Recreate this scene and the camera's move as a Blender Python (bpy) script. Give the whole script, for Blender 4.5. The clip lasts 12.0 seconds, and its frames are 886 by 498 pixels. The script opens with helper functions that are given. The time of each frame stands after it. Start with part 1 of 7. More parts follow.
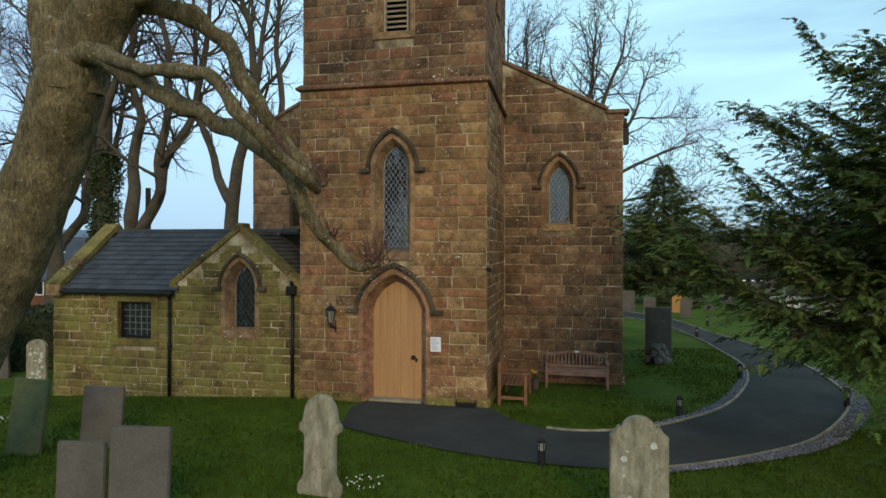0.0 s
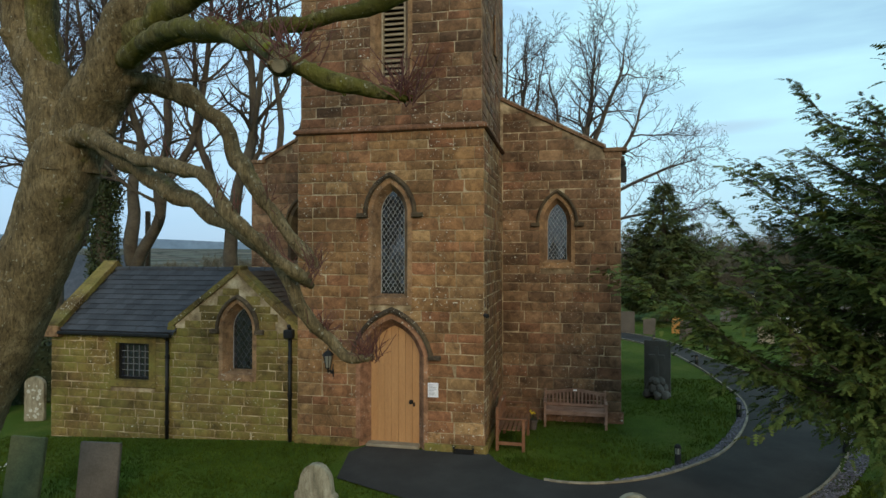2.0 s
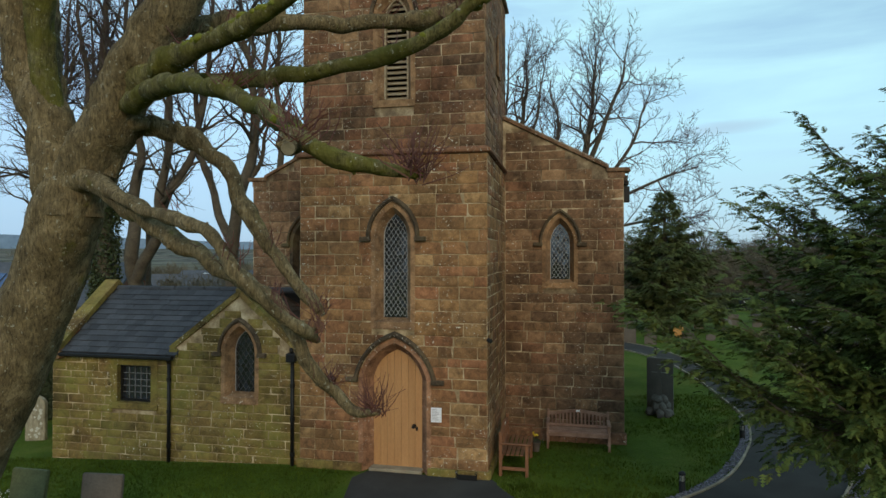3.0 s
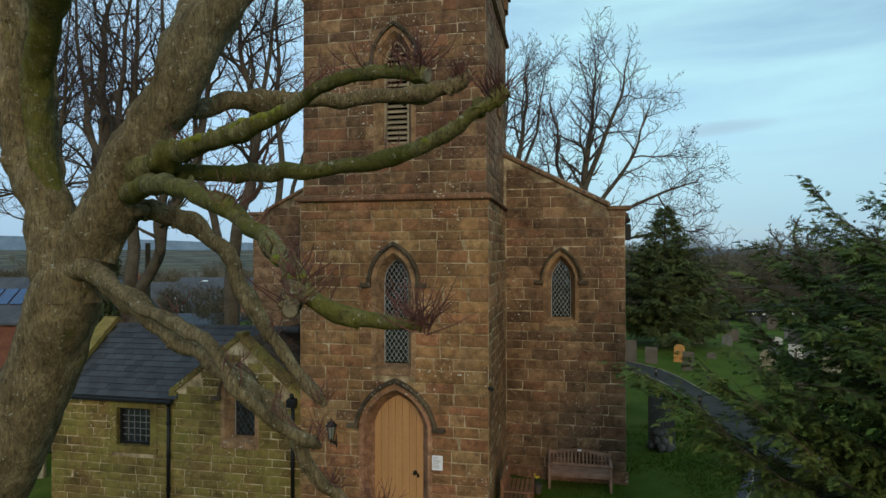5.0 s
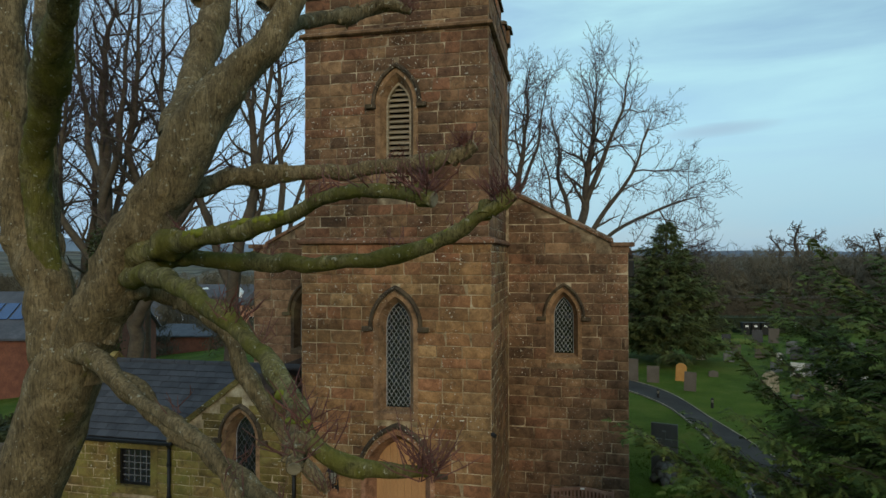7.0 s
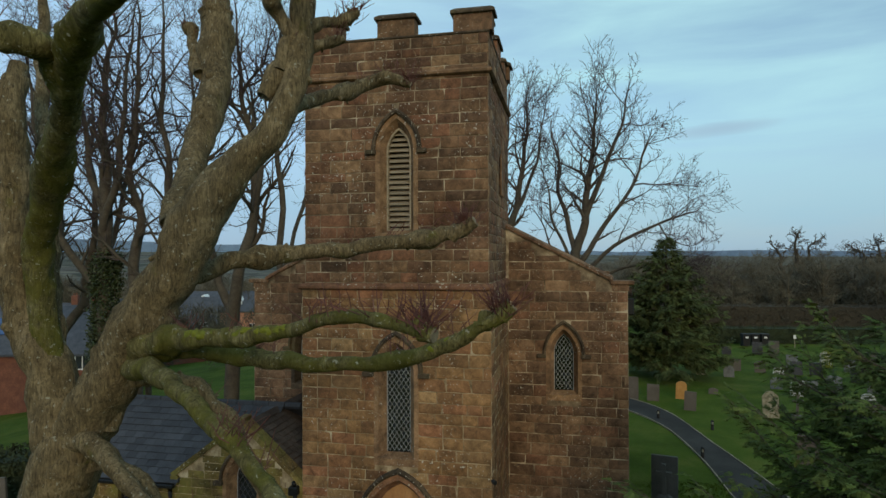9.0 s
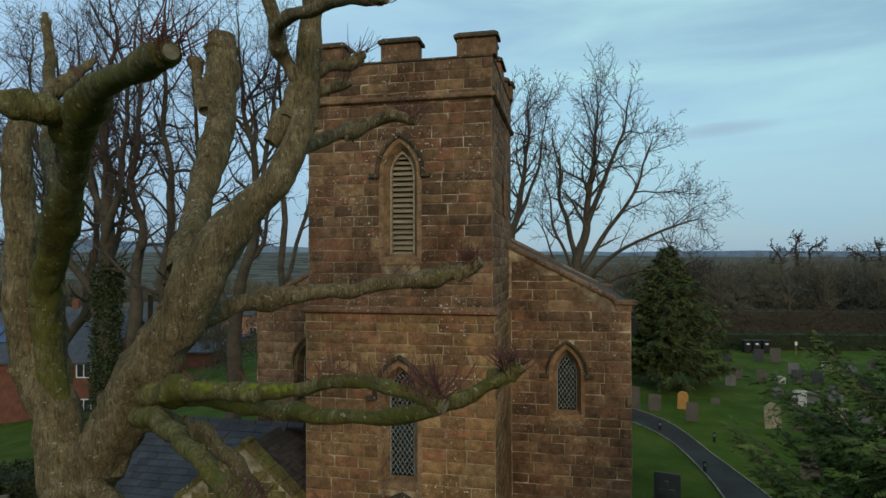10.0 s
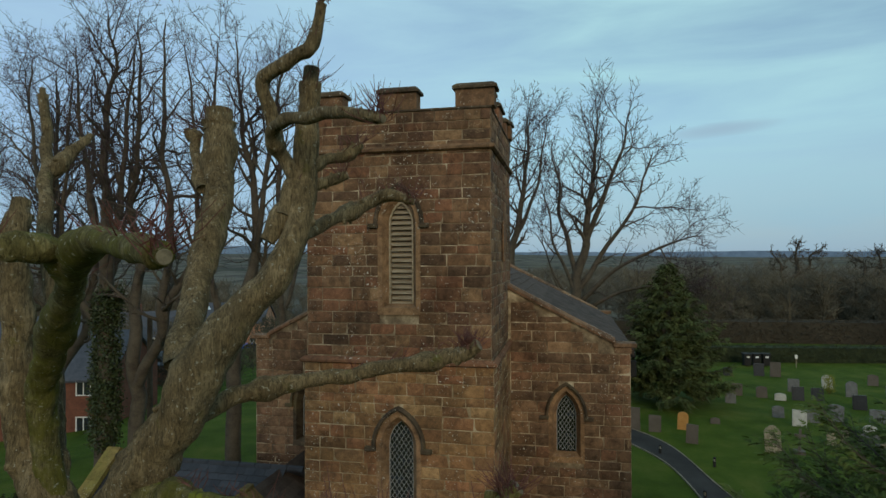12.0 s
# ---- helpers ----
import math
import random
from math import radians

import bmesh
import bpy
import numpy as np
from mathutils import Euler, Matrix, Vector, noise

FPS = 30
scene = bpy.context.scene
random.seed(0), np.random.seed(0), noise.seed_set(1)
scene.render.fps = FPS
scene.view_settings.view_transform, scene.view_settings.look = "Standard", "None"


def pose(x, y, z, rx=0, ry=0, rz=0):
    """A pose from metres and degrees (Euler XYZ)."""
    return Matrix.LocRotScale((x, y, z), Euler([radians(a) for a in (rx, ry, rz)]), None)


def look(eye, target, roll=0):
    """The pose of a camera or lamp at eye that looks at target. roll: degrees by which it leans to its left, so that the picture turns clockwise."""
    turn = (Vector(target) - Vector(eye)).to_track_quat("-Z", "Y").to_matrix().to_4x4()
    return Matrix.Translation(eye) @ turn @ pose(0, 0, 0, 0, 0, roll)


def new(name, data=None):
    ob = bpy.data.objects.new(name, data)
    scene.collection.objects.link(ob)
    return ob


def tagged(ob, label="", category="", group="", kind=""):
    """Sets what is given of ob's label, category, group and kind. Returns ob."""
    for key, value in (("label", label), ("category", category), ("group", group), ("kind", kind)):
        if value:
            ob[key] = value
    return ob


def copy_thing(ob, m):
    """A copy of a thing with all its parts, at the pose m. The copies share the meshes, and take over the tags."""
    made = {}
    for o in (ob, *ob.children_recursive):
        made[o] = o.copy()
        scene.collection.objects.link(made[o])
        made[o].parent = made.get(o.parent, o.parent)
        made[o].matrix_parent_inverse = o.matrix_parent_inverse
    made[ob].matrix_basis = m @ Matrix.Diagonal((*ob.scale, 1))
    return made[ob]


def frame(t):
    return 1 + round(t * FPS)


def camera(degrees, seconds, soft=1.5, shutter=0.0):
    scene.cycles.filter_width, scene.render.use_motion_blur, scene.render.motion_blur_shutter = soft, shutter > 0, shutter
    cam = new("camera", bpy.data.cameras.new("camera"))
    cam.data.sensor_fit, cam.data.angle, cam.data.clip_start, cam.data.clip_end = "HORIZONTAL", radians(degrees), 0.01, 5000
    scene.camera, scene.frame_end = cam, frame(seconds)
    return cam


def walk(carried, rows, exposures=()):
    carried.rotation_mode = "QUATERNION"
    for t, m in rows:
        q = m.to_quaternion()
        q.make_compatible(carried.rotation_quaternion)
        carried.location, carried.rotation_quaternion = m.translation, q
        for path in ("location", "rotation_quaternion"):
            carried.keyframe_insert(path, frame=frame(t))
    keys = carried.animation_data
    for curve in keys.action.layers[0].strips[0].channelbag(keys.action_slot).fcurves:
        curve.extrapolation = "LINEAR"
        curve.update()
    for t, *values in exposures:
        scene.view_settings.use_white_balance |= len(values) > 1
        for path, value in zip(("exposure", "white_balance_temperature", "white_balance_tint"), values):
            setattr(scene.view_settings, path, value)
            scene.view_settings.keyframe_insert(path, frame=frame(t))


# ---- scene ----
cam = camera(73.0, 12.0)
PATH = [
    (0, (4.178, -12.587, 3.356), (3.773, -10.628, 3.357), 0.1),
    (0.5, (4.215, -12.569, 3.557), (3.808, -10.611, 3.564), 0.1),
    (1, (4.215, -12.565, 3.786), (3.808, -10.607, 3.796), 0.1),
    (1.5, (4.229, -12.574, 3.992), (3.824, -10.616, 4.006), 0.0),
    (2, (4.254, -12.577, 4.22), (3.846, -10.619, 4.238), -0.0),
    (2.5, (4.221, -12.581, 4.476), (3.814, -10.623, 4.493), -0.0),
    (3, (4.174, -12.55, 4.743), (3.767, -10.592, 4.761), -0.0),
    (3.2, (4.189, -12.524, 4.791), (3.778, -10.567, 4.817), -0.1),
    (5, (4.132, -12.501, 5.735), (3.727, -10.543, 5.754), -0.1),
    (5.5, (4.092, -12.535, 5.957), (3.687, -10.576, 5.977), -0.1),
    (6, (4.087, -12.502, 6.208), (3.682, -10.544, 6.227), -0.1),
    (6.5, (4.086, -12.457, 6.419), (3.68, -10.499, 6.441), -0.1),
    (7, (4.074, -12.436, 6.651), (3.668, -10.478, 6.674), -0.1),
    (7.2, (4.076, -12.466, 6.683), (3.671, -10.508, 6.714), -0.1),
    (9, (4.082, -12.477, 7.638), (3.676, -10.519, 7.661), -0.2),
    (9.5, (4.045, -12.497, 7.891), (3.638, -10.539, 7.914), -0.3),
    (10, (4.015, -12.496, 8.149), (3.608, -10.538, 8.173), -0.2),
    (10.5, (4.015, -12.503, 8.413), (3.608, -10.545, 8.437), -0.2),
    (11, (4.031, -12.502, 8.683), (3.624, -10.544, 8.707), -0.3),
    (11.5, (4.032, -12.502, 8.958), (3.625, -10.544, 8.983), -0.3),
    (12, (4.045, -12.484, 9.226), (3.638, -10.527, 9.252), -0.3),
]
walk(cam, [(t, look(eye, target, roll)) for t, eye, target, roll in PATH], [(0, 0.32), (3, 0.18), (6, -0.01), (9, -0.15), (12, -0.30)])
# ---------------------------------------------------------------- world, sun
SUN_EL, SUN_AZ = radians(22), radians(158)     # azimuth clockwise from +y
world = bpy.data.worlds.new("sky")
scene.world = world
world.use_nodes = True


def build_world():
    nt = world.node_tree
    nt.nodes.clear()
    out = nt.nodes.new("ShaderNodeOutputWorld")
    bg = nt.nodes.new("ShaderNodeBackground")
    sky = nt.nodes.new("ShaderNodeTexSky")
    sky.sky_type, sky.sun_disc = "NISHITA", False
    sky.sun_elevation, sky.sun_rotation = SUN_EL, SUN_AZ
    sky.air_density, sky.dust_density, sky.ozone_density = 1.0, 0.5, 2.5
    tc = nt.nodes.new("ShaderNodeTexCoord")
    mp = nt.nodes.new("ShaderNodeMapping")
    mp.inputs["Scale"].default_value = (1.3, 1.3, 7.0)
    n1 = nt.nodes.new("ShaderNodeTexNoise")
    n1.inputs["Scale"].default_value, n1.inputs["Detail"].default_value = 1.5, 7
    n1.inputs["Roughness"].default_value, n1.inputs["Distortion"].default_value = 0.55, 0.4
    ramp = nt.nodes.new("ShaderNodeValToRGB")
    ramp.color_ramp.elements[0].position, ramp.color_ramp.elements[0].color = 0.38, (0.42, 0.42, 0.42, 1)
    ramp.color_ramp.elements[1].position, ramp.color_ramp.elements[1].color = 0.64, (0.92, 0.92, 0.92, 1)
    mix = nt.nodes.new("ShaderNodeMixRGB")
    mix.inputs[2].default_value = CLOUD
    nt.links.new(tc.outputs["Generated"], mp.inputs["Vector"])
    nt.links.new(mp.outputs[0], n1.inputs["Vector"])
    nt.links.new(n1.outputs[0], ramp.inputs[0])
    nt.links.new(ramp.outputs[0], mix.inputs[0])
    nt.links.new(sky.outputs[0], mix.inputs[1])
    sep = nt.nodes.new("ShaderNodeSeparateXYZ")
    nt.links.new(tc.outputs["Generated"], sep.inputs[0])
    low = nt.nodes.new("ShaderNodeMapRange")
    low.inputs["From Min"].default_value, low.inputs["From Max"].default_value = 0.0, 0.20
    low.inputs["To Min"].default_value, low.inputs["To Max"].default_value = 0.8, 0.0
    nt.links.new(sep.outputs[2], low.inputs["Value"])
    haze = nt.nodes.new("ShaderNodeMixRGB")
    haze.inputs[2].default_value = HAZE
    nt.links.new(low.outputs[0], haze.inputs[0])
    north = nt.nodes.new("ShaderNodeMapRange")
    north.inputs["From Min"].default_value, north.inputs["From Max"].default_value = 0.05, -0.6
    north.inputs["To Min"].default_value, north.inputs["To Max"].default_value = 0.0, 0.6
    nt.links.new(sep.outputs[0], north.inputs["Value"])
    blue = nt.nodes.new("ShaderNodeMixRGB")
    blue.inputs[2].default_value = (3.3, 4.8, 7.0, 1)
    nt.links.new(north.outputs[0], blue.inputs[0])
    nt.links.new(mix.outputs[0], blue.inputs[1])
    nt.links.new(blue.outputs[0], haze.inputs[1])
    # one long grey wisp low in the east
    def calc(op, a, b, clamp=False):
        n = nt.nodes.new("ShaderNodeMath")
        n.operation, n.use_clamp = op, clamp
        for i, v in enumerate((a, b)):
            if isinstance(v, (int, float)):
                n.inputs[i].default_value = v
            else:
                nt.links.new(v, n.inputs[i])
        return n.outputs[0]
    u = calc("MULTIPLY", calc("SUBTRACT", sep.outputs[0], 0.225), 1 / 0.085)
    v = calc("SUBTRACT", sep.outputs[2], calc("ADD", calc("MULTIPLY", u, 0.006), 0.187))
    v = calc("ADD", calc("MULTIPLY", v, 1 / 0.013), calc("MULTIPLY", calc("SUBTRACT", n1.outputs[0], 0.5), 2.5))
    body = calc("SUBTRACT", 1.0, calc("ADD", calc("MULTIPLY", u, u), calc("MULTIPLY", v, v)), True)
    body = calc("MULTIPLY", calc("MULTIPLY", body, calc("GREATER_THAN", sep.outputs[1], 0.0)), 0.55)
    wisp = nt.nodes.new("ShaderNodeMixRGB")
    wisp.inputs[2].default_value = (2.7, 3.7, 4.7, 1)
    nt.links.new(body, wisp.inputs[0])
    nt.links.new(haze.outputs[0], wisp.inputs[1])
    nt.links.new(wisp.outputs[0], bg.inputs[0])
    bg.inputs[1].default_value = SKY
    nt.links.new(bg.outputs[0], out.inputs[0])


SKY = 0.14
HAZE = (2.25, 3.45, 4.7, 1)          # blue winter haze low down, all round
CLOUD = (3.75, 6.25, 6.8, 1)
build_world()
sun = new("sun", bpy.data.lights.new("sun", "SUN"))
sun.data.energy, sun.data.angle, sun.data.color = 1.36, radians(25), (1.0, 0.77, 0.46)
sun.matrix_world = look((0, 0, 30), (-math.sin(SUN_AZ) * math.cos(SUN_EL), -math.cos(SUN_AZ) * math.cos(SUN_EL), 30 - math.sin(SUN_EL)))


# ---------------------------------------------------------------- materials
def mat_nodes(name, rough=0.8, metal=0.0, spec=0.3):
    m = bpy.data.materials.new(name)
    m.use_nodes = True
    nt = m.node_tree
    b = nt.nodes["Principled BSDF"]
    b.inputs["Roughness"].default_value, b.inputs["Metallic"].default_value = rough, metal
    b.inputs["Specular IOR Level"].default_value = spec
    return m, nt, b


def noise_node(nt, scale, detail=4, rough=0.55, stretch=None, dist=0.0):
    g = nt.nodes.new("ShaderNodeNewGeometry")
    n = nt.nodes.new("ShaderNodeTexNoise")
    n.inputs["Scale"].default_value, n.inputs["Detail"].default_value = scale, detail
    n.inputs["Roughness"].default_value, n.inputs["Distortion"].default_value = rough, dist
    if stretch:
        mp = nt.nodes.new("ShaderNodeMapping")
        mp.inputs["Scale"].default_value = stretch
        nt.links.new(g.outputs["Position"], mp.inputs[0])
        nt.links.new(mp.outputs[0], n.inputs["Vector"])
    else:
        nt.links.new(g.outputs["Position"], n.inputs["Vector"])
    return n.outputs["Fac"]


def ramp_node(nt, fac, stops):
    r = nt.nodes.new("ShaderNodeValToRGB")
    e = r.color_ramp.elements
    while len(e) < len(stops):
        e.new(0.5)
    for el, (p, c) in zip(e, stops):
        el.position, el.color = p, (*c, 1) if len(c) == 3 else c
    nt.links.new(fac, r.inputs[0])
    return r.outputs[0]


def grey(v):
    return (v, v, v)


def blend(nt, fac, a, b, mode="MIX"):
    n = nt.nodes.new("ShaderNodeMixRGB")
    n.blend_type = mode
    for i, v in ((0, fac), (1, a), (2, b)):
        if isinstance(v, (int, float)):
            n.inputs[i].default_value = v
        elif isinstance(v, tuple):
            n.inputs[i].default_value = (*v, 1)
        else:
            nt.links.new(v, n.inputs[i])
    return n.outputs[0]


def bump(nt, b, height, strength, distance):
    n = nt.nodes.new("ShaderNodeBump")
    n.inputs["Strength"].default_value, n.inputs["Distance"].default_value = strength, distance
    nt.links.new(height, n.inputs["Height"])
    nt.links.new(n.outputs[0], b.inputs["Normal"])


def per_piece(nt, island=False):
    if island:
        return nt.nodes.new("ShaderNodeNewGeometry").outputs["Random Per Island"]
    return nt.nodes.new("ShaderNodeObjectInfo").outputs["Random"]


def surface(name, stops, scale=3.0, detail=5, rough=0.85, fine=40.0, relief=0.4, depth=0.01, spots=None, spot_scale=8.0, spot_at=0.62,
            vary=0.0, island=False, stretch=None, metal=0.0, spec=0.3, dist=0.0):
    """A surface of two scales of mottling, with optional spots and a change of tone from piece to piece."""
    m, nt, b = mat_nodes(name, rough, metal, spec)
    col = ramp_node(nt, noise_node(nt, scale, detail, 0.6, stretch, dist), stops)
    f = noise_node(nt, fine, 4, 0.65, stretch)
    col = blend(nt, 0.55, col, ramp_node(nt, f, [(0.25, grey(0.6)), (0.75, grey(1.35))]), "MULTIPLY")
    if spots:
        s = ramp_node(nt, noise_node(nt, spot_scale, 5, 0.7), [(spot_at, grey(0)), (min(spot_at + 0.1, 1), grey(0.75))])
        col = blend(nt, s, col, spots)
    if vary:
        v = ramp_node(nt, per_piece(nt, island), [(0, grey(1 - vary)), (1, grey(1 + vary))])
        col = blend(nt, 1.0, col, v, "MULTIPLY")
    nt.links.new(col, b.inputs["Base Color"])
    if relief:
        bump(nt, b, f, relief, depth)
    return m


def stone_material(name, tones, moss=None, moss_at=0.6, island=False, dark=0.5, pale=0.55):
    """Coursed sandstone: each block takes its own tone; broad weather stains, grain, lichen."""
    m, nt, b = mat_nodes(name, 0.92, 0, 0.2)
    n = len(tones)
    base = ramp_node(nt, per_piece(nt, island), [((i + 0.5) / n, c) for i, c in enumerate(tones)])
    stain = ramp_node(nt, noise_node(nt, 0.55, 5, 0.6), [(0.34, grey(1 - dark)), (0.62, grey(1.18))])
    col = blend(nt, 1.0, base, stain, "MULTIPLY")
    mid = ramp_node(nt, noise_node(nt, 5.0, 5, 0.65, None, 0.5), [(0.3, grey(0.48)), (0.7, grey(1.42))])
    col = blend(nt, 1.0, col, mid, "MULTIPLY")
    f = noise_node(nt, 34, 4, 0.7)
    col = blend(nt, 0.7, col, ramp_node(nt, f, [(0.25, grey(0.62)), (0.75, grey(1.35))]), "MULTIPLY")
    if moss:
        s = ramp_node(nt, noise_node(nt, 1.1, 6, 0.65), [(moss_at - 0.12, grey(0)), (moss_at + 0.1, grey(0.7))])
        col = blend(nt, s, col, moss)
    smear = ramp_node(nt, noise_node(nt, 4.2, 6, 0.75, None, 1.0), [(0.60, grey(0)), (0.70, grey(pale))])
    col = blend(nt, smear, col, (0.36, 0.26, 0.155))
    lich = ramp_node(nt, noise_node(nt, 18, 3, 0.6), [(0.63, grey(0)), (0.67, grey(0.9))])
    patch = ramp_node(nt, noise_node(nt, 0.8, 3, 0.5), [(0.46, grey(0)), (0.6, grey(1))])
    col = blend(nt, blend(nt, 1.0, lich, patch, "MULTIPLY"), col, (0.58, 0.56, 0.48))
    nt.links.new(col, b.inputs["Base Color"])
    bump(nt, b, blend(nt, 0.5, f, noise_node(nt, 9, 4, 0.6)), 0.6, 0.02)
    return m


def bark_material(name, stops, moss_at):
    """Ridged bark with pale lichen blotches and moss."""
    m, nt, b = mat_nodes(name, 0.95, 0, 0.15)
    col = ramp_node(nt, noise_node(nt, 3.0, 6, 0.65, (1.5, 1.5, 0.7), 0.6), stops)
    ridge = noise_node(nt, 20, 4, 0.6, (2.0, 2.0, 0.36), 0.9)
    col = blend(nt, 1.0, col, ramp_node(nt, ridge, [(0.34, grey(0.5)), (0.48, grey(1.0)), (0.63, grey(1.36))]), "MULTIPLY")
    fine = noise_node(nt, 60, 3, 0.7)
    col = blend(nt, 0.4, col, ramp_node(nt, fine, [(0.3, grey(0.6)), (0.7, grey(1.4))]), "MULTIPLY")
    s = ramp_node(nt, noise_node(nt, 2.2, 6, 0.7), [(moss_at, grey(0)), (moss_at + 0.1, grey(0.75))])
    col = blend(nt, s, col, (0.105, 0.10, 0.016))
    blot = ramp_node(nt, noise_node(nt, 6, 6, 0.72, None, 0.8), [(0.34, grey(0.66)), (0.5, grey(0.95)), (0.66, grey(1.25))])
    col = blend(nt, 1.0, col, blot, "MULTIPLY")
    li = ramp_node(nt, noise_node(nt, 17, 4, 0.65), [(0.63, grey(0)), (0.67, grey(0.85))])
    col = blend(nt, li, col, (0.33, 0.32, 0.25))
    nt.links.new(col, b.inputs["Base Color"])
    bump(nt, b, blend(nt, 0.35, ridge, fine), 0.8, 0.055)
    return m


M = {}
M["stone"] = stone_material("tower_sandstone", [(0.171, 0.093, 0.046), (0.285, 0.156, 0.068), (0.195, 0.098, 0.049), (0.332, 0.206, 0.097), (0.223, 0.118, 0.054), (0.275, 0.126, 0.064), (0.190, 0.106, 0.050), (0.261, 0.146, 0.065)])
M["stone_nave"] = stone_material("nave_sandstone", [(0.135, 0.082, 0.050), (0.223, 0.131, 0.075), (0.152, 0.088, 0.053), (0.271, 0.165, 0.093), (0.171, 0.100, 0.057), (0.211, 0.110, 0.064)], dark=0.5)
M["stone_upper"] = stone_material("sooty_upper_sandstone", [(0.109, 0.064, 0.038), (0.195, 0.109, 0.057), (0.133, 0.071, 0.042), (0.257, 0.154, 0.081), (0.152, 0.086, 0.047), (0.196, 0.093, 0.051)], dark=0.5)
M["stone_vestry"] = stone_material("vestry_sandstone", [(0.152, 0.110, 0.034), (0.232, 0.166, 0.054), (0.124, 0.091, 0.032), (0.202, 0.140, 0.048), (0.164, 0.122, 0.036), (0.176, 0.114, 0.042)], moss=(0.145, 0.142, 0.032), moss_at=0.56, dark=0.5)
M["stone_dressed"] = stone_material("dressed_sandstone", [(0.25, 0.15, 0.08), (0.29, 0.17, 0.09), (0.21, 0.125, 0.07)], dark=0.35)
M["stone_red"] = stone_material("red_sandstone", [(0.29, 0.145, 0.085), (0.25, 0.13, 0.075), (0.32, 0.17, 0.095)], dark=0.35)
M["stone_dark"] = stone_material("weathered_dark_stone", [(0.075, 0.055, 0.036), (0.102, 0.073, 0.046)], moss=(0.10, 0.095, 0.035), moss_at=0.66, dark=0.5, pale=0.12)
M["mortar"] = surface("lime_mortar", [(0.34, (0.12, 0.083, 0.044)), (0.50, (0.29, 0.215, 0.125)), (0.68, (0.55, 0.45, 0.30))], 2.6, fine=60, relief=0.5)
M["mortar_dark"] = surface("old_dark_mortar", [(0.34, (0.08, 0.055, 0.034)), (0.50, (0.21, 0.155, 0.095)), (0.68, (0.50, 0.41, 0.28))], 2.4, fine=60, relief=0.5)
M["grass"] = surface("lawn_soil", [(0.3, (0.018, 0.036, 0.006)), (0.55, (0.032, 0.062, 0.010)), (0.75, (0.055, 0.075, 0.018))], 0.6, 6, 0.95, 26, 0.8, 0.04, spec=0.1)
M["asphalt"] = surface("asphalt_path", [(0.35, (0.031, 0.029, 0.027)), (0.65, (0.050, 0.047, 0.044))], 0.7, 5, 0.9, 70, 0.35, 0.006, spots=(0.055, 0.053, 0.05), spot_scale=3, spot_at=0.63, spec=0.12)
M["kerb"] = surface("stone_edging", [(0.3, (0.16, 0.135, 0.095)), (0.7, (0.28, 0.235, 0.17))], 3, vary=0.2)
M["gravel"] = surface("slate_chippings", [(0.3, (0.065, 0.065, 0.08)), (0.7, (0.19, 0.18, 0.21))], 14, fine=50, vary=0.45, island=True)
M["slate"] = surface("roof_slate", [(0.3, (0.028, 0.030, 0.036)), (0.7, (0.052, 0.054, 0.062))], 1.6, 5, 0.75, 30, 0.25, 0.006, vary=0.25, spots=(0.10, 0.10, 0.085), spot_scale=9, spot_at=0.68)
M["tile_dark"] = surface("mossy_tile", [(0.3, (0.052, 0.041, 0.036)), (0.7, (0.098, 0.077, 0.066))], 3, vary=0.25, rough=0.95, spec=0.1, spots=(0.06, 0.07, 0.025), spot_scale=4)
M["paint_door"] = surface("tan_door_paint", [(0.3, (0.36, 0.185, 0.075)), (0.7, (0.42, 0.225, 0.095))], 1.5, 3, 0.5, 18, 0.12, 0.004, vary=0.05, stretch=(6, 6, 0.6), spec=0.4)
M["iron"] = surface("black_iron", [(0.3, grey(0.008)), (0.7, grey(0.016))], 6, rough=0.5, metal=0.3)
M["lead"] = surface("lead_came", [(0.3, grey(0.26)), (0.7, grey(0.40))], 9, rough=0.7, fine=30)
M["louvre"] = surface("weathered_louvre_board", [(0.3, (0.20, 0.165, 0.115)), (0.7, (0.36, 0.30, 0.21))], 3, vary=0.15, stretch=(0.7, 1, 6))
M["wood"] = surface("oiled_bench_wood", [(0.3, (0.11, 0.047, 0.024)), (0.7, (0.20, 0.09, 0.045))], 4, rough=0.6, vary=0.15, stretch=(1, 1, 1))
M["wood_grey"] = surface("weathered_bench_wood", [(0.3, (0.18, 0.095, 0.065)), (0.7, (0.31, 0.185, 0.135))], 4, rough=0.7, vary=0.15)
M["bark"] = bark_material("sycamore_bark", [(0.25, (0.072, 0.054, 0.028)), (0.5, (0.148, 0.112, 0.060)), (0.75, (0.23, 0.18, 0.105))], 0.61)
M["bark_moss"] = bark_material("mossy_bark", [(0.25, (0.058, 0.05, 0.02)), (0.5, (0.12, 0.104, 0.04)), (0.75, (0.21, 0.185, 0.095))], 0.46)
M["moss"] = surface("yellow_green_moss", [(0.3, (0.085, 0.095, 0.01)), (0.7, (0.20, 0.205, 0.016))], 6, fine=60, relief=1.0, depth=0.02)
M["cut"] = surface("sawn_wood_end", [(0.3, (0.10, 0.085, 0.055)), (0.7, (0.24, 0.20, 0.135))], 9)
M["twig_red"] = surface("red_brown_shoots", [(0.3, (0.085, 0.032, 0.028)), (0.7, (0.15, 0.06, 0.045))], 5, relief=0)
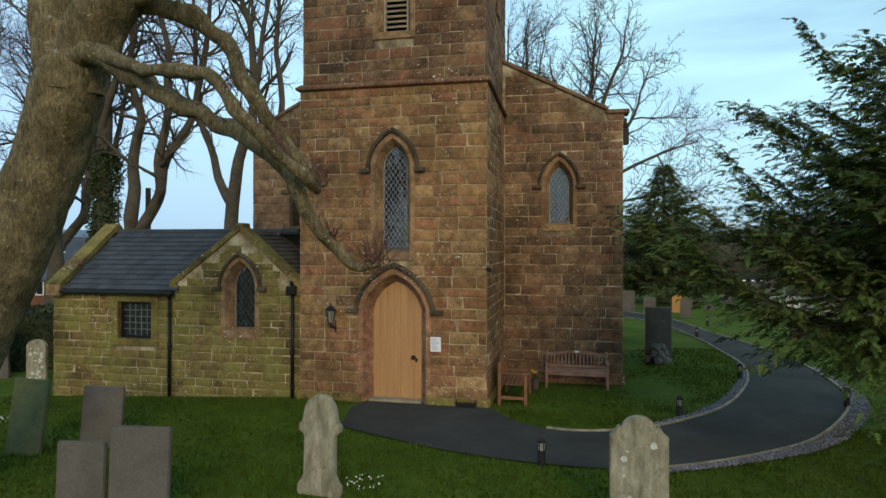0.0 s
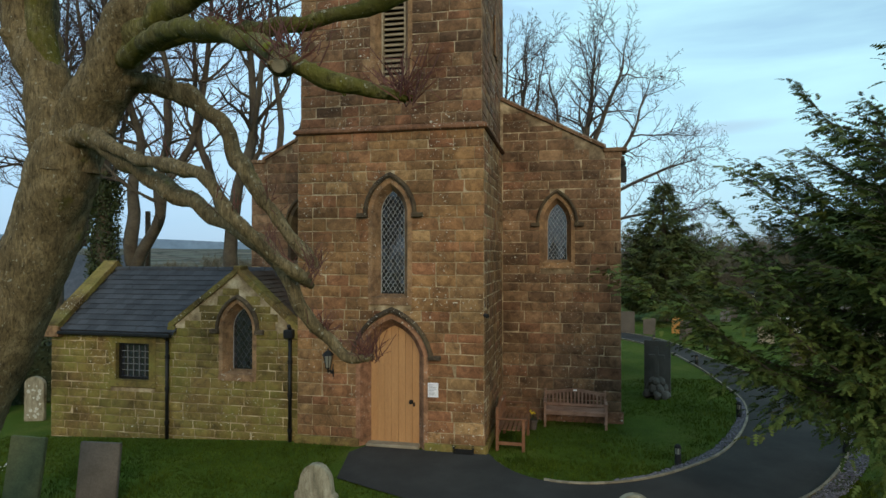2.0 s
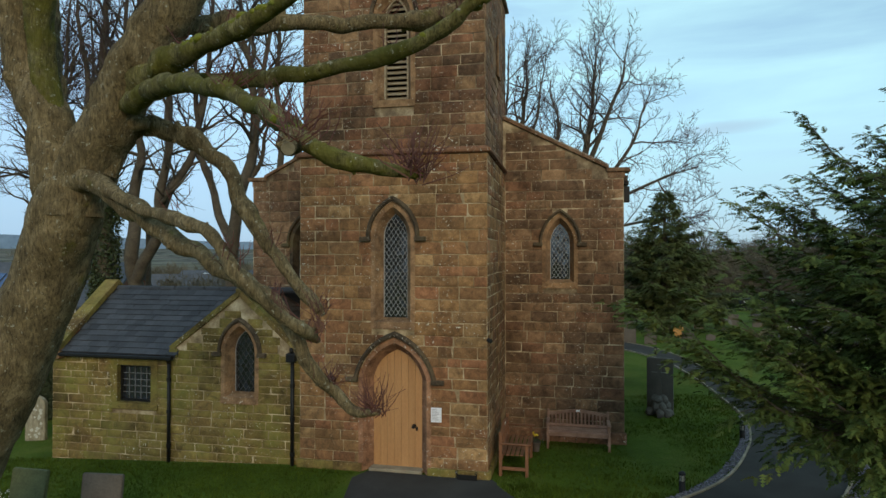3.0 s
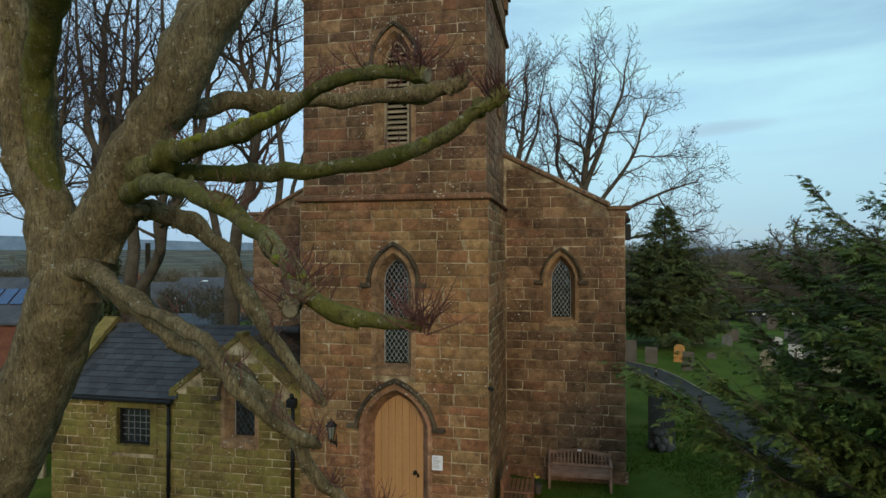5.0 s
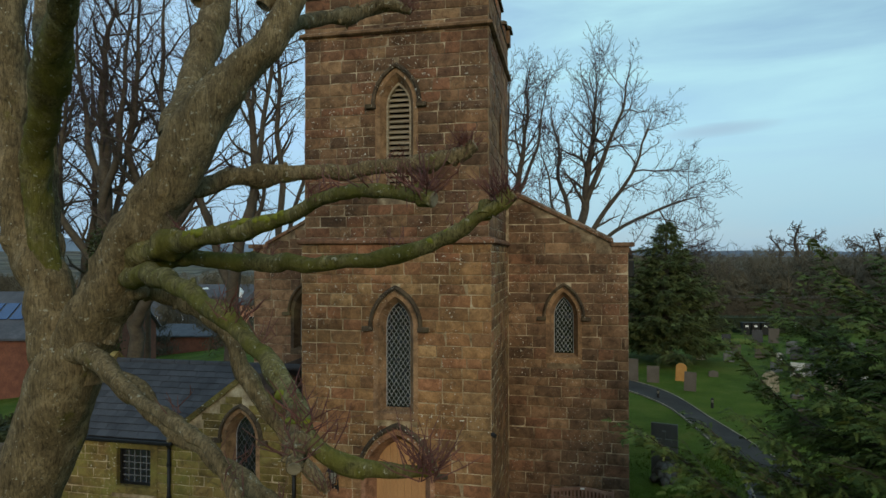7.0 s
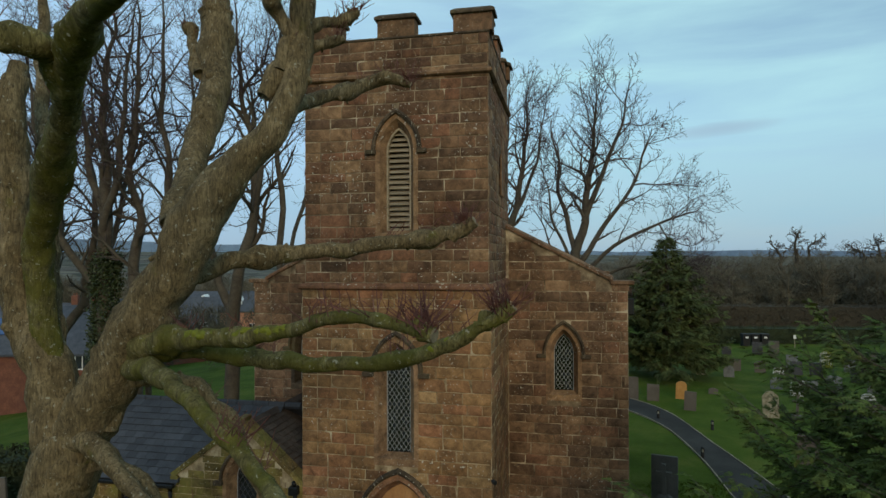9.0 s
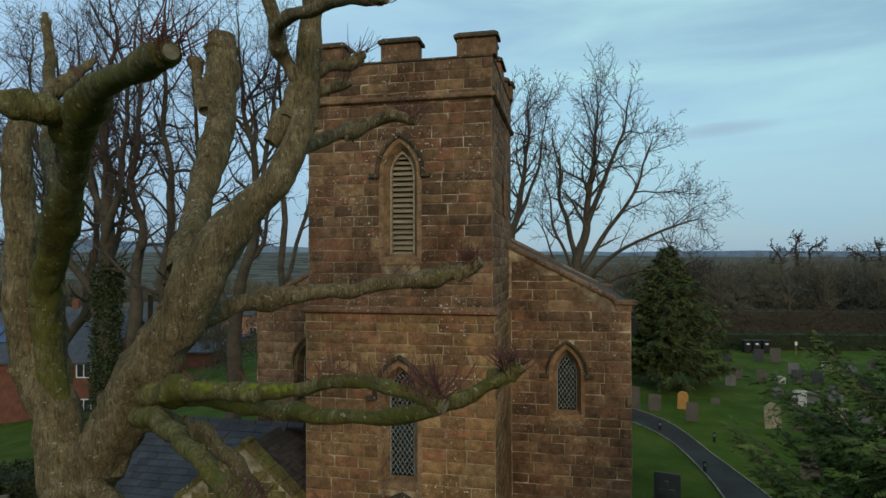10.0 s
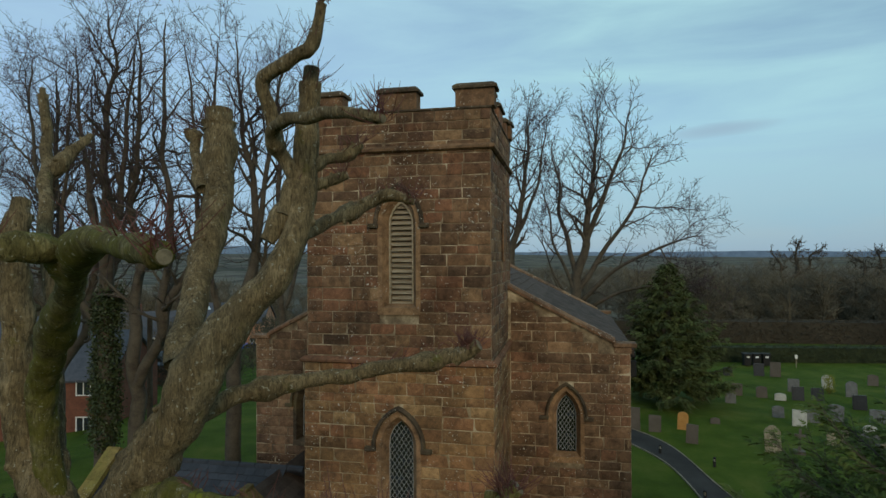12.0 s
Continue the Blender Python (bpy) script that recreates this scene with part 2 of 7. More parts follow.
M["bark_far"] = surface("grey_brown_bark", [(0.3, (0.045, 0.036, 0.026)), (0.7, (0.095, 0.078, 0.056))], 2.5, rough=0.95, fine=14, relief=0.6, depth=0.03)
M["twigs"] = surface("winter_twigs", [(0.3, (0.044, 0.029, 0.031)), (0.7, (0.085, 0.056, 0.058))], 1.2, relief=0)
M["ivy"] = surface("ivy_leaves", [(0.3, (0.015, 0.025, 0.008)), (0.7, (0.045, 0.06, 0.018))], 4, rough=0.5, relief=0, vary=0.3, island=True)
M["yew"] = surface("yew_needles", [(0.3, (0.046, 0.072, 0.02)), (0.55, (0.08, 0.106, 0.027)), (0.75, (0.13, 0.135, 0.034))], 1.2, rough=0.8, spec=0.08, relief=0, vary=0.35, island=True)
M["yew_far"] = surface("far_yew_needles", [(0.3, (0.042, 0.06, 0.024)), (0.7, (0.10, 0.115, 0.038))], 0.8, rough=0.8, spec=0.08, relief=0, vary=0.3, island=True)
M["brick"] = surface("red_brick", [(0.3, (0.11, 0.043, 0.028)), (0.7, (0.18, 0.073, 0.045))], 2, fine=9)
M["roof_far"] = surface("blue_grey_roof", [(0.3, (0.05, 0.055, 0.068)), (0.7, (0.085, 0.09, 0.105))], 1.5, fine=7)
M["bars"] = surface("grey_glazing_bar", [(0.3, grey(0.13)), (0.7, grey(0.22))], 9, relief=0)
M["bars_dark"] = surface("blackened_lead", [(0.3, grey(0.05)), (0.7, grey(0.10))], 9, relief=0)
M["fillet"] = surface("flaking_pale_mortar", [(0.35, (0.16, 0.125, 0.10)), (0.6, (0.40, 0.35, 0.30))], 5, fine=30)
M["white"] = surface("white_paint", [(0.3, grey(0.62)), (0.7, grey(0.78))], 3, rough=0.5, relief=0)
M["black"] = surface("black_plastic", [(0.3, grey(0.010)), (0.7, grey(0.018))], 5, rough=0.7, relief=0.1)


def glass_material(name, tint, rough, spec):
    m, nt, b = mat_nodes(name, rough, 0, spec)
    col = ramp_node(nt, per_piece(nt), [(0, tuple(0.5 * c for c in tint)), (1, tuple(1.6 * c for c in tint))])
    nt.links.new(col, b.inputs["Base Color"])
    b.inputs["IOR"].default_value = 1.52
    b.inputs["Coat Weight"].default_value = 0.25
    b.inputs["Coat Roughness"].default_value = 0.04
    return m


M["glass"] = glass_material("leaded_glass", (0.016, 0.019, 0.026), 0.1, 0.8)


# ---------------------------------------------------------------- building helpers
def part(name, bm, material, parent=None, label="", smooth=False):
    """Link a bmesh (or a mesh) as one object, under a thing or part when a parent is given."""
    if isinstance(bm, bpy.types.Mesh):
        me = bm
    else:
        me = bpy.data.meshes.new(name)
        bmesh.ops.recalc_face_normals(bm, faces=bm.faces[:])
        bm.to_mesh(me)
        bm.free()
    if smooth:
        me.polygons.foreach_set("use_smooth", [True] * len(me.polygons))
    if material and not me.materials:
        me.materials.append(M[material])
    ob = new(name, me)
    if parent:
        ob.parent = parent
    if label:
        tagged(ob, label)
    return ob


def thing(name, label, category, group="", kind="", at=None):
    ob = new(name)
    ob.empty_display_size = 0.2
    if at is not None:
        ob.matrix_world = at
    return tagged(ob, label, category, group, kind)


def box(bm, x0, x1, y0, y1, z0, z1, bevel=0.0, m=None):
    r = bmesh.ops.create_cube(bm, size=1, matrix=Matrix.LocRotScale(((x0 + x1) / 2, (y0 + y1) / 2, (z0 + z1) / 2), None, (abs(x1 - x0), abs(y1 - y0), abs(z1 - z0))))
    vs = r["verts"]
    if bevel:
        es = list({e for v in vs for e in v.link_edges})
        rb = bmesh.ops.bevel(bm, geom=es, offset=bevel, segments=1, affect="EDGES", profile=0.5)
        vs = list({v for f in rb["faces"] for v in f.verts} | {v for v in vs if v.is_valid})
    if m is not None:
        bmesh.ops.transform(bm, matrix=m, verts=[v for v in vs if v.is_valid])
    return bm


def cyl(bm, p, q, r0, r1=None, n=10, caps=True):
    p, q = Vector(p), Vector(q)
    d = q - p
    m = Matrix.Translation((p + q) / 2) @ d.to_track_quat("Z", "Y").to_matrix().to_4x4()
    bmesh.ops.create_cone(bm, cap_ends=caps, segments=n, radius1=r0, radius2=r0 if r1 is None else r1, depth=d.length, matrix=m)
    return bm


def prism(bm, pts, y0, y1, holes=()):
    """A flat outline in x, z with holes, extruded from y0 to y1."""
    edges = []
    for loop in (pts, *holes):
        vs = [bm.verts.new((x, y0, z)) for x, z in loop]
        edges += [bm.edges.new((vs[i], vs[(i + 1) % len(vs)])) for i in range(len(vs))]
    r = bmesh.ops.triangle_fill(bm, use_beauty=True, use_dissolve=False, edges=edges, normal=(0, -1, 0))
    faces = [g for g in r["geom"] if isinstance(g, bmesh.types.BMFace)]
    e = bmesh.ops.extrude_face_region(bm, geom=faces)
    bmesh.ops.translate(bm, vec=(0, y1 - y0, 0), verts=[v for v in e["geom"] if isinstance(v, bmesh.types.BMVert)])
    return bm


FLAT = 0.135    # how far the sides of a low pointed arch bow out from the straight


def arch(cx, z0, zs, a, h, n=9):
    """A pointed arch from the left foot over the apex to the right foot: struck from two centres, or flatter-sided where it is low."""
    if h > 1.35 * a:
        R = (a * a + h * h) / (2 * a)
        top = math.atan2(h, R - a)
        left = [(cx - a + R - R * math.cos(top * i / n), zs + R * math.sin(top * i / n)) for i in range(n + 1)]
    else:
        left = []
        for i in range(n + 1):
            t = i / n
            b = 4 * FLAT * t * (1 - t)
            left.append((cx - a * (1 - t) - h * b, zs + h * t + a * b))
        left = [(max(x, cx - a - 0.004), z) for x, z in left]
    right = [(2 * cx - x, z) for x, z in reversed(left[:-1])]
    return [(cx - a, z0), *left, *right, (cx + a, z0)]


def half_width(a, h, zs, z):
    """Half the width of such an arch at height z."""
    if z <= zs:
        return a
    if z >= zs + h:
        return 0.0
    if h > 1.35 * a:
        R = (a * a + h * h) / (2 * a)
        return max(0.0, math.sqrt(max(R * R - (z - zs) ** 2, 0)) - (R - a))
    k, q = 4 * a * FLAT, z - zs
    t = ((h + k) - math.sqrt(max((h + k) ** 2 - 4 * k * q, 0))) / (2 * k)
    return min(a + 0.004, a * (1 - t) + 4 * h * FLAT * t * (1 - t))


def grid_mesh(name, verts, faces, material, parent=None, label="", smooth=False):
    me = bpy.data.meshes.new(name)
    me.from_pydata(verts, [], faces)
    me.update()
    return part(name, me, material, parent, label, smooth)


# one block mesh in five uneven versions, one unit wide and high; scaled to each stone
def stone_meshes(material, count=6):
    out = []
    rnd = random.Random(len(bpy.data.meshes) + 5)
    for _ in range(count):
        bm = bmesh.new()
        j = lambda s: rnd.uniform(-s, s)
        back = [bm.verts.new((x, 1, z)) for x, z in ((-0.5, -0.5), (0.5, -0.5), (0.5, 0.5), (-0.5, 0.5))]
        mid = [bm.verts.new((x + j(0.012), 0.35, z + j(0.035))) for x, z in ((-0.495, -0.488), (0.495, -0.488), (0.495, 0.488), (-0.495, 0.488))]
        front = [bm.verts.new((x + j(0.02), j(0.14), z + j(0.045))) for x, z in ((-0.476, -0.455), (0.476, -0.455), (0.476, 0.455), (-0.476, 0.455))]
        c = bm.verts.new((j(0.2), -0.22 + j(0.1), j(0.2)))
        for a, b in ((back, mid), (mid, front)):
            for i in range(4):
                bm.faces.new((a[i], a[(i + 1) % 4], b[(i + 1) % 4], b[i]))
        for i in range(4):
            bm.faces.new((front[i], front[(i + 1) % 4], c))
        me = bpy.data.meshes.new("stone")
        bmesh.ops.recalc_face_normals(bm, faces=bm.faces[:])
        for f in bm.faces:
            f.smooth = len(f.verts) == 3
        bm.to_mesh(me)
        bm.free()
        me.materials.append(M[material])
        out.append(me)
    return out


def lay_stones(wall, m, u0, u1, z0, z1, course, length, material, openings=(), top=None, seed=1, limit=300, proud=0.006, meshes=None, quoin=0.0):
    """Coursed stones on the wall's face. m: from (u, depth, z) to the world; openings: (u, z0, spring, half width, rise); top: the height of the
    wall's head at u. Stones are children of the wall; those past the limit are joined."""
    rnd = random.Random(seed)
    meshes = meshes or stone_meshes(material)
    jobs, z = [], z0
    while z < z1 - 0.05:
        h = rnd.choice(course)
        if z1 - z - h < 0.12:
            h = z1 - z
        zt = z + h
        cuts = []
        for cu, oz0, zs, a, rise in openings:
            if zt > oz0 and z < zs + rise:
                w = max(half_width(a, rise, zs, max(z, oz0)), half_width(a, rise, zs, min(zt, zs + rise)))
                cuts.append((cu - w, cu + w))
        u = u0
        first = True
        while u < u1 - 0.01:
            w = rnd.uniform(*length) * (0.7 + h)
            if quoin and first:
                w = quoin * rnd.choice((0.6, 1.0))
            first = False
            e = u + w
            if u1 - e < 0.16:
                e = u1
            for c0, c1 in cuts:
                if u < c0 < e and c0 - u > 0.06:
                    e = c0 if e - c0 < 0.5 else e
                    e = min(e, c0)
                elif c0 - 0.06 <= u < c1:
                    u = c1
                    e = max(e, min(u + w, u1))
            if u >= u1 - 0.01:
                break
            hh = h
            if top:
                lim = min(top(u + 0.02), top(e - 0.02))
                if lim < z + 0.05:
                    u = e
                    continue
                hh = min(h, lim - z)
            if e - u > 0.03:
                jobs.append((u, e, z, hh))
            u = e
        z = zt
    joined = []
    for i, (a, e, zz, hh) in enumerate(jobs):
        s = Matrix.LocRotScale(((a + e) / 2, -proud + rnd.uniform(-0.005, 0.005), zz + hh / 2), None, (e - a - rnd.uniform(0.0, 0.008), 0.05, hh - rnd.uniform(0.0, 0.007)))
        me = rnd.choice(meshes)
        if i < limit:
            ob = new("stone", me)
            ob.parent = wall
            ob.matrix_world = m @ s
        else:
            joined.append((me, m @ s))
    if joined:
        vs, fs = [], []
        for me, t in joined:
            k = len(vs)
            vs += [tuple(t @ v.co) for v in me.vertices]
            fs += [tuple(k + i for i in p.vertices) for p in me.polygons]
        tagged(grid_mesh("upper_masonry", vs, fs, material, wall), kind="stuff")


def loft(name, rings, cuts, material, parent, label="", open_ends=True):
    """Bands of dressed stone that follow an arch: rings are outlines with a depth; cut into blocks along their length."""
    n = len(rings[0][0])
    marks = [round(i * (n - 1) / cuts) for i in range(cuts + 1)]
    obs = []
    for a, b in zip(marks, marks[1:]):
        vs, fs = [], []
        for pts, y in rings:
            vs += [(x, y, z) for x, z in pts[a:b + 1]]
        k = b - a + 1
        for r in range(len(rings) - 1):
            for i in range(k - 1):
                fs.append((r * k + i, r * k + i + 1, (r + 1) * k + i + 1, (r + 1) * k + i))
        for e in (0, k - 1):
            fs.append(tuple(r * k + e for r in range(len(rings))))
        obs.append(grid_mesh(name, vs, fs, material, parent, label))
    return obs


def rings_for(cx, z0, zs, sizes, n=8, legs=6):
    """Outlines of one family of arches with equal counts. sizes: (half width, rise, foot height, depth)."""
    out = []
    for a, h, foot, y in sizes:
        p = arch(cx, foot, zs, a, h, n)
        l0, r0 = p[0], p[-1]
        left = [(l0[0], foot + (zs - foot) * i / legs) for i in range(legs)]
        right = [(r0[0], zs + (foot - zs) * (i + 1) / legs) for i in range(legs)]
        out.append((left + p[1:-1] + right, y))
    return out


def hood_mould(parent, cx, zs, a, h, y, label, material="stone_dark", drop=0.0, w=0.1, proud=0.08, stop=0.13):
    rr = rings_for(cx, zs, zs, [(a, h, zs - drop, y), (a, h, zs - drop, y - proud), (a + w * 0.5, h + w * 0.6, zs - drop, y - proud - 0.02), (a + w, h + w * 1.2, zs - drop, y - proud * 0.6), (a + w, h + w * 1.2, zs - drop, y)], 9, 2)
    hood = part("hood_mould", bmesh.new(), material, parent, label)
    loft("moulding", rr, 8, material, hood)
    for s in (-1, 1):
        bm = bmesh.new()
        x = cx + s * (a + w * 0.5)
        box(bm, x - 0.06 + s * stop * 0.5 - stop * 0.5, x + 0.06 + s * stop * 0.5 + stop * 0.5, y - proud - 0.02, y, zs - drop - 0.09, zs - drop + 0.01, 0.012)
        part("label_stop", bm, material, hood)
    return hood


def lattice_window(parent, cx, z0, zs, a, h, y, pitch=(0.105, 0.155), seed=3, label="", lead="lead"):
    """Diamond leaded light: quarries of glass, each a little tilted, and the lead between them."""
    win = part("window", bmesh.new(), "lead", parent, label)
    rnd = random.Random(seed)
    pu, pv = pitch
    inside = lambda u, v: v > z0 + 0.01 and abs(u - cx) < half_width(a, h, zs, v) - 0.005
    bars = bmesh.new()
    nv = int((zs + h - z0) / pv * 2) + 3
    nu = int(2 * a / pu) + 3
    for i in range(-nu, nu + 1):
        for j in range(-1, nv):
            u = cx + (i + (j % 2) * 0.5) * pu
            v = z0 + j * pv / 2
            quad = [(u, v - pv / 2), (u + pu / 2, v), (u, v + pv / 2), (u - pu / 2, v)]
            tx, tz = rnd.gauss(0, 0.014), rnd.gauss(0, 0.014)
            clip = []
            for k in range(4):
                p, q = quad[k], quad[(k + 1) % 4]
                for s in range(4):
                    w = (p[0] + (q[0] - p[0]) * s / 4, p[1] + (q[1] - p[1]) * s / 4)
                    hw = half_width(a, h, zs, min(w[1], zs + h - 0.001))
                    clip.append((min(max(w[0], cx - hw), cx + hw), min(max(w[1], z0), zs + h)))
            area = sum(clip[k][0] * clip[(k + 1) % 16][1] - clip[(k + 1) % 16][0] * clip[k][1] for k in range(16))
            if abs(area) > 0.0005:
                grid_mesh("pane", [(p[0], y + (p[0] - u) * tx + (p[1] - v) * tz, p[1]) for p in clip], [tuple(range(16))], "glass", win)
            for du, dv in ((0.5, 0.5), (-0.5, 0.5)):
                p, q = Vector((u, y, v - pv / 2)), Vector((u + du * pu, y, v - pv / 2 + dv * pv))
                if inside(p.x, p.z) and inside(q.x, q.z):
                    cyl(bars, p + Vector((0, -0.012, 0)), q + Vector((0, -0.012, 0)), 0.0048, n=4, caps=False)
    part("lead", bars, lead, win)
    fr = rings_for(cx, z0, zs, [(a, h, z0, y + 0.02), (a, h, z0, y - 0.02), (a - 0.02, h - 0.025, z0, y - 0.02), (a - 0.02, h - 0.025, z0, y + 0.02)])
    loft("frame", fr, 1, "lead", win)
    return win


# ---------------------------------------------------------------- the ground
def smooth01(t):
    t = min(max(t, 0.0), 1.0)
    return t * t * (3 - 2 * t)


def ground_z(x, y):
    """Level by the church, falling a little to the north and away to the valley, rising to far hills."""
    z = -0.045 * max(0.0, min(-1.7 - x, 14)) * smooth01((y + 7) / 6)
    z -= 0.15 * smooth01((y - 0.4) / 2.4) * smooth01((7.6 - x) / 1.6) * smooth01((x - 2.0) / 1.0) * smooth01((13.5 - y) / 4)
    z -= 9.0 * smooth01((y - 45) / 160)
    if x < -14:
        z -= 2.5 * smooth01((-14 - x) / 25)
    r = math.hypot(x, y)
    if y > 0:
        z -= 12 * smooth01((r - 250) / 500)
        z += 34 * smooth01((r - 900) / 1500) * smooth01((0.30 - x / max(r, 1)) / 0.6) + 18 * smooth01((r - 1400) / 1400)
    return z


def build_ground():
    rad = [0, 2, 4, 6, 8, 10, 12, 14, 16, 18, 20, 23, 26, 30, 35, 40, 46, 54, 64, 78, 95, 120, 160, 220, 300, 420, 600, 800, 1000, 1300, 1600, 2000, 2500, 3200, 4200]
    n = 144
    vs, fs = [(0, 0, ground_z(0, 0))], []
    for r in rad[1:]:
        for i in range(n):
            t = 2 * math.pi * i / n
            x, y = r * math.cos(t), r * math.sin(t)
            vs.append((x, y, ground_z(x, y) + (6 * noise.noise((x / 160, y / 160, 3)) * smooth01((r - 200) / 300))))
    for i in range(n):
        fs.append((0, 1 + i, 1 + (i + 1) % n))
    for k in range(len(rad) - 2):
        for i in range(n):
            a, b = 1 + k * n + i, 1 + k * n + (i + 1) % n
            fs.append((a, a + n, b + n, b))
    return tagged(grid_mesh("ground", vs, fs, "ground", smooth=True), "mown churchyard lawn running out to fields and hills", "ground", kind="structure")


def ground_material():
    m, nt, b = mat_nodes("lawn_and_fields", 0.95, 0, 0.1)
    near = ramp_node(nt, noise_node(nt, 0.5, 6, 0.6), [(0.3, (0.033, 0.055, 0.005)), (0.5, (0.056, 0.088, 0.009)), (0.7, (0.092, 0.108, 0.018))])
    f = noise_node(nt, 24, 4, 0.7)
    near = blend(nt, 0.8, near, ramp_node(nt, f, [(0.3, grey(0.55)), (0.7, grey(1.4))]), "MULTIPLY")
    vor = nt.nodes.new("ShaderNodeTexVoronoi")
    vor.inputs["Scale"].default_value = 0.0075
    g = nt.nodes.new("ShaderNodeNewGeometry")
    nt.links.new(g.outputs["Position"], vor.inputs["Vector"])
    sep = nt.nodes.new("ShaderNodeSeparateColor")
    nt.links.new(vor.outputs["Color"], sep.inputs[0])
    field = ramp_node(nt, sep.outputs[0], [(0.2, (0.095, 0.09, 0.06)), (0.5, (0.14, 0.115, 0.085)), (0.8, (0.11, 0.105, 0.08))])
    ed = nt.nodes.new("ShaderNodeTexVoronoi")
    ed.feature = "DISTANCE_TO_EDGE"
    ed.inputs["Scale"].default_value = 0.0075
    nt.links.new(g.outputs["Position"], ed.inputs["Vector"])
    field = blend(nt, ramp_node(nt, ed.outputs["Distance"], [(0.03, grey(0.85)), (0.08, grey(0))]), field, (0.03, 0.032, 0.022))
    wood = ramp_node(nt, noise_node(nt, 0.012, 5, 0.6), [(0.5, grey(0)), (0.58, grey(0.8))])
    field = blend(nt, wood, field, (0.06, 0.052, 0.043))
    ln = nt.nodes.new("ShaderNodeVectorMath")
    ln.operation = "LENGTH"
    nt.links.new(g.outputs["Position"], ln.inputs[0])
    def span(a, c):
        r = nt.nodes.new("ShaderNodeMapRange")
        r.inputs["From Min"].default_value, r.inputs["From Max"].default_value = a, c
        nt.links.new(ln.outputs["Value"], r.inputs["Value"])
        return r.outputs[0]
    col = blend(nt, span(60, 130), near, field)
    nt.links.new(col, b.inputs["Base Color"])
    bump(nt, b, f, 0.8, 0.03)
    return m


M["ground"] = ground_material()
ground = build_ground()
# the blue is distance haze put into the base colour of the hills
M["distance"] = surface("haze_blue_hills", [(0.3, (0.15, 0.225, 0.33)), (0.7, (0.19, 0.27, 0.38))], 0.004, 5, 1.0, 0.02, 0, spec=0.0)


def build_distance():
    """A plain backdrop of far low hills, coloured as haze, that closes the horizon."""
    vs, fs, n = [], [], 180
    for i in range(n + 1):
        a = math.pi * (-0.1 + 1.2 * i / n)
        r = 3900
        x, y = r * math.cos(a), r * math.sin(a)
        h = 34 + 14 * noise.noise((math.cos(a) * 5, math.sin(a) * 5, 2)) + 8 * noise.noise((math.cos(a) * 17, math.sin(a) * 17, 6))
        h += 70 * smooth01((-x / r - 0.15) / 0.6)
        vs += [(x, y, -60), (x, y, h)]
        if i:
            fs.append((2 * i - 2, 2 * i, 2 * i + 1, 2 * i - 1))
    tagged(grid_mesh("backdrop", vs, fs, "distance"), "line of far hills coloured pale blue by painted haze", "hills", kind="structure")


build_distance()


def spline(pts, n=10):
    """A smooth line through the points (Catmull-Rom)."""
    p = [Vector(q) for q in (pts[0], *pts, pts[-1])]
    out = []
    for i in range(1, len(p) - 2):
        for k in range(n):
            t = k / n
            out.append(0.5 * ((2 * p[i]) + (p[i + 1] - p[i - 1]) * t + (2 * p[i - 1] - 5 * p[i] + 4 * p[i + 1] - p[i + 2]) * t * t + (3 * p[i] - p[i - 1] - 3 * p[i + 1] + p[i + 2]) * t ** 3))
    out.append(p[-2])
    return out


OUTER = [(0.0, -1.95), (2.2, -2.85), (4.2, -3.17), (5.68, -2.93), (7.33, -1.93), (8.6, -0.74), (9.99, 1.52), (10.56, 3.2), (10.84, 5.64), (10.85, 7.6), (10.5, 10.0), (9.8, 13.5), (8.75, 18.4), (6.6, 21.5), (3.0, 24.0)]
INNER = [(2.62, -0.12), (3.3, -1.0), (4.15, -1.36), (5.17, -1.14), (6.26, -0.38), (7.5, 1.1), (8.52, 3.32), (9.05, 5.2), (9.2, 6.7), (9.14, 8.6), (8.98, 11.5), (8.35, 15.4), (7.0, 18.2), (5.0, 20.2), (2.0, 22.0)]


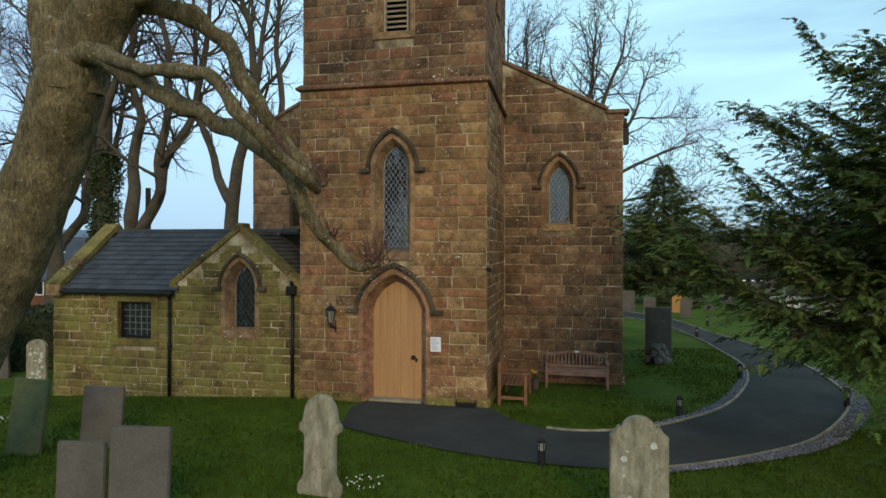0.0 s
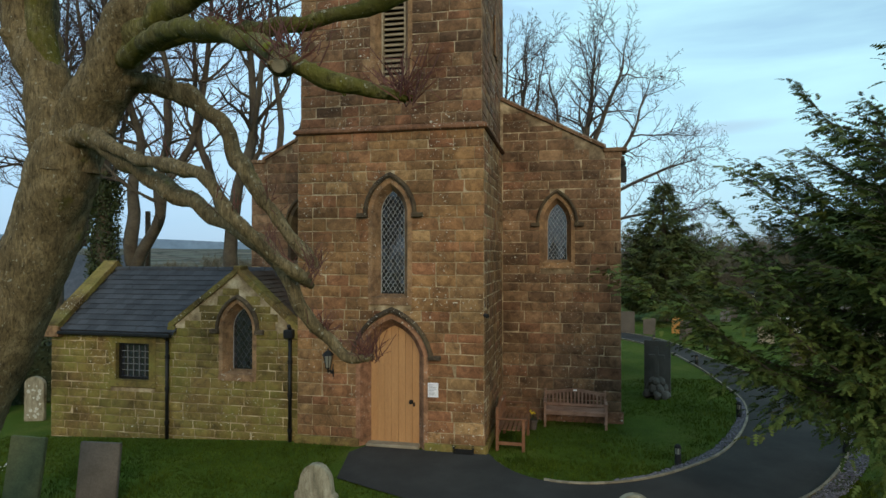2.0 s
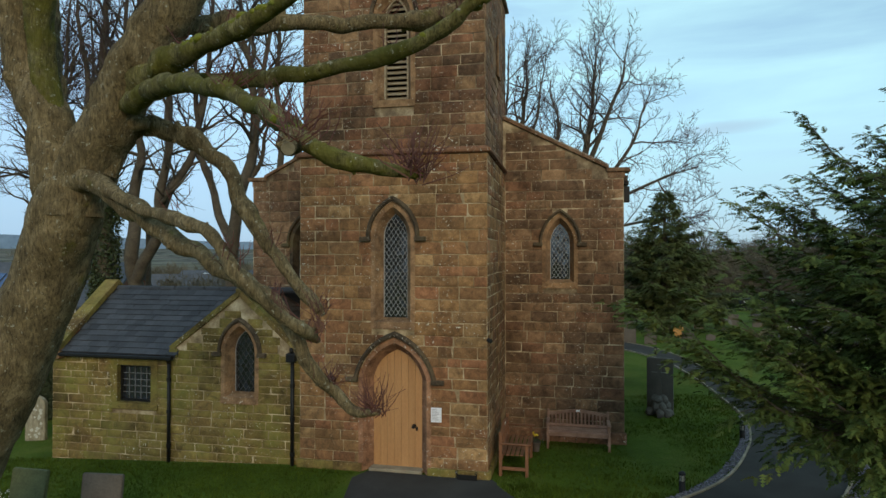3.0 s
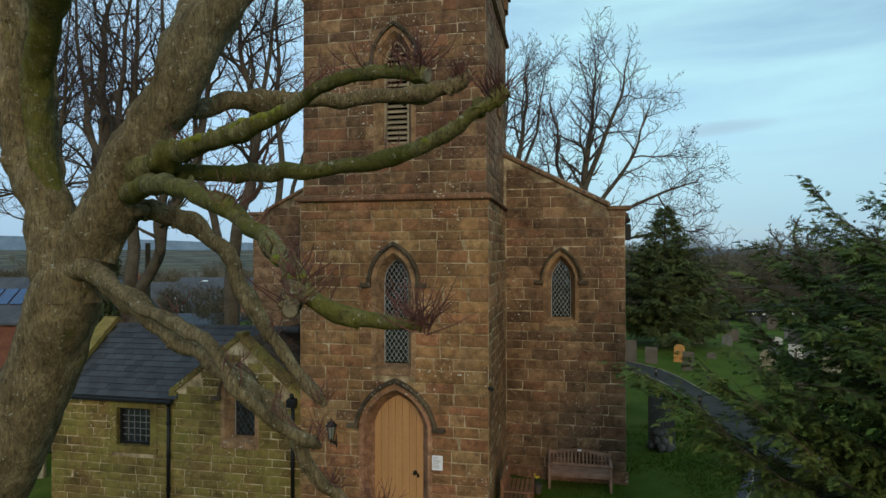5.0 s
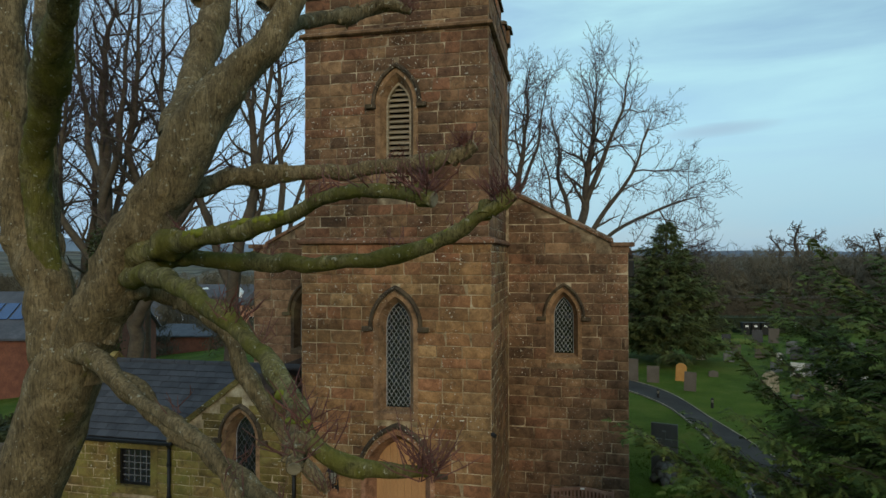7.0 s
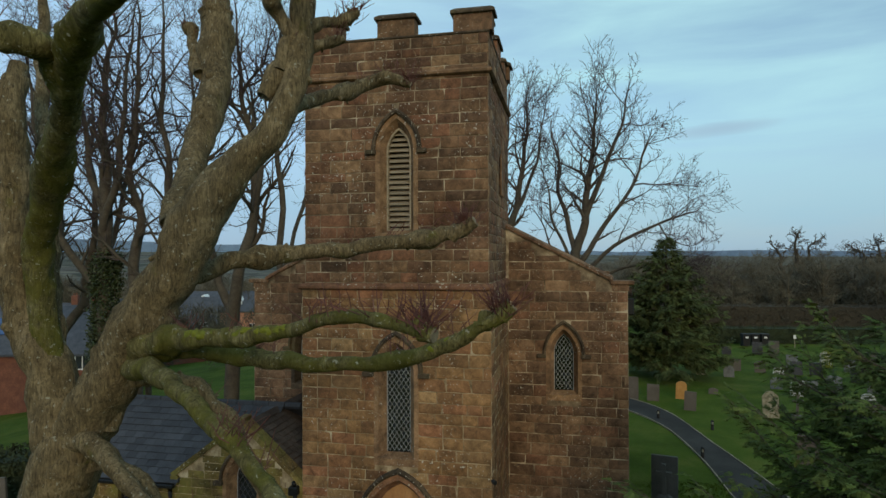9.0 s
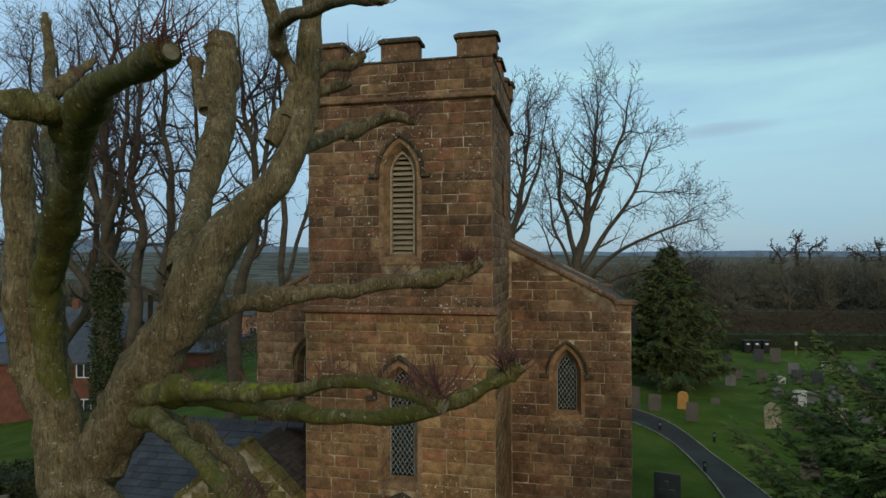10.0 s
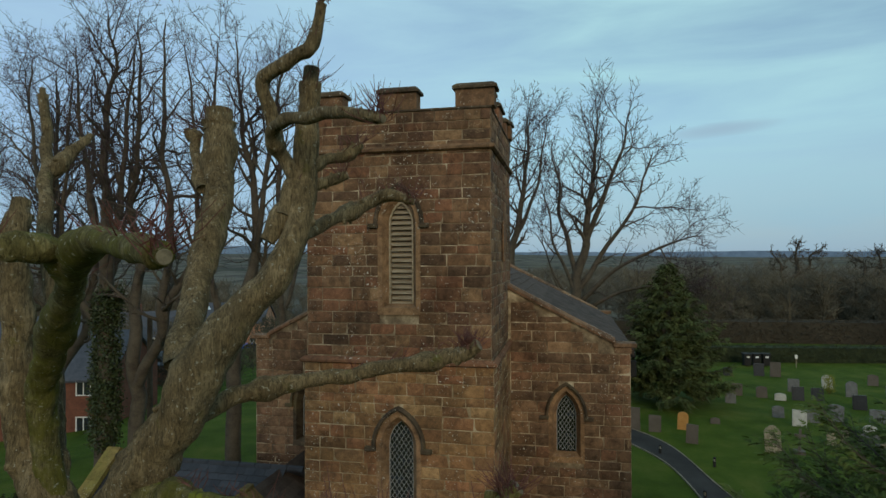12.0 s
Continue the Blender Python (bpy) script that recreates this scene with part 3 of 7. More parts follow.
def build_path():
    o, q = spline(OUTER, 8), spline(INNER, 8)
    n = 110
    pick = lambda l, i: l[min(int(i * (len(l) - 1) / n), len(l) - 1)]
    vs, fs = [], []
    for i in range(n + 1):
        for p in (pick(o, i), pick(q, i)):
            vs.append((p.x, p.y, 0.03))
        if i:
            k = 2 * i
            fs.append((k - 2, k, k + 1, k - 1))
    road = tagged(grid_mesh("pavement", vs, fs, "asphalt"), "dark asphalt churchyard path curving past the tower", "path", kind="structure")
    bm = bmesh.new()
    vv = [bm.verts.new((x, y, 0.022)) for x, y in ((0.0, -1.95), (2.2, -2.75), (2.75, -0.2), (2.62, -0.02), (1.2, -0.04), (-0.1, -0.04), (-0.3, -0.5))]
    bm.faces.new(vv)
    part("doorstep_apron", bm, "asphalt", road)
    for line, side, name in ((o, 1, "kerb"), (q, -1, "kerb")):
        for i in range(13 if side < 0 else 20, len(line) - 1):
            a, b = line[i], line[i + 1]
            d = (b - a).normalized()
            w = Vector((d.y, -d.x)) * 0.05 * side
            bm = bmesh.new()
            pts = [a, b, b + w, a + w]
            lo = [bm.verts.new((p.x, p.y, -0.05)) for p in pts]
            hi = [bm.verts.new((p.x, p.y, 0.062)) for p in pts]
            bm.faces.new(hi)
            for k in range(4):
                bm.faces.new((lo[k], lo[(k + 1) % 4], hi[(k + 1) % 4], hi[k]))
            part(name, bm, "kerb", road)
    rnd = random.Random(4)
    vs, fs = [], []

    def chips(line, lo, hi, width, count):
        for _ in range(count):
            i = rnd.randrange(lo, min(hi, len(line) - 1))
            a, b = line[i], line[i + 1]
            d = (b - a).normalized()
            w = Vector((d.y, -d.x)) * (1 if width > 0 else -1)
            t = (i - lo) / (hi - lo)
            p = a.lerp(b, rnd.random()) + w * (0.06 + rnd.random() * abs(width) * math.sin(math.pi * min(max(t, 0.12), 0.88)))
            s, k = rnd.uniform(0.015, 0.04), len(vs)
            z = rnd.uniform(0.02, 0.05)
            ang = rnd.random() * 6.28
            for j in range(4):
                r = s * rnd.uniform(0.6, 1.2)
                vs.append((p.x + r * math.cos(ang + j * 1.57), p.y + r * math.sin(ang + j * 1.57), z + rnd.uniform(-0.012, 0.012)))
            vs.append((p.x, p.y, z + s * 0.6))
            fs.extend([(k, k + 1, k + 4), (k + 1, k + 2, k + 4), (k + 2, k + 3, k + 4), (k + 3, k, k + 4)])

    chips(o, 22, 66, 0.33, 5200)
    chips(q, 24, 62, -0.21, 2600)
    tagged(grid_mesh("gravel", vs, fs, "gravel"), "grey slate chippings edging the asphalt path", "gravel", kind="stuff")


build_path()


# ---------------------------------------------------------------- the tower
TX0, TX1, TD = -1.72, 2.52, 4.25
TC = 0.44
STR1, STR2, PAR, MER = 6.90, 11.5, 12.42, 12.82


def jambs(parent, cx, z0, zs, ao, ho, ai, hi, depth, material, cuts=12, y=0.0, sill=True, label=""):
    """The dressed surround of an opening: a flat face, then a splay in to the glass."""
    rr = rings_for(cx, z0, zs, [(ao + 0.10, ho + 0.12, z0, y + 0.02), (ao + 0.10, ho + 0.12, z0, y - 0.018), (ao, ho, z0, y - 0.018), (ai, hi, z0, y + depth), (ai, hi, z0, y + depth + 0.12)])
    loft("jamb_stone", rr, cuts, material, parent, label)
    if sill:
        bm = bmesh.new()
        w = ao + 0.1
        lo = [(-w, -0.035), (w, -0.035), (ai, depth + 0.02), (-ai, depth + 0.02)]
        top = [bm.verts.new((cx + u, y + v, z0 + (0.02 if v < 0 else 0.10))) for u, v in lo]
        bot = [bm.verts.new((cx + u, y + v, z0 - 0.13)) for u, v in lo]
        bm.faces.new(top)
        bm.faces.new(bot)
        for k in range(4):
            bm.faces.new((top[k], top[(k + 1) % 4], bot[(k + 1) % 4], bot[k]))
        part("sill", bm, material, parent)


def string_course(parent, z, inset, proud=0.085, h=0.1, sides=("w", "s", "n", "e")):
    """A weathered moulding round the tower: sloped top, undercut face."""
    x0, x1, y0, y1 = TX0 + inset, TX1 - inset, inset, TD - inset
    prof = [(0, h * 1.5), (proud, h * 0.75), (proud, h * 0.3), (proud * 0.45, 0), (0, 0)]
    bm = bmesh.new()
    rings = []
    for o, dz in prof:
        rings.append([bm.verts.new(p) for p in ((x0 - o, y0 - o, z + dz), (x1 + o, y0 - o, z + dz), (x1 + o, y1 + o, z + dz), (x0 - o, y1 + o, z + dz))])
    for a, b in zip(rings, rings[1:]):
        for i in range(4):
            bm.faces.new((a[i], a[(i + 1) % 4], b[(i + 1) % 4], b[i]))
    return part("string_course", bm, "stone_upper", parent, "weathered stone moulding")


def build_tower():
    tower = thing("church_tower", "square brown sandstone church tower with battlemented parapet", "church tower")
    # openings on the west face: door, window, belfry; (centre, foot, spring, half width, rise)
    door = (0.49, -0.2, 2.02, 0.72, 0.82)
    lite = (0.45, 3.25, 5.12, 0.44, 0.72)
    bell = (0.46, 8.10, 9.95, 0.40, 0.72)
    th = 0.75

    def hole(o, shrink=0.0):
        return arch(o[0], o[1], o[2], o[3] - shrink, o[4] - shrink, 8)

    IN = 0.05
    walls = {}
    bm = prism(bmesh.new(), [(TX0, -0.4), (TX1, -0.4), (TX1, STR1 + 0.05), (TX0, STR1 + 0.05)], 0.002, th, [hole((door[0], -0.3, *door[2:])), hole(lite)])
    walls["low"] = part("wall_lower_west", bm, "mortar", tower)
    bm = prism(bmesh.new(), [(TX0 + IN, STR1 + 0.05), (TX1 - IN, STR1 + 0.05), (TX1 - IN, PAR), (TX0 + IN, PAR)], IN + 0.002, th, [hole(bell)])
    walls["up"] = part("wall_upper_west", bm, "mortar_dark", tower)
    for nm, xa, xb in (("wall_south", TX1 - th, TX1 - 0.002), ("wall_north", TX0 + 0.002, TX0 + th)):
        bm = bmesh.new()
        box(bm, xa, xb, th, TD - 0.3, -0.4, STR1 + 0.05)
        walls[nm] = part(nm, bm, "mortar", tower)
        bm = bmesh.new()
        s = -IN if nm == "wall_south" else IN
        box(bm, xa + s, xb + s, th, TD - 0.3, STR1 + 0.05, PAR)
        walls[nm + "up"] = part(nm + "_upper", bm, "mortar_dark", tower)
    bm = bmesh.new()
    box(bm, TX0 + 0.06, TX1 - 0.06, TD - 0.3, TD - 0.012 - IN, 3.0, PAR)
    walls["east"] = part("wall_east", bm, "mortar_dark", tower)
    bm = bmesh.new()
    box(bm, TX0 + 0.4, TX1 - 0.4, 0.4, TD - 0.4, PAR - 0.75, PAR - 0.6)
    part("lead_roof", bm, "lead", tower)
    string_course(tower, STR1, 0.0)
    string_course(tower, STR2, IN, 0.1, 0.1)
    # plinth
    for x0, x1, y0, y1 in ((TX0 - 0.06, -0.9, -0.07, 0.01), (-0.895, door[0] - 0.74, -0.07, 0.01), (door[0] + 0.74, 1.86, -0.07, 0.01), (1.865, TX1 + 0.06, -0.07, 0.01), (TX1 - 0.01, TX1 + 0.07, 0.012, 1.7), (TX1 - 0.01, TX1 + 0.07, 1.705, 3.4)):
        bm = bmesh.new()
        box(bm, x0, x1, y0, y1, -0.4, 0.17, 0.015)
        part("plinth_stone", bm, "stone_vestry", tower)
    # battlements
    w, gap = 0.84, 0.86
    mer = []
    for i in range(3):
        u = i * (w + gap - 0.005)
        mer += [(TX0 + IN + u, TX0 + IN + u + w, IN, IN + 0.38), (TX0 + IN + u, TX0 + IN + u + w, TD - IN - 0.38, TD - IN)]
        if i == 1:
            mer += [(TX1 - IN - 0.38, TX1 - IN, IN + u, IN + u + w), (TX0 + IN, TX0 + IN + 0.38, IN + u, IN + u + w)]
        else:
            o = 0.38 if i == 0 else 0.0
            e = 0.0 if i == 0 else -0.38
            mer += [(TX1 - IN - 0.38, TX1 - IN, IN + u + o, IN + u + w + e), (TX0 + IN, TX0 + IN + 0.38, IN + u + o, IN + u + w + e)]
    for x0, x1, y0, y1 in mer:
        bm = bmesh.new()
        box(bm, x0, x1, y0, y1, PAR + 0.002, MER, 0.012)
        m = part("merlon", bm, "stone_upper", tower)
        bm = bmesh.new()
        lo = [(x0 - 0.06, y0 - 0.06), (x1 + 0.06, y0 - 0.06), (x1 + 0.06, y1 + 0.06), (x0 - 0.06, y1 + 0.06)]
        r0 = [bm.verts.new((x, y, MER - 0.02)) for x, y in lo]
        r1 = [bm.verts.new((x, y, MER + 0.05)) for x, y in lo]
        r2 = [bm.verts.new((x + (0.09 if x < (x0 + x1) / 2 else -0.09), y + (0.09 if y < (y0 + y1) / 2 else -0.09), MER + 0.12)) for x, y in lo]
        bm.faces.new(r0)
        bm.faces.new(r2)
        for a, b in ((r0, r1), (r1, r2)):
            for k in range(4):
                bm.faces.new((a[k], a[(k + 1) % 4], b[(k + 1) % 4], b[k]))
        bmesh.ops.bevel(bm, geom=bm.edges[:], offset=0.012, segments=1, affect="EDGES")
        part("coping", bm, "stone_dark", m, "dark weathered coping")
    for x0, x1, y0, y1 in ((TX0 + IN - 0.03, TX1 - IN + 0.03, IN - 0.03, IN + 0.40), (TX1 - IN - 0.40, TX1 - IN + 0.03, IN + 0.402, TD - IN), (TX0 + IN - 0.03, TX0 + IN + 0.40, IN + 0.402, TD - IN)):
        bm = bmesh.new()
        box(bm, x0, x1, y0, y1, PAR - 0.05, PAR + 0.004, 0.015)
        part("parapet_coping", bm, "stone_dark", tower)
    # west window
    jambs(tower, lite[0], lite[1], lite[2], 0.40, 0.66, 0.275, 0.52, 0.2, "stone_dressed")
    hood_mould(tower, lite[0], lite[2], 0.52, 0.80, 0.0, "dark stone hood over the window", w=0.085, stop=0.12)
    lattice_window(tower, lite[0], lite[1] + 0.05, lite[2], 0.28, 0.53, 0.24, label="tall pointed window of diamond leaded glass")
    # belfry
    jambs(tower, bell[0], bell[1], bell[2], 0.38, 0.68, 0.27, 0.5, 0.2, "stone_dressed", y=IN)
    hood_mould(tower, bell[0], bell[2], 0.48, 0.80, IN, "dark stone hood over the louvred opening", w=0.085, stop=0.1)
    lou = part("louvre", bmesh.new(), "louvre", tower, "weathered pale timber louvre boards")
    z = bell[1] + 0.12
    while z < bell[2] + 0.5:
        hw = half_width(0.28, 0.52, bell[2], z + 0.03)
        if hw > 0.05:
            bm = bmesh.new()
            box(bm, bell[0] - hw, bell[0] + hw, -0.075, 0.075, -0.011, 0.011, 0.003, Matrix.Translation((0, IN + 0.27, z)) @ Matrix.Rotation(radians(38), 4, "X"))
            part("slat", bm, "louvre", lou)
        z += 0.118
    fr = rings_for(bell[0], bell[1], bell[2], [(0.28, 0.52, bell[1] + 0.1, IN + 0.32), (0.28, 0.52, bell[1] + 0.1, IN + 0.17), (0.24, 0.46, bell[1] + 0.1, IN + 0.17), (0.24, 0.46, bell[1] + 0.1, IN + 0.32)])
    loft("frame", fr, 1, "louvre", lou)
    bm = bmesh.new()
    box(bm, bell[0] - 0.5, bell[0] + 0.5, 0.72, 0.74, bell[1] - 0.1, bell[2] + 0.8)
    part("dark_backing", bm, "iron", lou)
    # door surround in red stone, hood, leaf of vertical boards
    jambs(tower, door[0], -0.05, door[2], 0.72, 0.80, 0.555, 0.62, 0.26, "stone_red", 9, sill=False)
    hood_mould(tower, door[0], door[2] + 0.02, 0.84, 0.92, 0.0, "dark stone hood over the doorway", w=0.095, stop=0.16)
    leaf = part("door", bmesh.new(), "paint_door", tower, "closed tan-painted boarded door with pointed head")
    n, a, h = 7, 0.56, 0.62
    for i in range(n):
        x0, x1 = -a + 2 * a * i / n + 0.004, -a + 2 * a * (i + 1) / n - 0.004
        xs = [x0 + (x1 - x0) * k / 5 for k in range(6)]

        def head(x):
            lo, hi = 0.0, h
            for _ in range(24):
                mid = (lo + hi) / 2
                lo, hi = (mid, hi) if half_width(a, h, 0, mid) > abs(x) else (lo, mid)
            return lo

        pts = [(x0, 0.06), (x1, 0.06)] + [(x, door[2] + head(x)) for x in reversed(xs)]
        bm = prism(bmesh.new(), [(door[0] + x, z) for x, z in pts], 0.27, 0.32)
        part("board", bm, "paint_door", leaf)
    bm = bmesh.new()
    box(bm, door[0] - a, door[0] + a, 0.285, 0.34, 0.05, door[2])
    part("backing", bm, "paint_door", leaf)
    bm = bmesh.new()
    bmesh.ops.create_uvsphere(bm, u_segments=12, v_segments=8, radius=0.04, matrix=Matrix.Translation((0.86, 0.205, 0.96)))
    cyl(bm, (0.86, 0.27, 0.96), (0.86, 0.2, 0.96), 0.018)
    cyl(bm, (0.86, 0.275, 0.96), (0.86, 0.262, 0.96), 0.05, n=14)
    part("handle", bm, "iron", leaf, "black iron door knob")
    bm = bmesh.new()
    box(bm, 0.9, 0.95, 0.255, 0.27, 0.86, 0.95, 0.006)
    part("keyhole_plate", bm, "iron", leaf)
    bm = bmesh.new()
    box(bm, door[0] - 0.6, door[0] + 0.6, 0.02, 0.4, -0.1, 0.06, 0.012)
    part("threshold", bm, "kerb", tower, "pale worn stone doorstep")
    # slit window and spouts on the south face
    for z in (4.95, 9.6):
        bm = bmesh.new()
        box(bm, TX1 - 0.08, TX1 + 0.005, 2.15, 2.35, z - 0.45, z + 0.45)
        part("slit_window", bm, "iron", tower, "narrow dark slit window")
        bm = bmesh.new()
        box(bm, TX1 - 0.02, TX1 + 0.02, 2.0, 2.15, z - 0.5, z + 0.5, 0.01)
        box(bm, TX1 - 0.02, TX1 + 0.02, 2.35, 2.5, z - 0.5, z + 0.5, 0.01)
        part("slit_jamb", bm, "stone_dressed", tower)
    bm = bmesh.new()
    cyl(bm, (TX1 - 0.02, 0.06, 2.94), (TX1 + 0.08, -0.05, 2.92), 0.045, n=12)
    part("floodlight", bm, "black", tower, "small black outside light")
    return tower, walls, (door, lite, bell), IN


tower, tower_walls, tower_holes, TIN = build_tower()


# ---------------------------------------------------------------- the nave
NX0, NX1, NY, NE = -4.85, 5.60, 3.51, 13.0
NC = (NX0 + NX1) / 2
EAVE, RISE = 6.72, 0.512


def nave_top(x):
    return EAVE + 0.25 + RISE * (NX1 - 0.35 - abs(x - NC) - NC)


def slates(parent, corner, along, up, nu, nv, w, h, material, seed, limit, mask=None, name="slate"):
    """Lapped roof slates in staggered rows on a slope."""
    rnd = random.Random(seed)
    corner, along, up = Vector(corner), Vector(along).normalized(), Vector(up).normalized()
    nrm = along.cross(up).normalized()
    if nrm.z < 0:
        nrm = -nrm
    bm = bmesh.new()
    tilt = 0.022
    pts = [(-0.5, 0, tilt), (0.5, 0, tilt), (0.5, 1.25, 0), (-0.5, 1.25, 0)]
    hi = [bm.verts.new((x * (w - 0.006), y * h, z)) for x, y, z in pts]
    lo = [bm.verts.new((x * (w - 0.006), y * h, z - 0.012)) for x, y, z in pts]
    bm.faces.new(hi)
    for k in range(4):
        bm.faces.new((hi[k], lo[k], lo[(k + 1) % 4], hi[(k + 1) % 4]))
    me = bpy.data.meshes.new(name)
    bmesh.ops.recalc_face_normals(bm, faces=bm.faces[:])
    bm.to_mesh(me)
    bm.free()
    me.materials.append(M[material])
    frame_m = Matrix((along, up, nrm)).transposed().to_4x4()
    made, vs, fs = 0, [], []
    for j in range(nv):
        for i in range(nu + 1):
            u = (i + 0.5 * (j % 2)) * w
            v = j * h
            if u - w / 2 < -w * 0.51 or u > nu * w or (mask and not mask(u, v)):
                continue
            t = Matrix.Translation(corner + along * u + up * v + nrm * (0.006 + rnd.uniform(0, 0.004))) @ frame_m @ Matrix.Rotation(rnd.uniform(-0.012, 0.012), 4, "Z")
            if made < limit:
                ob = new(name, me)
                ob.parent = parent
                ob.matrix_world = t
                made += 1
            else:
                k = len(vs)
                vs += [tuple(t @ q.co) for q in me.vertices]
                fs += [tuple(k + q for q in p.vertices) for p in me.polygons]
    if vs:
        tagged(grid_mesh("upper_roofing", vs, fs, material, parent), kind="stuff")


def build_nave():
    nave = thing("church_nave", "dark brown sandstone nave with low slate roof", "church")
    hole = arch(3.98, 3.98, 5.05, 0.40, 0.72, 8)
    hole_l = [(2 * NC - x, z) for x, z in hole]
    apex = nave_top(NC)
    bm = prism(bmesh.new(), [(NX0, -0.5), (NX1, -0.5), (NX1, EAVE), (NX1 - 0.4, EAVE), (NX1 - 0.4, nave_top(NX1 - 0.4) - 0.01), (NC, apex - 0.01), (NX0 + 0.4, nave_top(NX0 + 0.4) - 0.01), (NX0 + 0.4, EAVE), (NX0, EAVE)], NY + 0.002, NY + 0.7, [hole, hole_l])
    w = part("wall_west", bm, "mortar_dark", nave)
    for nm, xa, xb in (("wall_south", NX1 - 0.7, NX1 - 0.012), ("wall_north", NX0 + 0.012, NX0 + 0.7)):
        bm = bmesh.new()
        box(bm, xa, xb, NY + 0.7, NE, -0.5, EAVE)
        part(nm, bm, "stone_nave", nave)
    bm = prism(bmesh.new(), [(NX0, -0.5), (NX1, -0.5), (NX1, EAVE), (NC, apex - 0.05), (NX0, EAVE)], NE - 0.6, NE)
    part("wall_east", bm, "stone_nave", nave)
    for s in (-1, 1):
        bm = bmesh.new()
        pts = [(NC, apex - 0.02), (NC + s * (NX1 - NC + 0.12), EAVE + 0.06)]
        a, b = pts
        quad = [(a[0], a[1] - 0.14), (b[0], b[1] - 0.14), (b[0], b[1] - 0.02), (a[0], a[1] - 0.02)]
        vs = [[bm.verts.new((x, y, z)) for x, z in quad] for y in (NY + 0.25, NE - 0.2)]
        bm.faces.new(vs[0])
        bm.faces.new(vs[1])
        for k in range(4):
            bm.faces.new((vs[0][k], vs[0][(k + 1) % 4], vs[1][(k + 1) % 4], vs[1][k]))
        rf = part("roof", bm, "tile_dark", nave, "low-pitched dark tiled roof slope")
        if s > 0:
            up = Vector((a[0] - b[0], 0, a[1] - b[1]))
            slates(rf, (b[0], NY + 0.42, b[1] - 0.015), (0, 1, 0), up, 29, int(up.length / 0.27), 0.3, 0.27, "tile_dark", 15, 300, name="tile")
        for y0, y1, nm in ((NY - 0.06, NY + 0.32, "gable_coping"), (NE - 0.32, NE + 0.05, "gable_coping")):
            cnt = 7
            x_in, x_out = NC + s * 0.0, NC + s * (NX1 - NC - 0.36)
            cop = part(nm, bmesh.new(), "stone_dark", nave, "weathered stone gable coping")
            for k in range(cnt):
                xa, xb = x_in + (x_out - x_in) * k / cnt, x_in + (x_out - x_in) * (k + 1) / cnt - s * 0.008
                bm = bmesh.new()
                vs = []
                for x in (xa, xb):
                    z = nave_top(x)
                    vs.append([bm.verts.new((x, y, z + dz)) for y, dz in ((y0, -0.02), (y0, 0.06), ((y0 + y1) / 2, 0.13), (y1, 0.06), (y1, -0.06))])
                for q in vs:
                    bm.faces.new(q)
                for j in range(5):
                    bm.faces.new((vs[0][j], vs[0][(j + 1) % 5], vs[1][(j + 1) % 5], vs[1][j]))
                part("coping_stone", bm, "stone_nave", cop)
            if y0 < NY:
                # pale mortar fillet between the coping and the roof, broken here and there
                for k in range(12):
                    if k in (4, 9):
                        continue
                    xa, xb = x_in + (x_out - x_in) * (k + 0.06) / 12, x_in + (x_out - x_in) * (k + 0.97) / 12
                    bm = bmesh.new()
                    lo = [[bm.verts.new((x, y, nave_top(x) + dz)) for y, dz in ((y1 - 0.06, 0.02), (y1 - 0.05, 0.125), (y1 + 0.10, 0.07), (y1 + 0.14, -0.02))] for x in (xa, xb)]
                    for q in lo:
                        bm.faces.new(q)
                    for j in range(4):
                        bm.faces.new((lo[0][j], lo[0][(j + 1) % 4], lo[1][(j + 1) % 4], lo[1][j]))
                    part("mortar_fillet", bm, "fillet", cop, "pale flaking mortar")
            bm = bmesh.new()
            xo = NC + s * (NX1 - NC)
            box(bm, xo - s * 0.44, xo + s * 0.16, y0, y1 + 0.1, EAVE + 0.16, EAVE + 0.27, 0.02)
            box(bm, xo - s * 0.40, xo + s * 0.03, y0 + 0.05, y1 + 0.1, EAVE - 0.0, EAVE + 0.16, 0.01)
            part("kneeler", bm, "stone_nave", cop)
        bm = bmesh.new()
        box(bm, NC + s * (NX1 - NC + 0.02), NC + s * (NX1 - NC + 0.16), NY + 0.3, NE - 0.3, EAVE - 0.15, EAVE - 0.03, 0.02)
        part("gutter", bm, "iron", nave, "black iron eaves gutter")
    bm = bmesh.new()
    box(bm, NX1 + 0.0, NX1 + 0.16, NY + 0.12, NY + 0.3, EAVE - 0.62, EAVE - 0.2, 0.02)
    part("hopper", bm, "iron", nave, "black iron rainwater hopper")
    for cx in (3.98, 2 * NC - 3.98):
        jambs(nave, cx, 3.98, 5.05, 0.36, 0.66, 0.255, 0.52, 0.2, "stone_dressed" if cx > 0 else "stone_dark", y=NY)
        hood_mould(nave, cx, 5.05, 0.47, 0.80, NY, "dark stone hood over the window", w=0.08, stop=0.12)
        lattice_window(nave, cx, 4.03, 5.05, 0.26, 0.53, NY + 0.24, label="short pointed window of diamond leaded glass", seed=8)
    bm = bmesh.new()
    box(bm, TX1 + 0.01, NX1 + 0.05, NY - 0.09, NY + 0.01, -0.4, 0.16, 0.02)
    part("plinth", bm, "stone_nave", nave)
    return nave, w


nave, nave_wall = build_nave()


# ---------------------------------------------------------------- the vestry
VX0, VX1, VY, VR, VB = -8.34, -1.73, 0.06, 1.85, 3.6
VE, VTOP = 2.35, 3.80
BX0, BX1, BC, BTOP = -4.98, -1.78, -3.24, 3.80


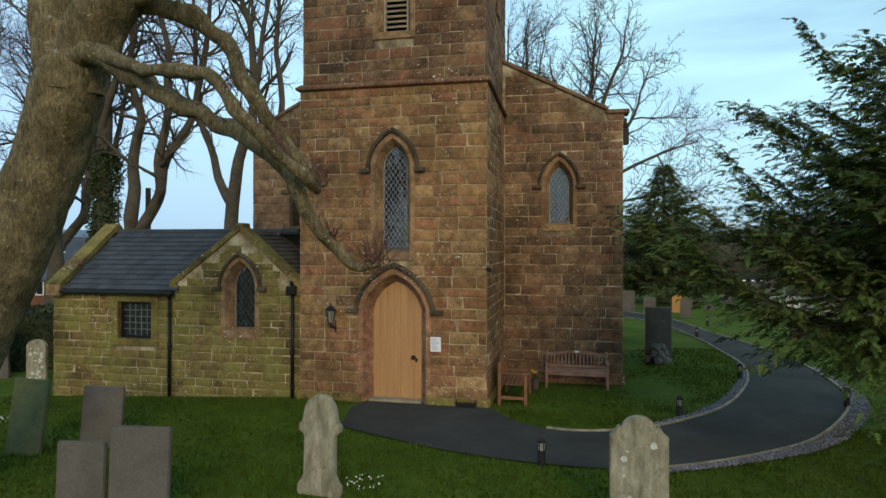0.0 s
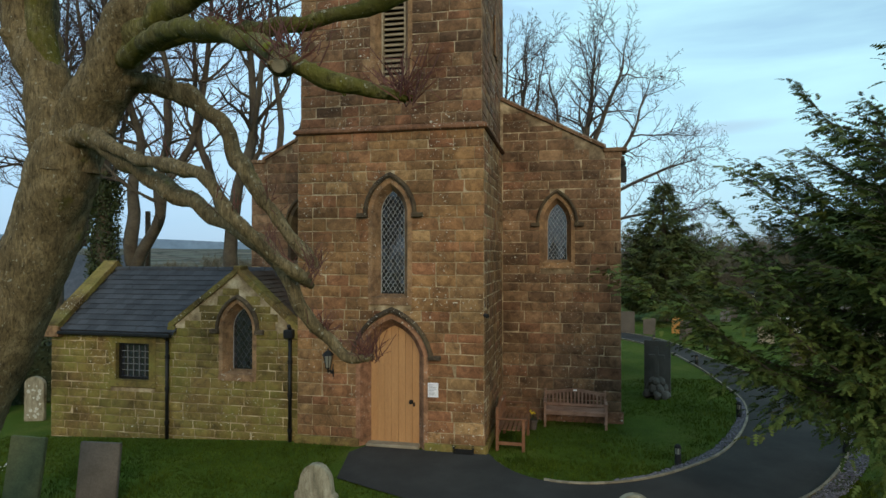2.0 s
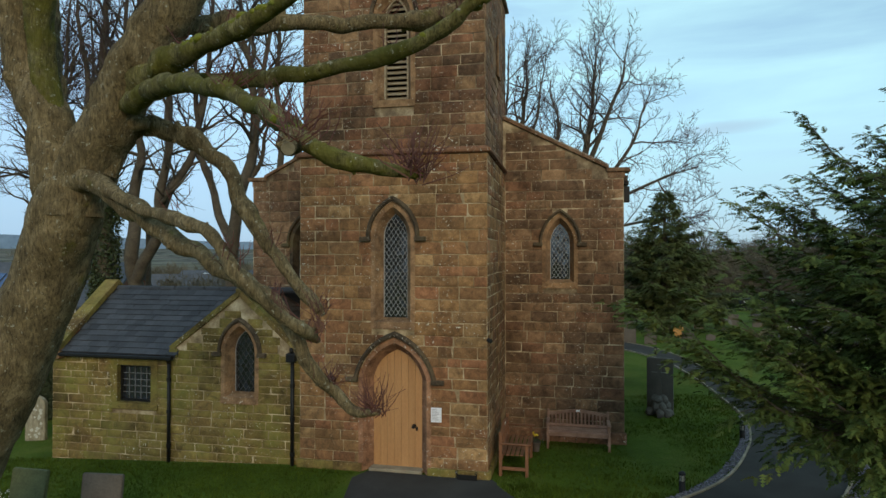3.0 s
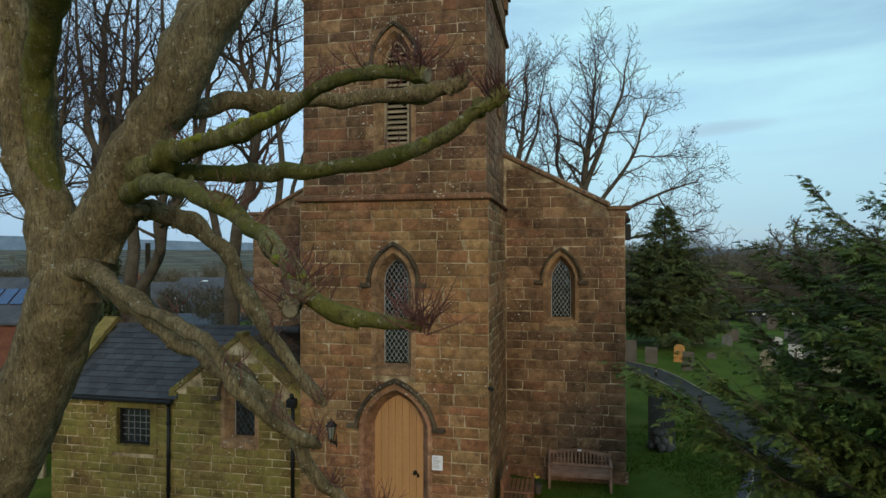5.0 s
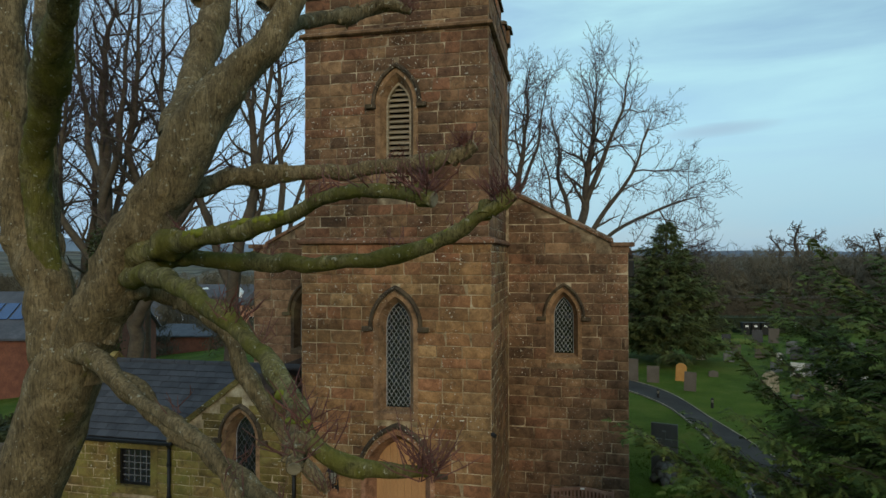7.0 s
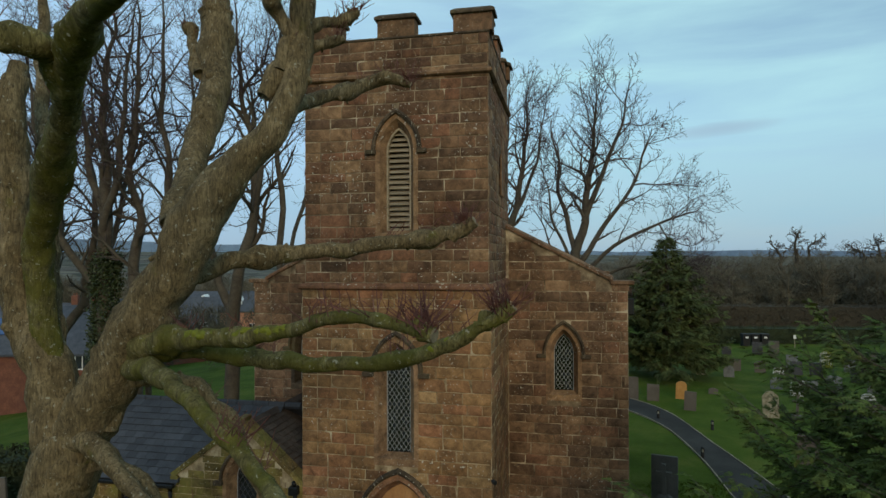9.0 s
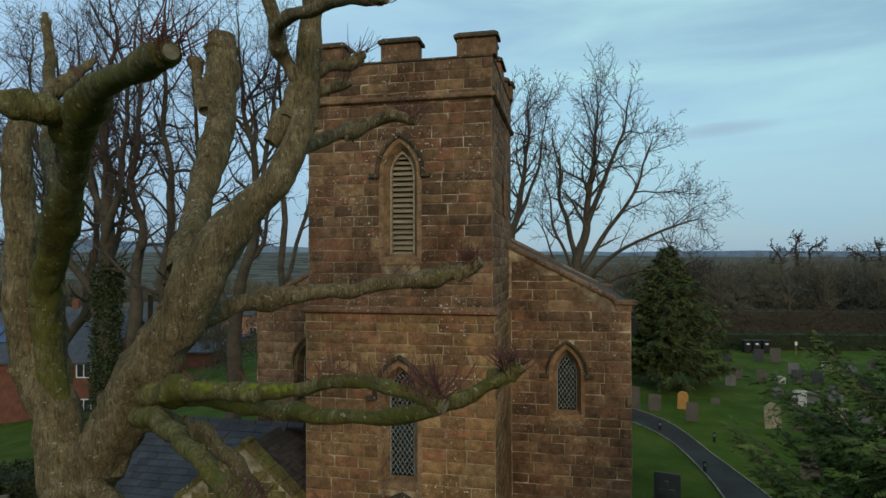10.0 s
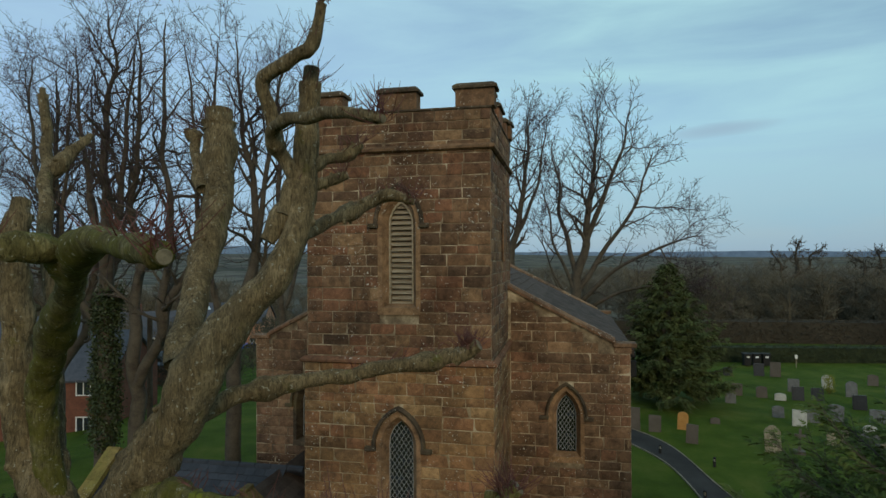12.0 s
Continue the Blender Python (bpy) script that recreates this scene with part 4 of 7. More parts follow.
def vestry_top(x):
    if x < BX0:
        return VE
    e = 2.47
    return e + (BTOP - e) * (1 - abs(x - BC) / (BC - BX0 if x < BC else BX1 - BC))


def build_vestry():
    v = thing("church_vestry", "low yellow sandstone vestry with slate roof and gabled bay", "church annexe")
    sq = [(-6.56, 1.12), (-5.50, 1.12), (-5.50, 2.14), (-6.56, 2.14)]
    lan = (-3.24, 1.42, 2.47, 0.40, 0.66)
    bm = prism(bmesh.new(), [(VX0, -0.8), (VX1, -0.8), (VX1, 2.5), (BC, BTOP), (BX0, 2.48), (BX0, VE), (VX0, VE)], VY + 0.002, VY + 0.5, [sq, arch(*lan[:3], lan[3], lan[4], 8)])
    w = part("wall_west", bm, "mortar", v)
    prof = [(VY + 0.5, -0.8), (VB, -0.8), (VB, VE), (VR, VTOP - 0.02), (VY + 0.5, VE)]
    bm = bmesh.new()
    a = [bm.verts.new((VX0 + 0.002, y, z)) for y, z in prof]
    b = [bm.verts.new((VX0 + 0.45, y, z)) for y, z in prof]
    bm.faces.new(a)
    bm.faces.new(b)
    for k in range(5):
        bm.faces.new((a[k], a[(k + 1) % 5], b[(k + 1) % 5], b[k]))
    part("wall_north", bm, "stone_vestry", v)
    bm = bmesh.new()
    box(bm, VX0 + 0.45, NX0, VB - 0.4, VB, -0.8, VE)
    part("wall_east", bm, "stone_vestry", v)
    # main roof, front and back slopes
    slope = Vector((0, VR - (VY - 0.1), VTOP - VE + 0.02))
    roof = part("roof", bmesh.new(), "slate", v, "dark blue-grey slate roof slope")
    deck = bmesh.new()
    for y0, z0 in ((VY - 0.1, VE), (VB + 0.1, VE)):
        q = [(VX0 + 0.3, y0, z0), (VX1 - 0.02, y0, z0), (VX1 - 0.02, VR, VTOP), (VX0 + 0.3, VR, VTOP)]
        if y0 < 1:
            q = [(VX0 + 0.3, y0, z0), (BX0 + 0.06, y0, z0), (BC + 0.2, VR, VTOP), (VX0 + 0.3, VR, VTOP)]
        hi = [deck.verts.new((x, y, z + 0.0)) for x, y, z in q]
        lo = [deck.verts.new((x, y, z - 0.06)) for x, y, z in q]
        deck.faces.new(hi)
        deck.faces.new(lo)
        for k in range(4):
            deck.faces.new((hi[k], hi[(k + 1) % 4], lo[(k + 1) % 4], lo[k]))
    part("roof_deck", deck, "slate", roof)
    ln = slope.length
    rows = int(ln / 0.19)
    vals = lambda u, vv: u < (BX0 - VX0 - 0.3 + 0.06) + (BC + 0.2 - BX0) * vv / ln + 0.1
    slates(roof, (VX0 + 0.42, VY - 0.12, VE + 0.01), (1, 0, 0), slope, 20, rows, 0.27, 0.19, "slate", 5, 300, vals)
    bm = bmesh.new()
    x = VX0 + 0.35
    while x < BC + 0.3:
        r = bmesh.ops.create_cone(bm, cap_ends=True, segments=8, radius1=0.09, radius2=0.09, depth=0.43, matrix=Matrix.Translation((x + 0.22, VR, VTOP + 0.0)) @ Matrix.Rotation(radians(90), 4, "Y"))
        x += 0.45
    part("ridge_tiles", bm, "slate", roof)
    # bay roof: two slopes that run back
    for s, xe in ((-1, BX0 - 0.02), (1, BX1 + 0.04)):
        bm = bmesh.new()
        q = [(BC, VY + 0.2, BTOP - 0.02), (xe, VY + 0.2, 2.5), (xe, 3.4 if s > 0 else 0.35, 2.5), (BC, 3.4 if s > 0 else VR, BTOP - 0.02)]
        hi = [bm.verts.new((x, y, z)) for x, y, z in q]
        lo = [bm.verts.new((x, y, z - 0.06)) for x, y, z in q]
        bm.faces.new(hi)
        bm.faces.new(lo)
        for k in range(4):
            bm.faces.new((hi[k], hi[(k + 1) % 4], lo[(k + 1) % 4], lo[k]))
        br = part("bay_roof", bm, "tile_dark", v, "mossy dark tiled roof of the bay")
        if s > 0:
            slates(br, (BC + 0.1, 0.4, 2.5), (0, 1, 0), (BC - xe, 0, BTOP - 2.52), 1, 1, 0.2, 0.2, "tile_dark", 6, 0, lambda u, vv: False)
            up = Vector((BC - xe, 0, BTOP - 2.52))
            slates(br, (xe, 0.35, 2.51), (0, 1, 0), up, 15, int(up.length / 0.15), 0.2, 0.15, "tile_dark", 6, 160, name="tile")
    # copings of bay gable and north gable
    cop = part("gable_coping", bmesh.new(), "stone_vestry", v, "mossy stone coping of the bay gable")
    for s, xe in ((-1, BX0 - 0.03), (1, BX1 + 0.05)):
        for k in range(5):
            f0, f1 = k / 5, (k + 1) / 5 - 0.006
            bm = bmesh.new()
            vs = []
            for f in (f0, f1):
                x, z = BC + (xe - BC) * f, BTOP + 0.02 + (2.47 - BTOP) * f
                nx, nz = (xe - BC), (2.47 - BTOP)
                L = math.hypot(nx, nz)
                px, pz = -nz / L * (1 if s > 0 else -1), nx / L * (1 if s > 0 else -1)
                vs.append([bm.verts.new((x + px * d, y, z + pz * d)) for y, d in ((VY - 0.05, -0.03), (VY - 0.05, 0.09), (VY + 0.3, 0.09), (VY + 0.3, -0.03))])
            for q in vs:
                bm.faces.new(q)
            for j in range(4):
                bm.faces.new((vs[0][j], vs[0][(j + 1) % 4], vs[1][(j + 1) % 4], vs[1][j]))
            part("coping_stone", bm, "stone_vestry", cop)
        bm = bmesh.new()
        box(bm, xe - s * 0.16, xe + s * 0.05, VY - 0.06, VY + 0.3, 2.3, 2.52, 0.02)
        part("kneeler", bm, "stone_vestry", cop)
    bm = bmesh.new()
    box(bm, BC - 0.09, BC + 0.09, VY - 0.06, VY + 0.3, BTOP + 0.04, BTOP + 0.16, 0.02)
    part("apex_stone", bm, "stone_vestry", cop)
    cop = part("gable_coping", bmesh.new(), "stone_vestry", v, "pale stone coping of the north gable")
    for y0, y1, z0, z1 in ((VY - 0.18, VR, VE + 0.0, VTOP + 0.1), (VB + 0.1, VR, VE, VTOP + 0.1)):
        for k in range(5):
            bm = bmesh.new()
            vs = []
            for f in (k / 5, (k + 1) / 5 - 0.006):
                y, z = y0 + (y1 - y0) * f, z0 + (z1 - z0) * f
                vs.append([bm.verts.new((x, y, z + dz)) for x, dz in ((VX0 - 0.05, 0.0), (VX0 - 0.05, 0.16), (VX0 + 0.36, 0.16), (VX0 + 0.36, 0.0))])
            for q in vs:
                bm.faces.new(q)
            for j in range(4):
                bm.faces.new((vs[0][j], vs[0][(j + 1) % 4], vs[1][(j + 1) % 4], vs[1][j]))
            part("coping_stone", bm, "stone_vestry", cop)
    bm = bmesh.new()
    box(bm, VX0 - 0.06, VX0 + 0.36, VY - 0.2, VY + 0.15, VE - 0.16, VE + 0.12, 0.02)
    part("kneeler", bm, "stone_dressed", cop)
    # gutter, downpipes
    bm = bmesh.new()
    box(bm, VX0 + 0.3, BX0 + 0.08, VY - 0.2, VY - 0.08, VE - 0.09, VE + 0.0, 0.02)
    part("gutter", bm, "iron", v, "black iron eaves gutter")
    for x, z1, foot in ((-5.04, 2.3, -0.35), (-1.90, 2.62, -0.25)):
        bm = bmesh.new()
        cyl(bm, (x, VY - 0.07, foot), (x, VY - 0.07, z1 - 0.12), 0.042, n=10)
        cyl(bm, (x, VY - 0.07, z1 - 0.12), (x, VY - 0.14, z1), 0.042, n=10)
        p = part("downpipe", bm, "iron", v, "black iron rainwater pipe", True)
        for z in (0.2, 1.0, 1.75):
            bm = bmesh.new()
            cyl(bm, (x, VY - 0.07, z), (x, VY - 0.07, z + 0.09), 0.054, n=10)
            part("collar", bm, "iron", p)
        if x > -3:
            bm = bmesh.new()
            box(bm, x - 0.11, x + 0.11, VY - 0.2, VY - 0.01, 2.33, 2.52, 0.02)
            part("hopper", bm, "iron", p)
    # square window
    win = part("window", bmesh.new(), "iron", v, "small square black-framed window with a lattice of grey bars")
    bm = bmesh.new()
    x0, x1, z0, z1 = -6.49, -5.57, 1.19, 2.08
    prism(bm, [(x0, z0), (x1, z0), (x1, z1), (x0, z1)], VY + 0.10, VY + 0.18, [[(x0 + 0.06, z0 + 0.06), (x1 - 0.06, z0 + 0.06), (x1 - 0.06, z1 - 0.06), (x0 + 0.06, z1 - 0.06)]])
    part("frame", bm, "iron", win)
    bm = bmesh.new()
    box(bm, x0 + 0.02, x1 - 0.02, VY + 0.15, VY + 0.155, z0 + 0.02, z1 - 0.02)
    part("glass", bm, "glass", win)
    bm = bmesh.new()
    for i in range(1, 5):
        u = x0 + 0.06 + (x1 - x0 - 0.12) * i / 5
        box(bm, u - 0.006, u + 0.006, VY + 0.125, VY + 0.14, z0 + 0.05, z1 - 0.05)
        z = z0 + 0.06 + (z1 - z0 - 0.12) * i / 5
        box(bm, x0 + 0.05, x1 - 0.05, VY + 0.122, VY + 0.137, z - 0.006, z + 0.006)
    part("glazing_lattice", bm, "bars", win)
    bm = bmesh.new()
    prism(bm, [(x0 - 0.18, z0 - 0.02), (x1 + 0.18, z0 - 0.02), (x1 + 0.18, z1 + 0.18), (x0 - 0.18, z1 + 0.18)], VY - 0.018, VY + 0.14, [[(x0, z0), (x1, z0), (x1, z1), (x0, z1)]])
    part("window_surround", bm, "stone_vestry", v)
    bm = bmesh.new()
    box(bm, x0 - 0.2, x1 + 0.2, VY - 0.05, VY + 0.14, z0 - 0.17, z0 - 0.022, 0.012)
    part("sill", bm, "stone_vestry", v)
    jambs(v, lan[0], lan[1], lan[2], 0.38, 0.62, 0.27, 0.48, 0.24, "stone_dressed", y=VY)
    hood_mould(v, lan[0], lan[2], 0.48, 0.72, VY, "dark stone hood over the lancet", w=0.08, stop=0.1)
    lattice_window(v, lan[0], lan[1] + 0.04, lan[2], 0.28, 0.49, VY + 0.28, (0.13, 0.19), 12, "pointed lancet of dark diamond leaded glass", "bars_dark")
    return v, w, (sq, lan)


vestry, vestry_wall, vestry_holes = build_vestry()


# ---------------------------------------------------------------- trees
def tube(vs, fs, pts, sides=8, rough=0.0, seed=0.0, cap=True, freq=3.0):
    """A tapering limb through (x, y, z, radius)."""
    line = [Vector(p[:3]) for p in pts]
    base = len(vs)
    side = None
    for i, p in enumerate(line):
        d = (line[min(i + 1, len(line) - 1)] - line[max(i - 1, 0)]).normalized()
        if side is None:
            side = d.orthogonal().normalized()
        side = (side - d * side.dot(d)).normalized()
        up = d.cross(side)
        for k in range(sides):
            a = 2 * math.pi * k / sides
            o = side * math.cos(a) + up * math.sin(a)
            r = pts[i][3]
            if rough:
                q = p + o * r
                r *= 1 + rough * (noise.noise((q.x * freq + seed, q.y * freq, q.z * freq * 0.7)) + 0.5 * noise.noise((q.x * freq * 3, q.y * freq * 3 + seed, q.z * freq * 1.2)))
            vs.append(tuple(p + o * r))
    for i in range(len(line) - 1):
        for k in range(sides):
            a, b = base + i * sides + k, base + i * sides + (k + 1) % sides
            fs.append((a, b, b + sides, a + sides))
    if cap:
        fs.append(tuple(base + (len(line) - 1) * sides + k for k in range(sides)))
        fs.append(tuple(base + k for k in range(sides)))


def smooth_limb(pts, n=6):
    p = [Vector(q) for q in (pts[0], *pts, pts[-1])]
    out = []
    for i in range(1, len(p) - 2):
        for k in range(n):
            t = k / n
            out.append(0.5 * ((2 * p[i]) + (p[i + 1] - p[i - 1]) * t + (2 * p[i - 1] - 5 * p[i] + 4 * p[i + 1] - p[i + 2]) * t * t + (3 * p[i] - p[i - 1] - 3 * p[i + 1] + p[i + 2]) * t ** 3))
    out.append(p[-2])
    return [tuple(q) for q in out]


def shoots(vs, fs, at, count, length, rnd, up=1.0, spread=0.75, r=0.0055):
    """A burst of thin straight shoots from a pollarded end."""
    for _ in range(count):
        d = Vector((rnd.gauss(0, spread), rnd.gauss(0, spread), up * rnd.uniform(0.4, 1.2))).normalized()
        L = length * rnd.uniform(0.4, 1.1)
        p = Vector(at) + Vector((rnd.gauss(0, 0.05), rnd.gauss(0, 0.05), rnd.gauss(0, 0.03)))
        m = p + d * L * 0.5 + Vector((rnd.gauss(0, 0.03), rnd.gauss(0, 0.03), 0.02))
        e = m + (d + Vector((rnd.gauss(0, 0.15), rnd.gauss(0, 0.15), 0.25))).normalized() * L * 0.5
        tube(vs, fs, [(*p, r), (*m, r * 0.8), (*e, r * 0.35)], 3, cap=False)
        if rnd.random() < 0.5:
            q = m + Vector((rnd.gauss(0, 0.1), rnd.gauss(0, 0.1), rnd.uniform(0.03, 0.15))) * (L / 0.4)
            tube(vs, fs, [(*m, r * 0.6), (*q, r * 0.3)], 3, cap=False)


BIG_TREE = {
    "right": [(-1.70, -6.5, 5.1, 0.33), (-1.45, -6.5, 5.6, 0.31), (-0.8, -6.6, 6.56, 0.29), (-0.16, -6.7, 7.41, 0.275), (0.16, -6.65, 8.0, 0.255), (0.55, -6.5, 8.65, 0.21), (0.93, -6.4, 9.05, 0.165), (1.11, -6.2, 9.78, 0.145), (1.12, -6.1, 10.44, 0.135), (1.17, -6.1, 11.22, 0.12)],
    "left": [(-1.6, -6.5, 5.2, 0.34), (-1.8, -6.5, 5.92, 0.28), (-1.98, -6.5, 6.5, 0.25), (-2.25, -6.50, 7.02, 0.225), (-2.31, -6.55, 7.75, 0.2), (-2.30, -6.60, 8.6, 0.17), (-2.26, -6.7, 9.3, 0.15), (-2.28, -6.6, 9.75, 0.135)],
    "left thin": [(-1.9, -6.4, 6.6, 0.16), (-2.2, -6.2, 7.69, 0.122), (-2.29, -6.1, 8.63, 0.11), (-2.52, -6.0, 9.6, 0.1), (-2.83, -5.7, 10.2, 0.095), (-3.2, -5.3, 10.9, 0.085), (-3.38, -5.2, 11.6, 0.075)],
    "left fork": [(-2.95, -5.55, 10.4, 0.075), (-2.72, -5.1, 10.95, 0.06)],
    "horn": [(1.05, -6.2, 10.05, 0.1), (0.93, -6.25, 10.35, 0.095), (0.8, -6.3, 10.79, 0.097), (0.76, -6.4, 11.15, 0.092), (1.15, -6.5, 11.39, 0.083), (1.41, -6.5, 11.55, 0.077), (1.48, -6.5, 11.94, 0.06)],
    "back stump": [(-0.3, -6.4, 8.0, 0.17), (-0.6, -5.6, 8.95, 0.185), (-0.72, -5.0, 9.9, 0.2), (-0.86, -4.7, 10.58, 0.21), (-0.92, -4.6, 11.2, 0.225)],
    "finger": [(0.42, -6.5, 8.55, 0.15), (0.6, -6.42, 8.82, 0.135), (0.77, -6.2, 9.12, 0.115), (0.91, -5.6, 9.53, 0.1), (1.21, -5.0, 9.81, 0.092), (1.5, -4.7, 10.02, 0.092), (1.72, -4.65, 10.06, 0.085), (1.95, -4.6, 10.0, 0.075)],
    "hook": [(1.0, -6.2, 10.2, 0.09), (0.9, -6.3, 10.42, 0.085), (0.92, -6.5, 10.6, 0.08), (1.16, -6.7, 10.67, 0.075), (1.56, -6.9, 10.63, 0.07), (1.91, -7.1, 10.62, 0.065), (2.14, -7.2, 10.56, 0.065), (2.36, -7.3, 10.48, 0.06)],
    "side finger": [(0.95, -6.35, 9.7, 0.09), (1.05, -6.2, 10.1, 0.075), (1.27, -6.0, 10.34, 0.07), (1.47, -5.8, 10.42, 0.065), (1.59, -5.7, 10.54, 0.075)],
    "lower finger": [(0.8, -6.4, 9.4, 0.1), (0.98, -6.2, 9.87, 0.085), (1.24, -6.0, 10.08, 0.075), (1.45, -5.9, 10.16, 0.075)],
    "stump arm": [(-0.95, -5.0, 10.2, 0.1), (-1.2, -4.7, 10.55, 0.085), (-1.4, -4.5, 10.95, 0.085), (-1.5, -4.45, 11.1, 0.09)],
    "low": [(-0.4, -6.5, 7.35, 0.15), (0.14, -6.0, 7.57, 0.125), (0.66, -5.6, 7.67, 0.117), (1.39, -5.2, 7.74, 0.11), (2.06, -4.9, 7.83, 0.108), (2.56, -4.8, 7.93, 0.1), (2.78, -4.8, 8.02, 0.095)],
    "moss arm": [(-0.85, -6.6, 6.45, 0.2), (-0.4, -6.75, 6.68, 0.135), (-0.05, -6.9, 6.76, 0.119), (0.63, -7.2, 6.84, 0.105), (1.62, -7.6, 6.97, 0.079), (2.23, -7.9, 7.15, 0.068), (2.72, -8.1, 7.15, 0.06), (3.06, -8.2, 7.09, 0.06)],
    "long arm": [(-0.85, -6.6, 6.5, 0.17), (-0.3, -6.7, 6.6, 0.11), (0.0, -6.7, 6.62, 0.098), (0.93, -6.8, 6.59, 0.091), (2.05, -7.0, 6.59, 0.083), (2.95, -7.1, 6.79, 0.073), (3.33, -7.2, 7.02, 0.07), (3.52, -7.2, 7.15, 0.078)],
    "knot arm": [(-0.75, -6.65, 6.45, 0.16), (0.0, -7.1, 6.45, 0.12), (0.68, -7.6, 6.34, 0.1), (1.3, -7.95, 6.14, 0.088), (1.75, -8.2, 5.93, 0.08), (2.2, -8.6, 5.68, 0.072), (2.51, -8.9, 5.49, 0.07), (2.77, -8.9, 5.34, 0.056), (3.18, -8.7, 5.28, 0.043)],
    "arched": [(-1.15, -6.5, 5.7, 0.18), (-1, -6.45, 6.05, 0.15), (-0.81, -6.35, 6.25, 0.13), (-0.28, -6.25, 6.14, 0.12), (0.21, -6.2, 5.83, 0.108), (0.43, -6.2, 5.41, 0.1), (0.79, -6.2, 4.87, 0.088), (1.1, -6.2, 4.47, 0.078), (1.45, -6.25, 4.1, 0.064)],
    "drooping": [(-1.7, -6.5, 5.6, 0.2), (-1.12, -6.75, 5.57, 0.14), (-0.49, -6.88, 5.27, 0.11), (0.08, -7, 4.94, 0.1), (0.81, -7.12, 4.6, 0.09), (1.35, -7.2, 4.27, 0.084), (1.62, -7.15, 3.91, 0.078), (1.76, -7.05, 3.56, 0.074), (1.87, -6.9, 3.38, 0.07), (2.08, -6.9, 3.19, 0.059), (2.33, -6.95, 3.2, 0.043)],
    "upper droop": [(-0.95, -6.8, 5.53, 0.12), (-0.5, -7, 5.37, 0.085), (-0.14, -7.15, 5.23, 0.075), (0.43, -7.4, 5.09, 0.07), (0.88, -7.6, 4.99, 0.068), (1.18, -7.72, 4.75, 0.068), (1.36, -7.75, 4.52, 0.064), (1.56, -7.6, 4.27, 0.06), (1.74, -7.4, 4.07, 0.055), (1.8, -7.2, 3.96, 0.05)],
    "knot stub": [(2.25, -8.62, 5.62, 0.05), (2.38, -8.85, 5.53, 0.07), (2.45, -9.0, 5.46, 0.075), (2.47, -9.05, 5.44, 0.07)],
    "near knob": [(-1.8, -6.5, 6.0, 0.15), (-1.94, -6.60, 7.40, 0.16), (-1.52, -6.95, 8.1, 0.155), (-0.68, -7.6, 8.78, 0.14), (0.1, -8.3, 9.2, 0.115), (0.72, -8.8, 9.36, 0.09), (1.35, -9.25, 9.3, 0.078), (1.9, -9.65, 9.25, 0.075)],
    "near fork": [(-0.3, -7.9, 9.0, 0.11), (0.02, -8.4, 9.27, 0.09), (-0.1, -8.7, 9.33, 0.08), (-0.32, -8.85, 9.34, 0.082), (-0.62, -8.9, 9.3, 0.085)],
}


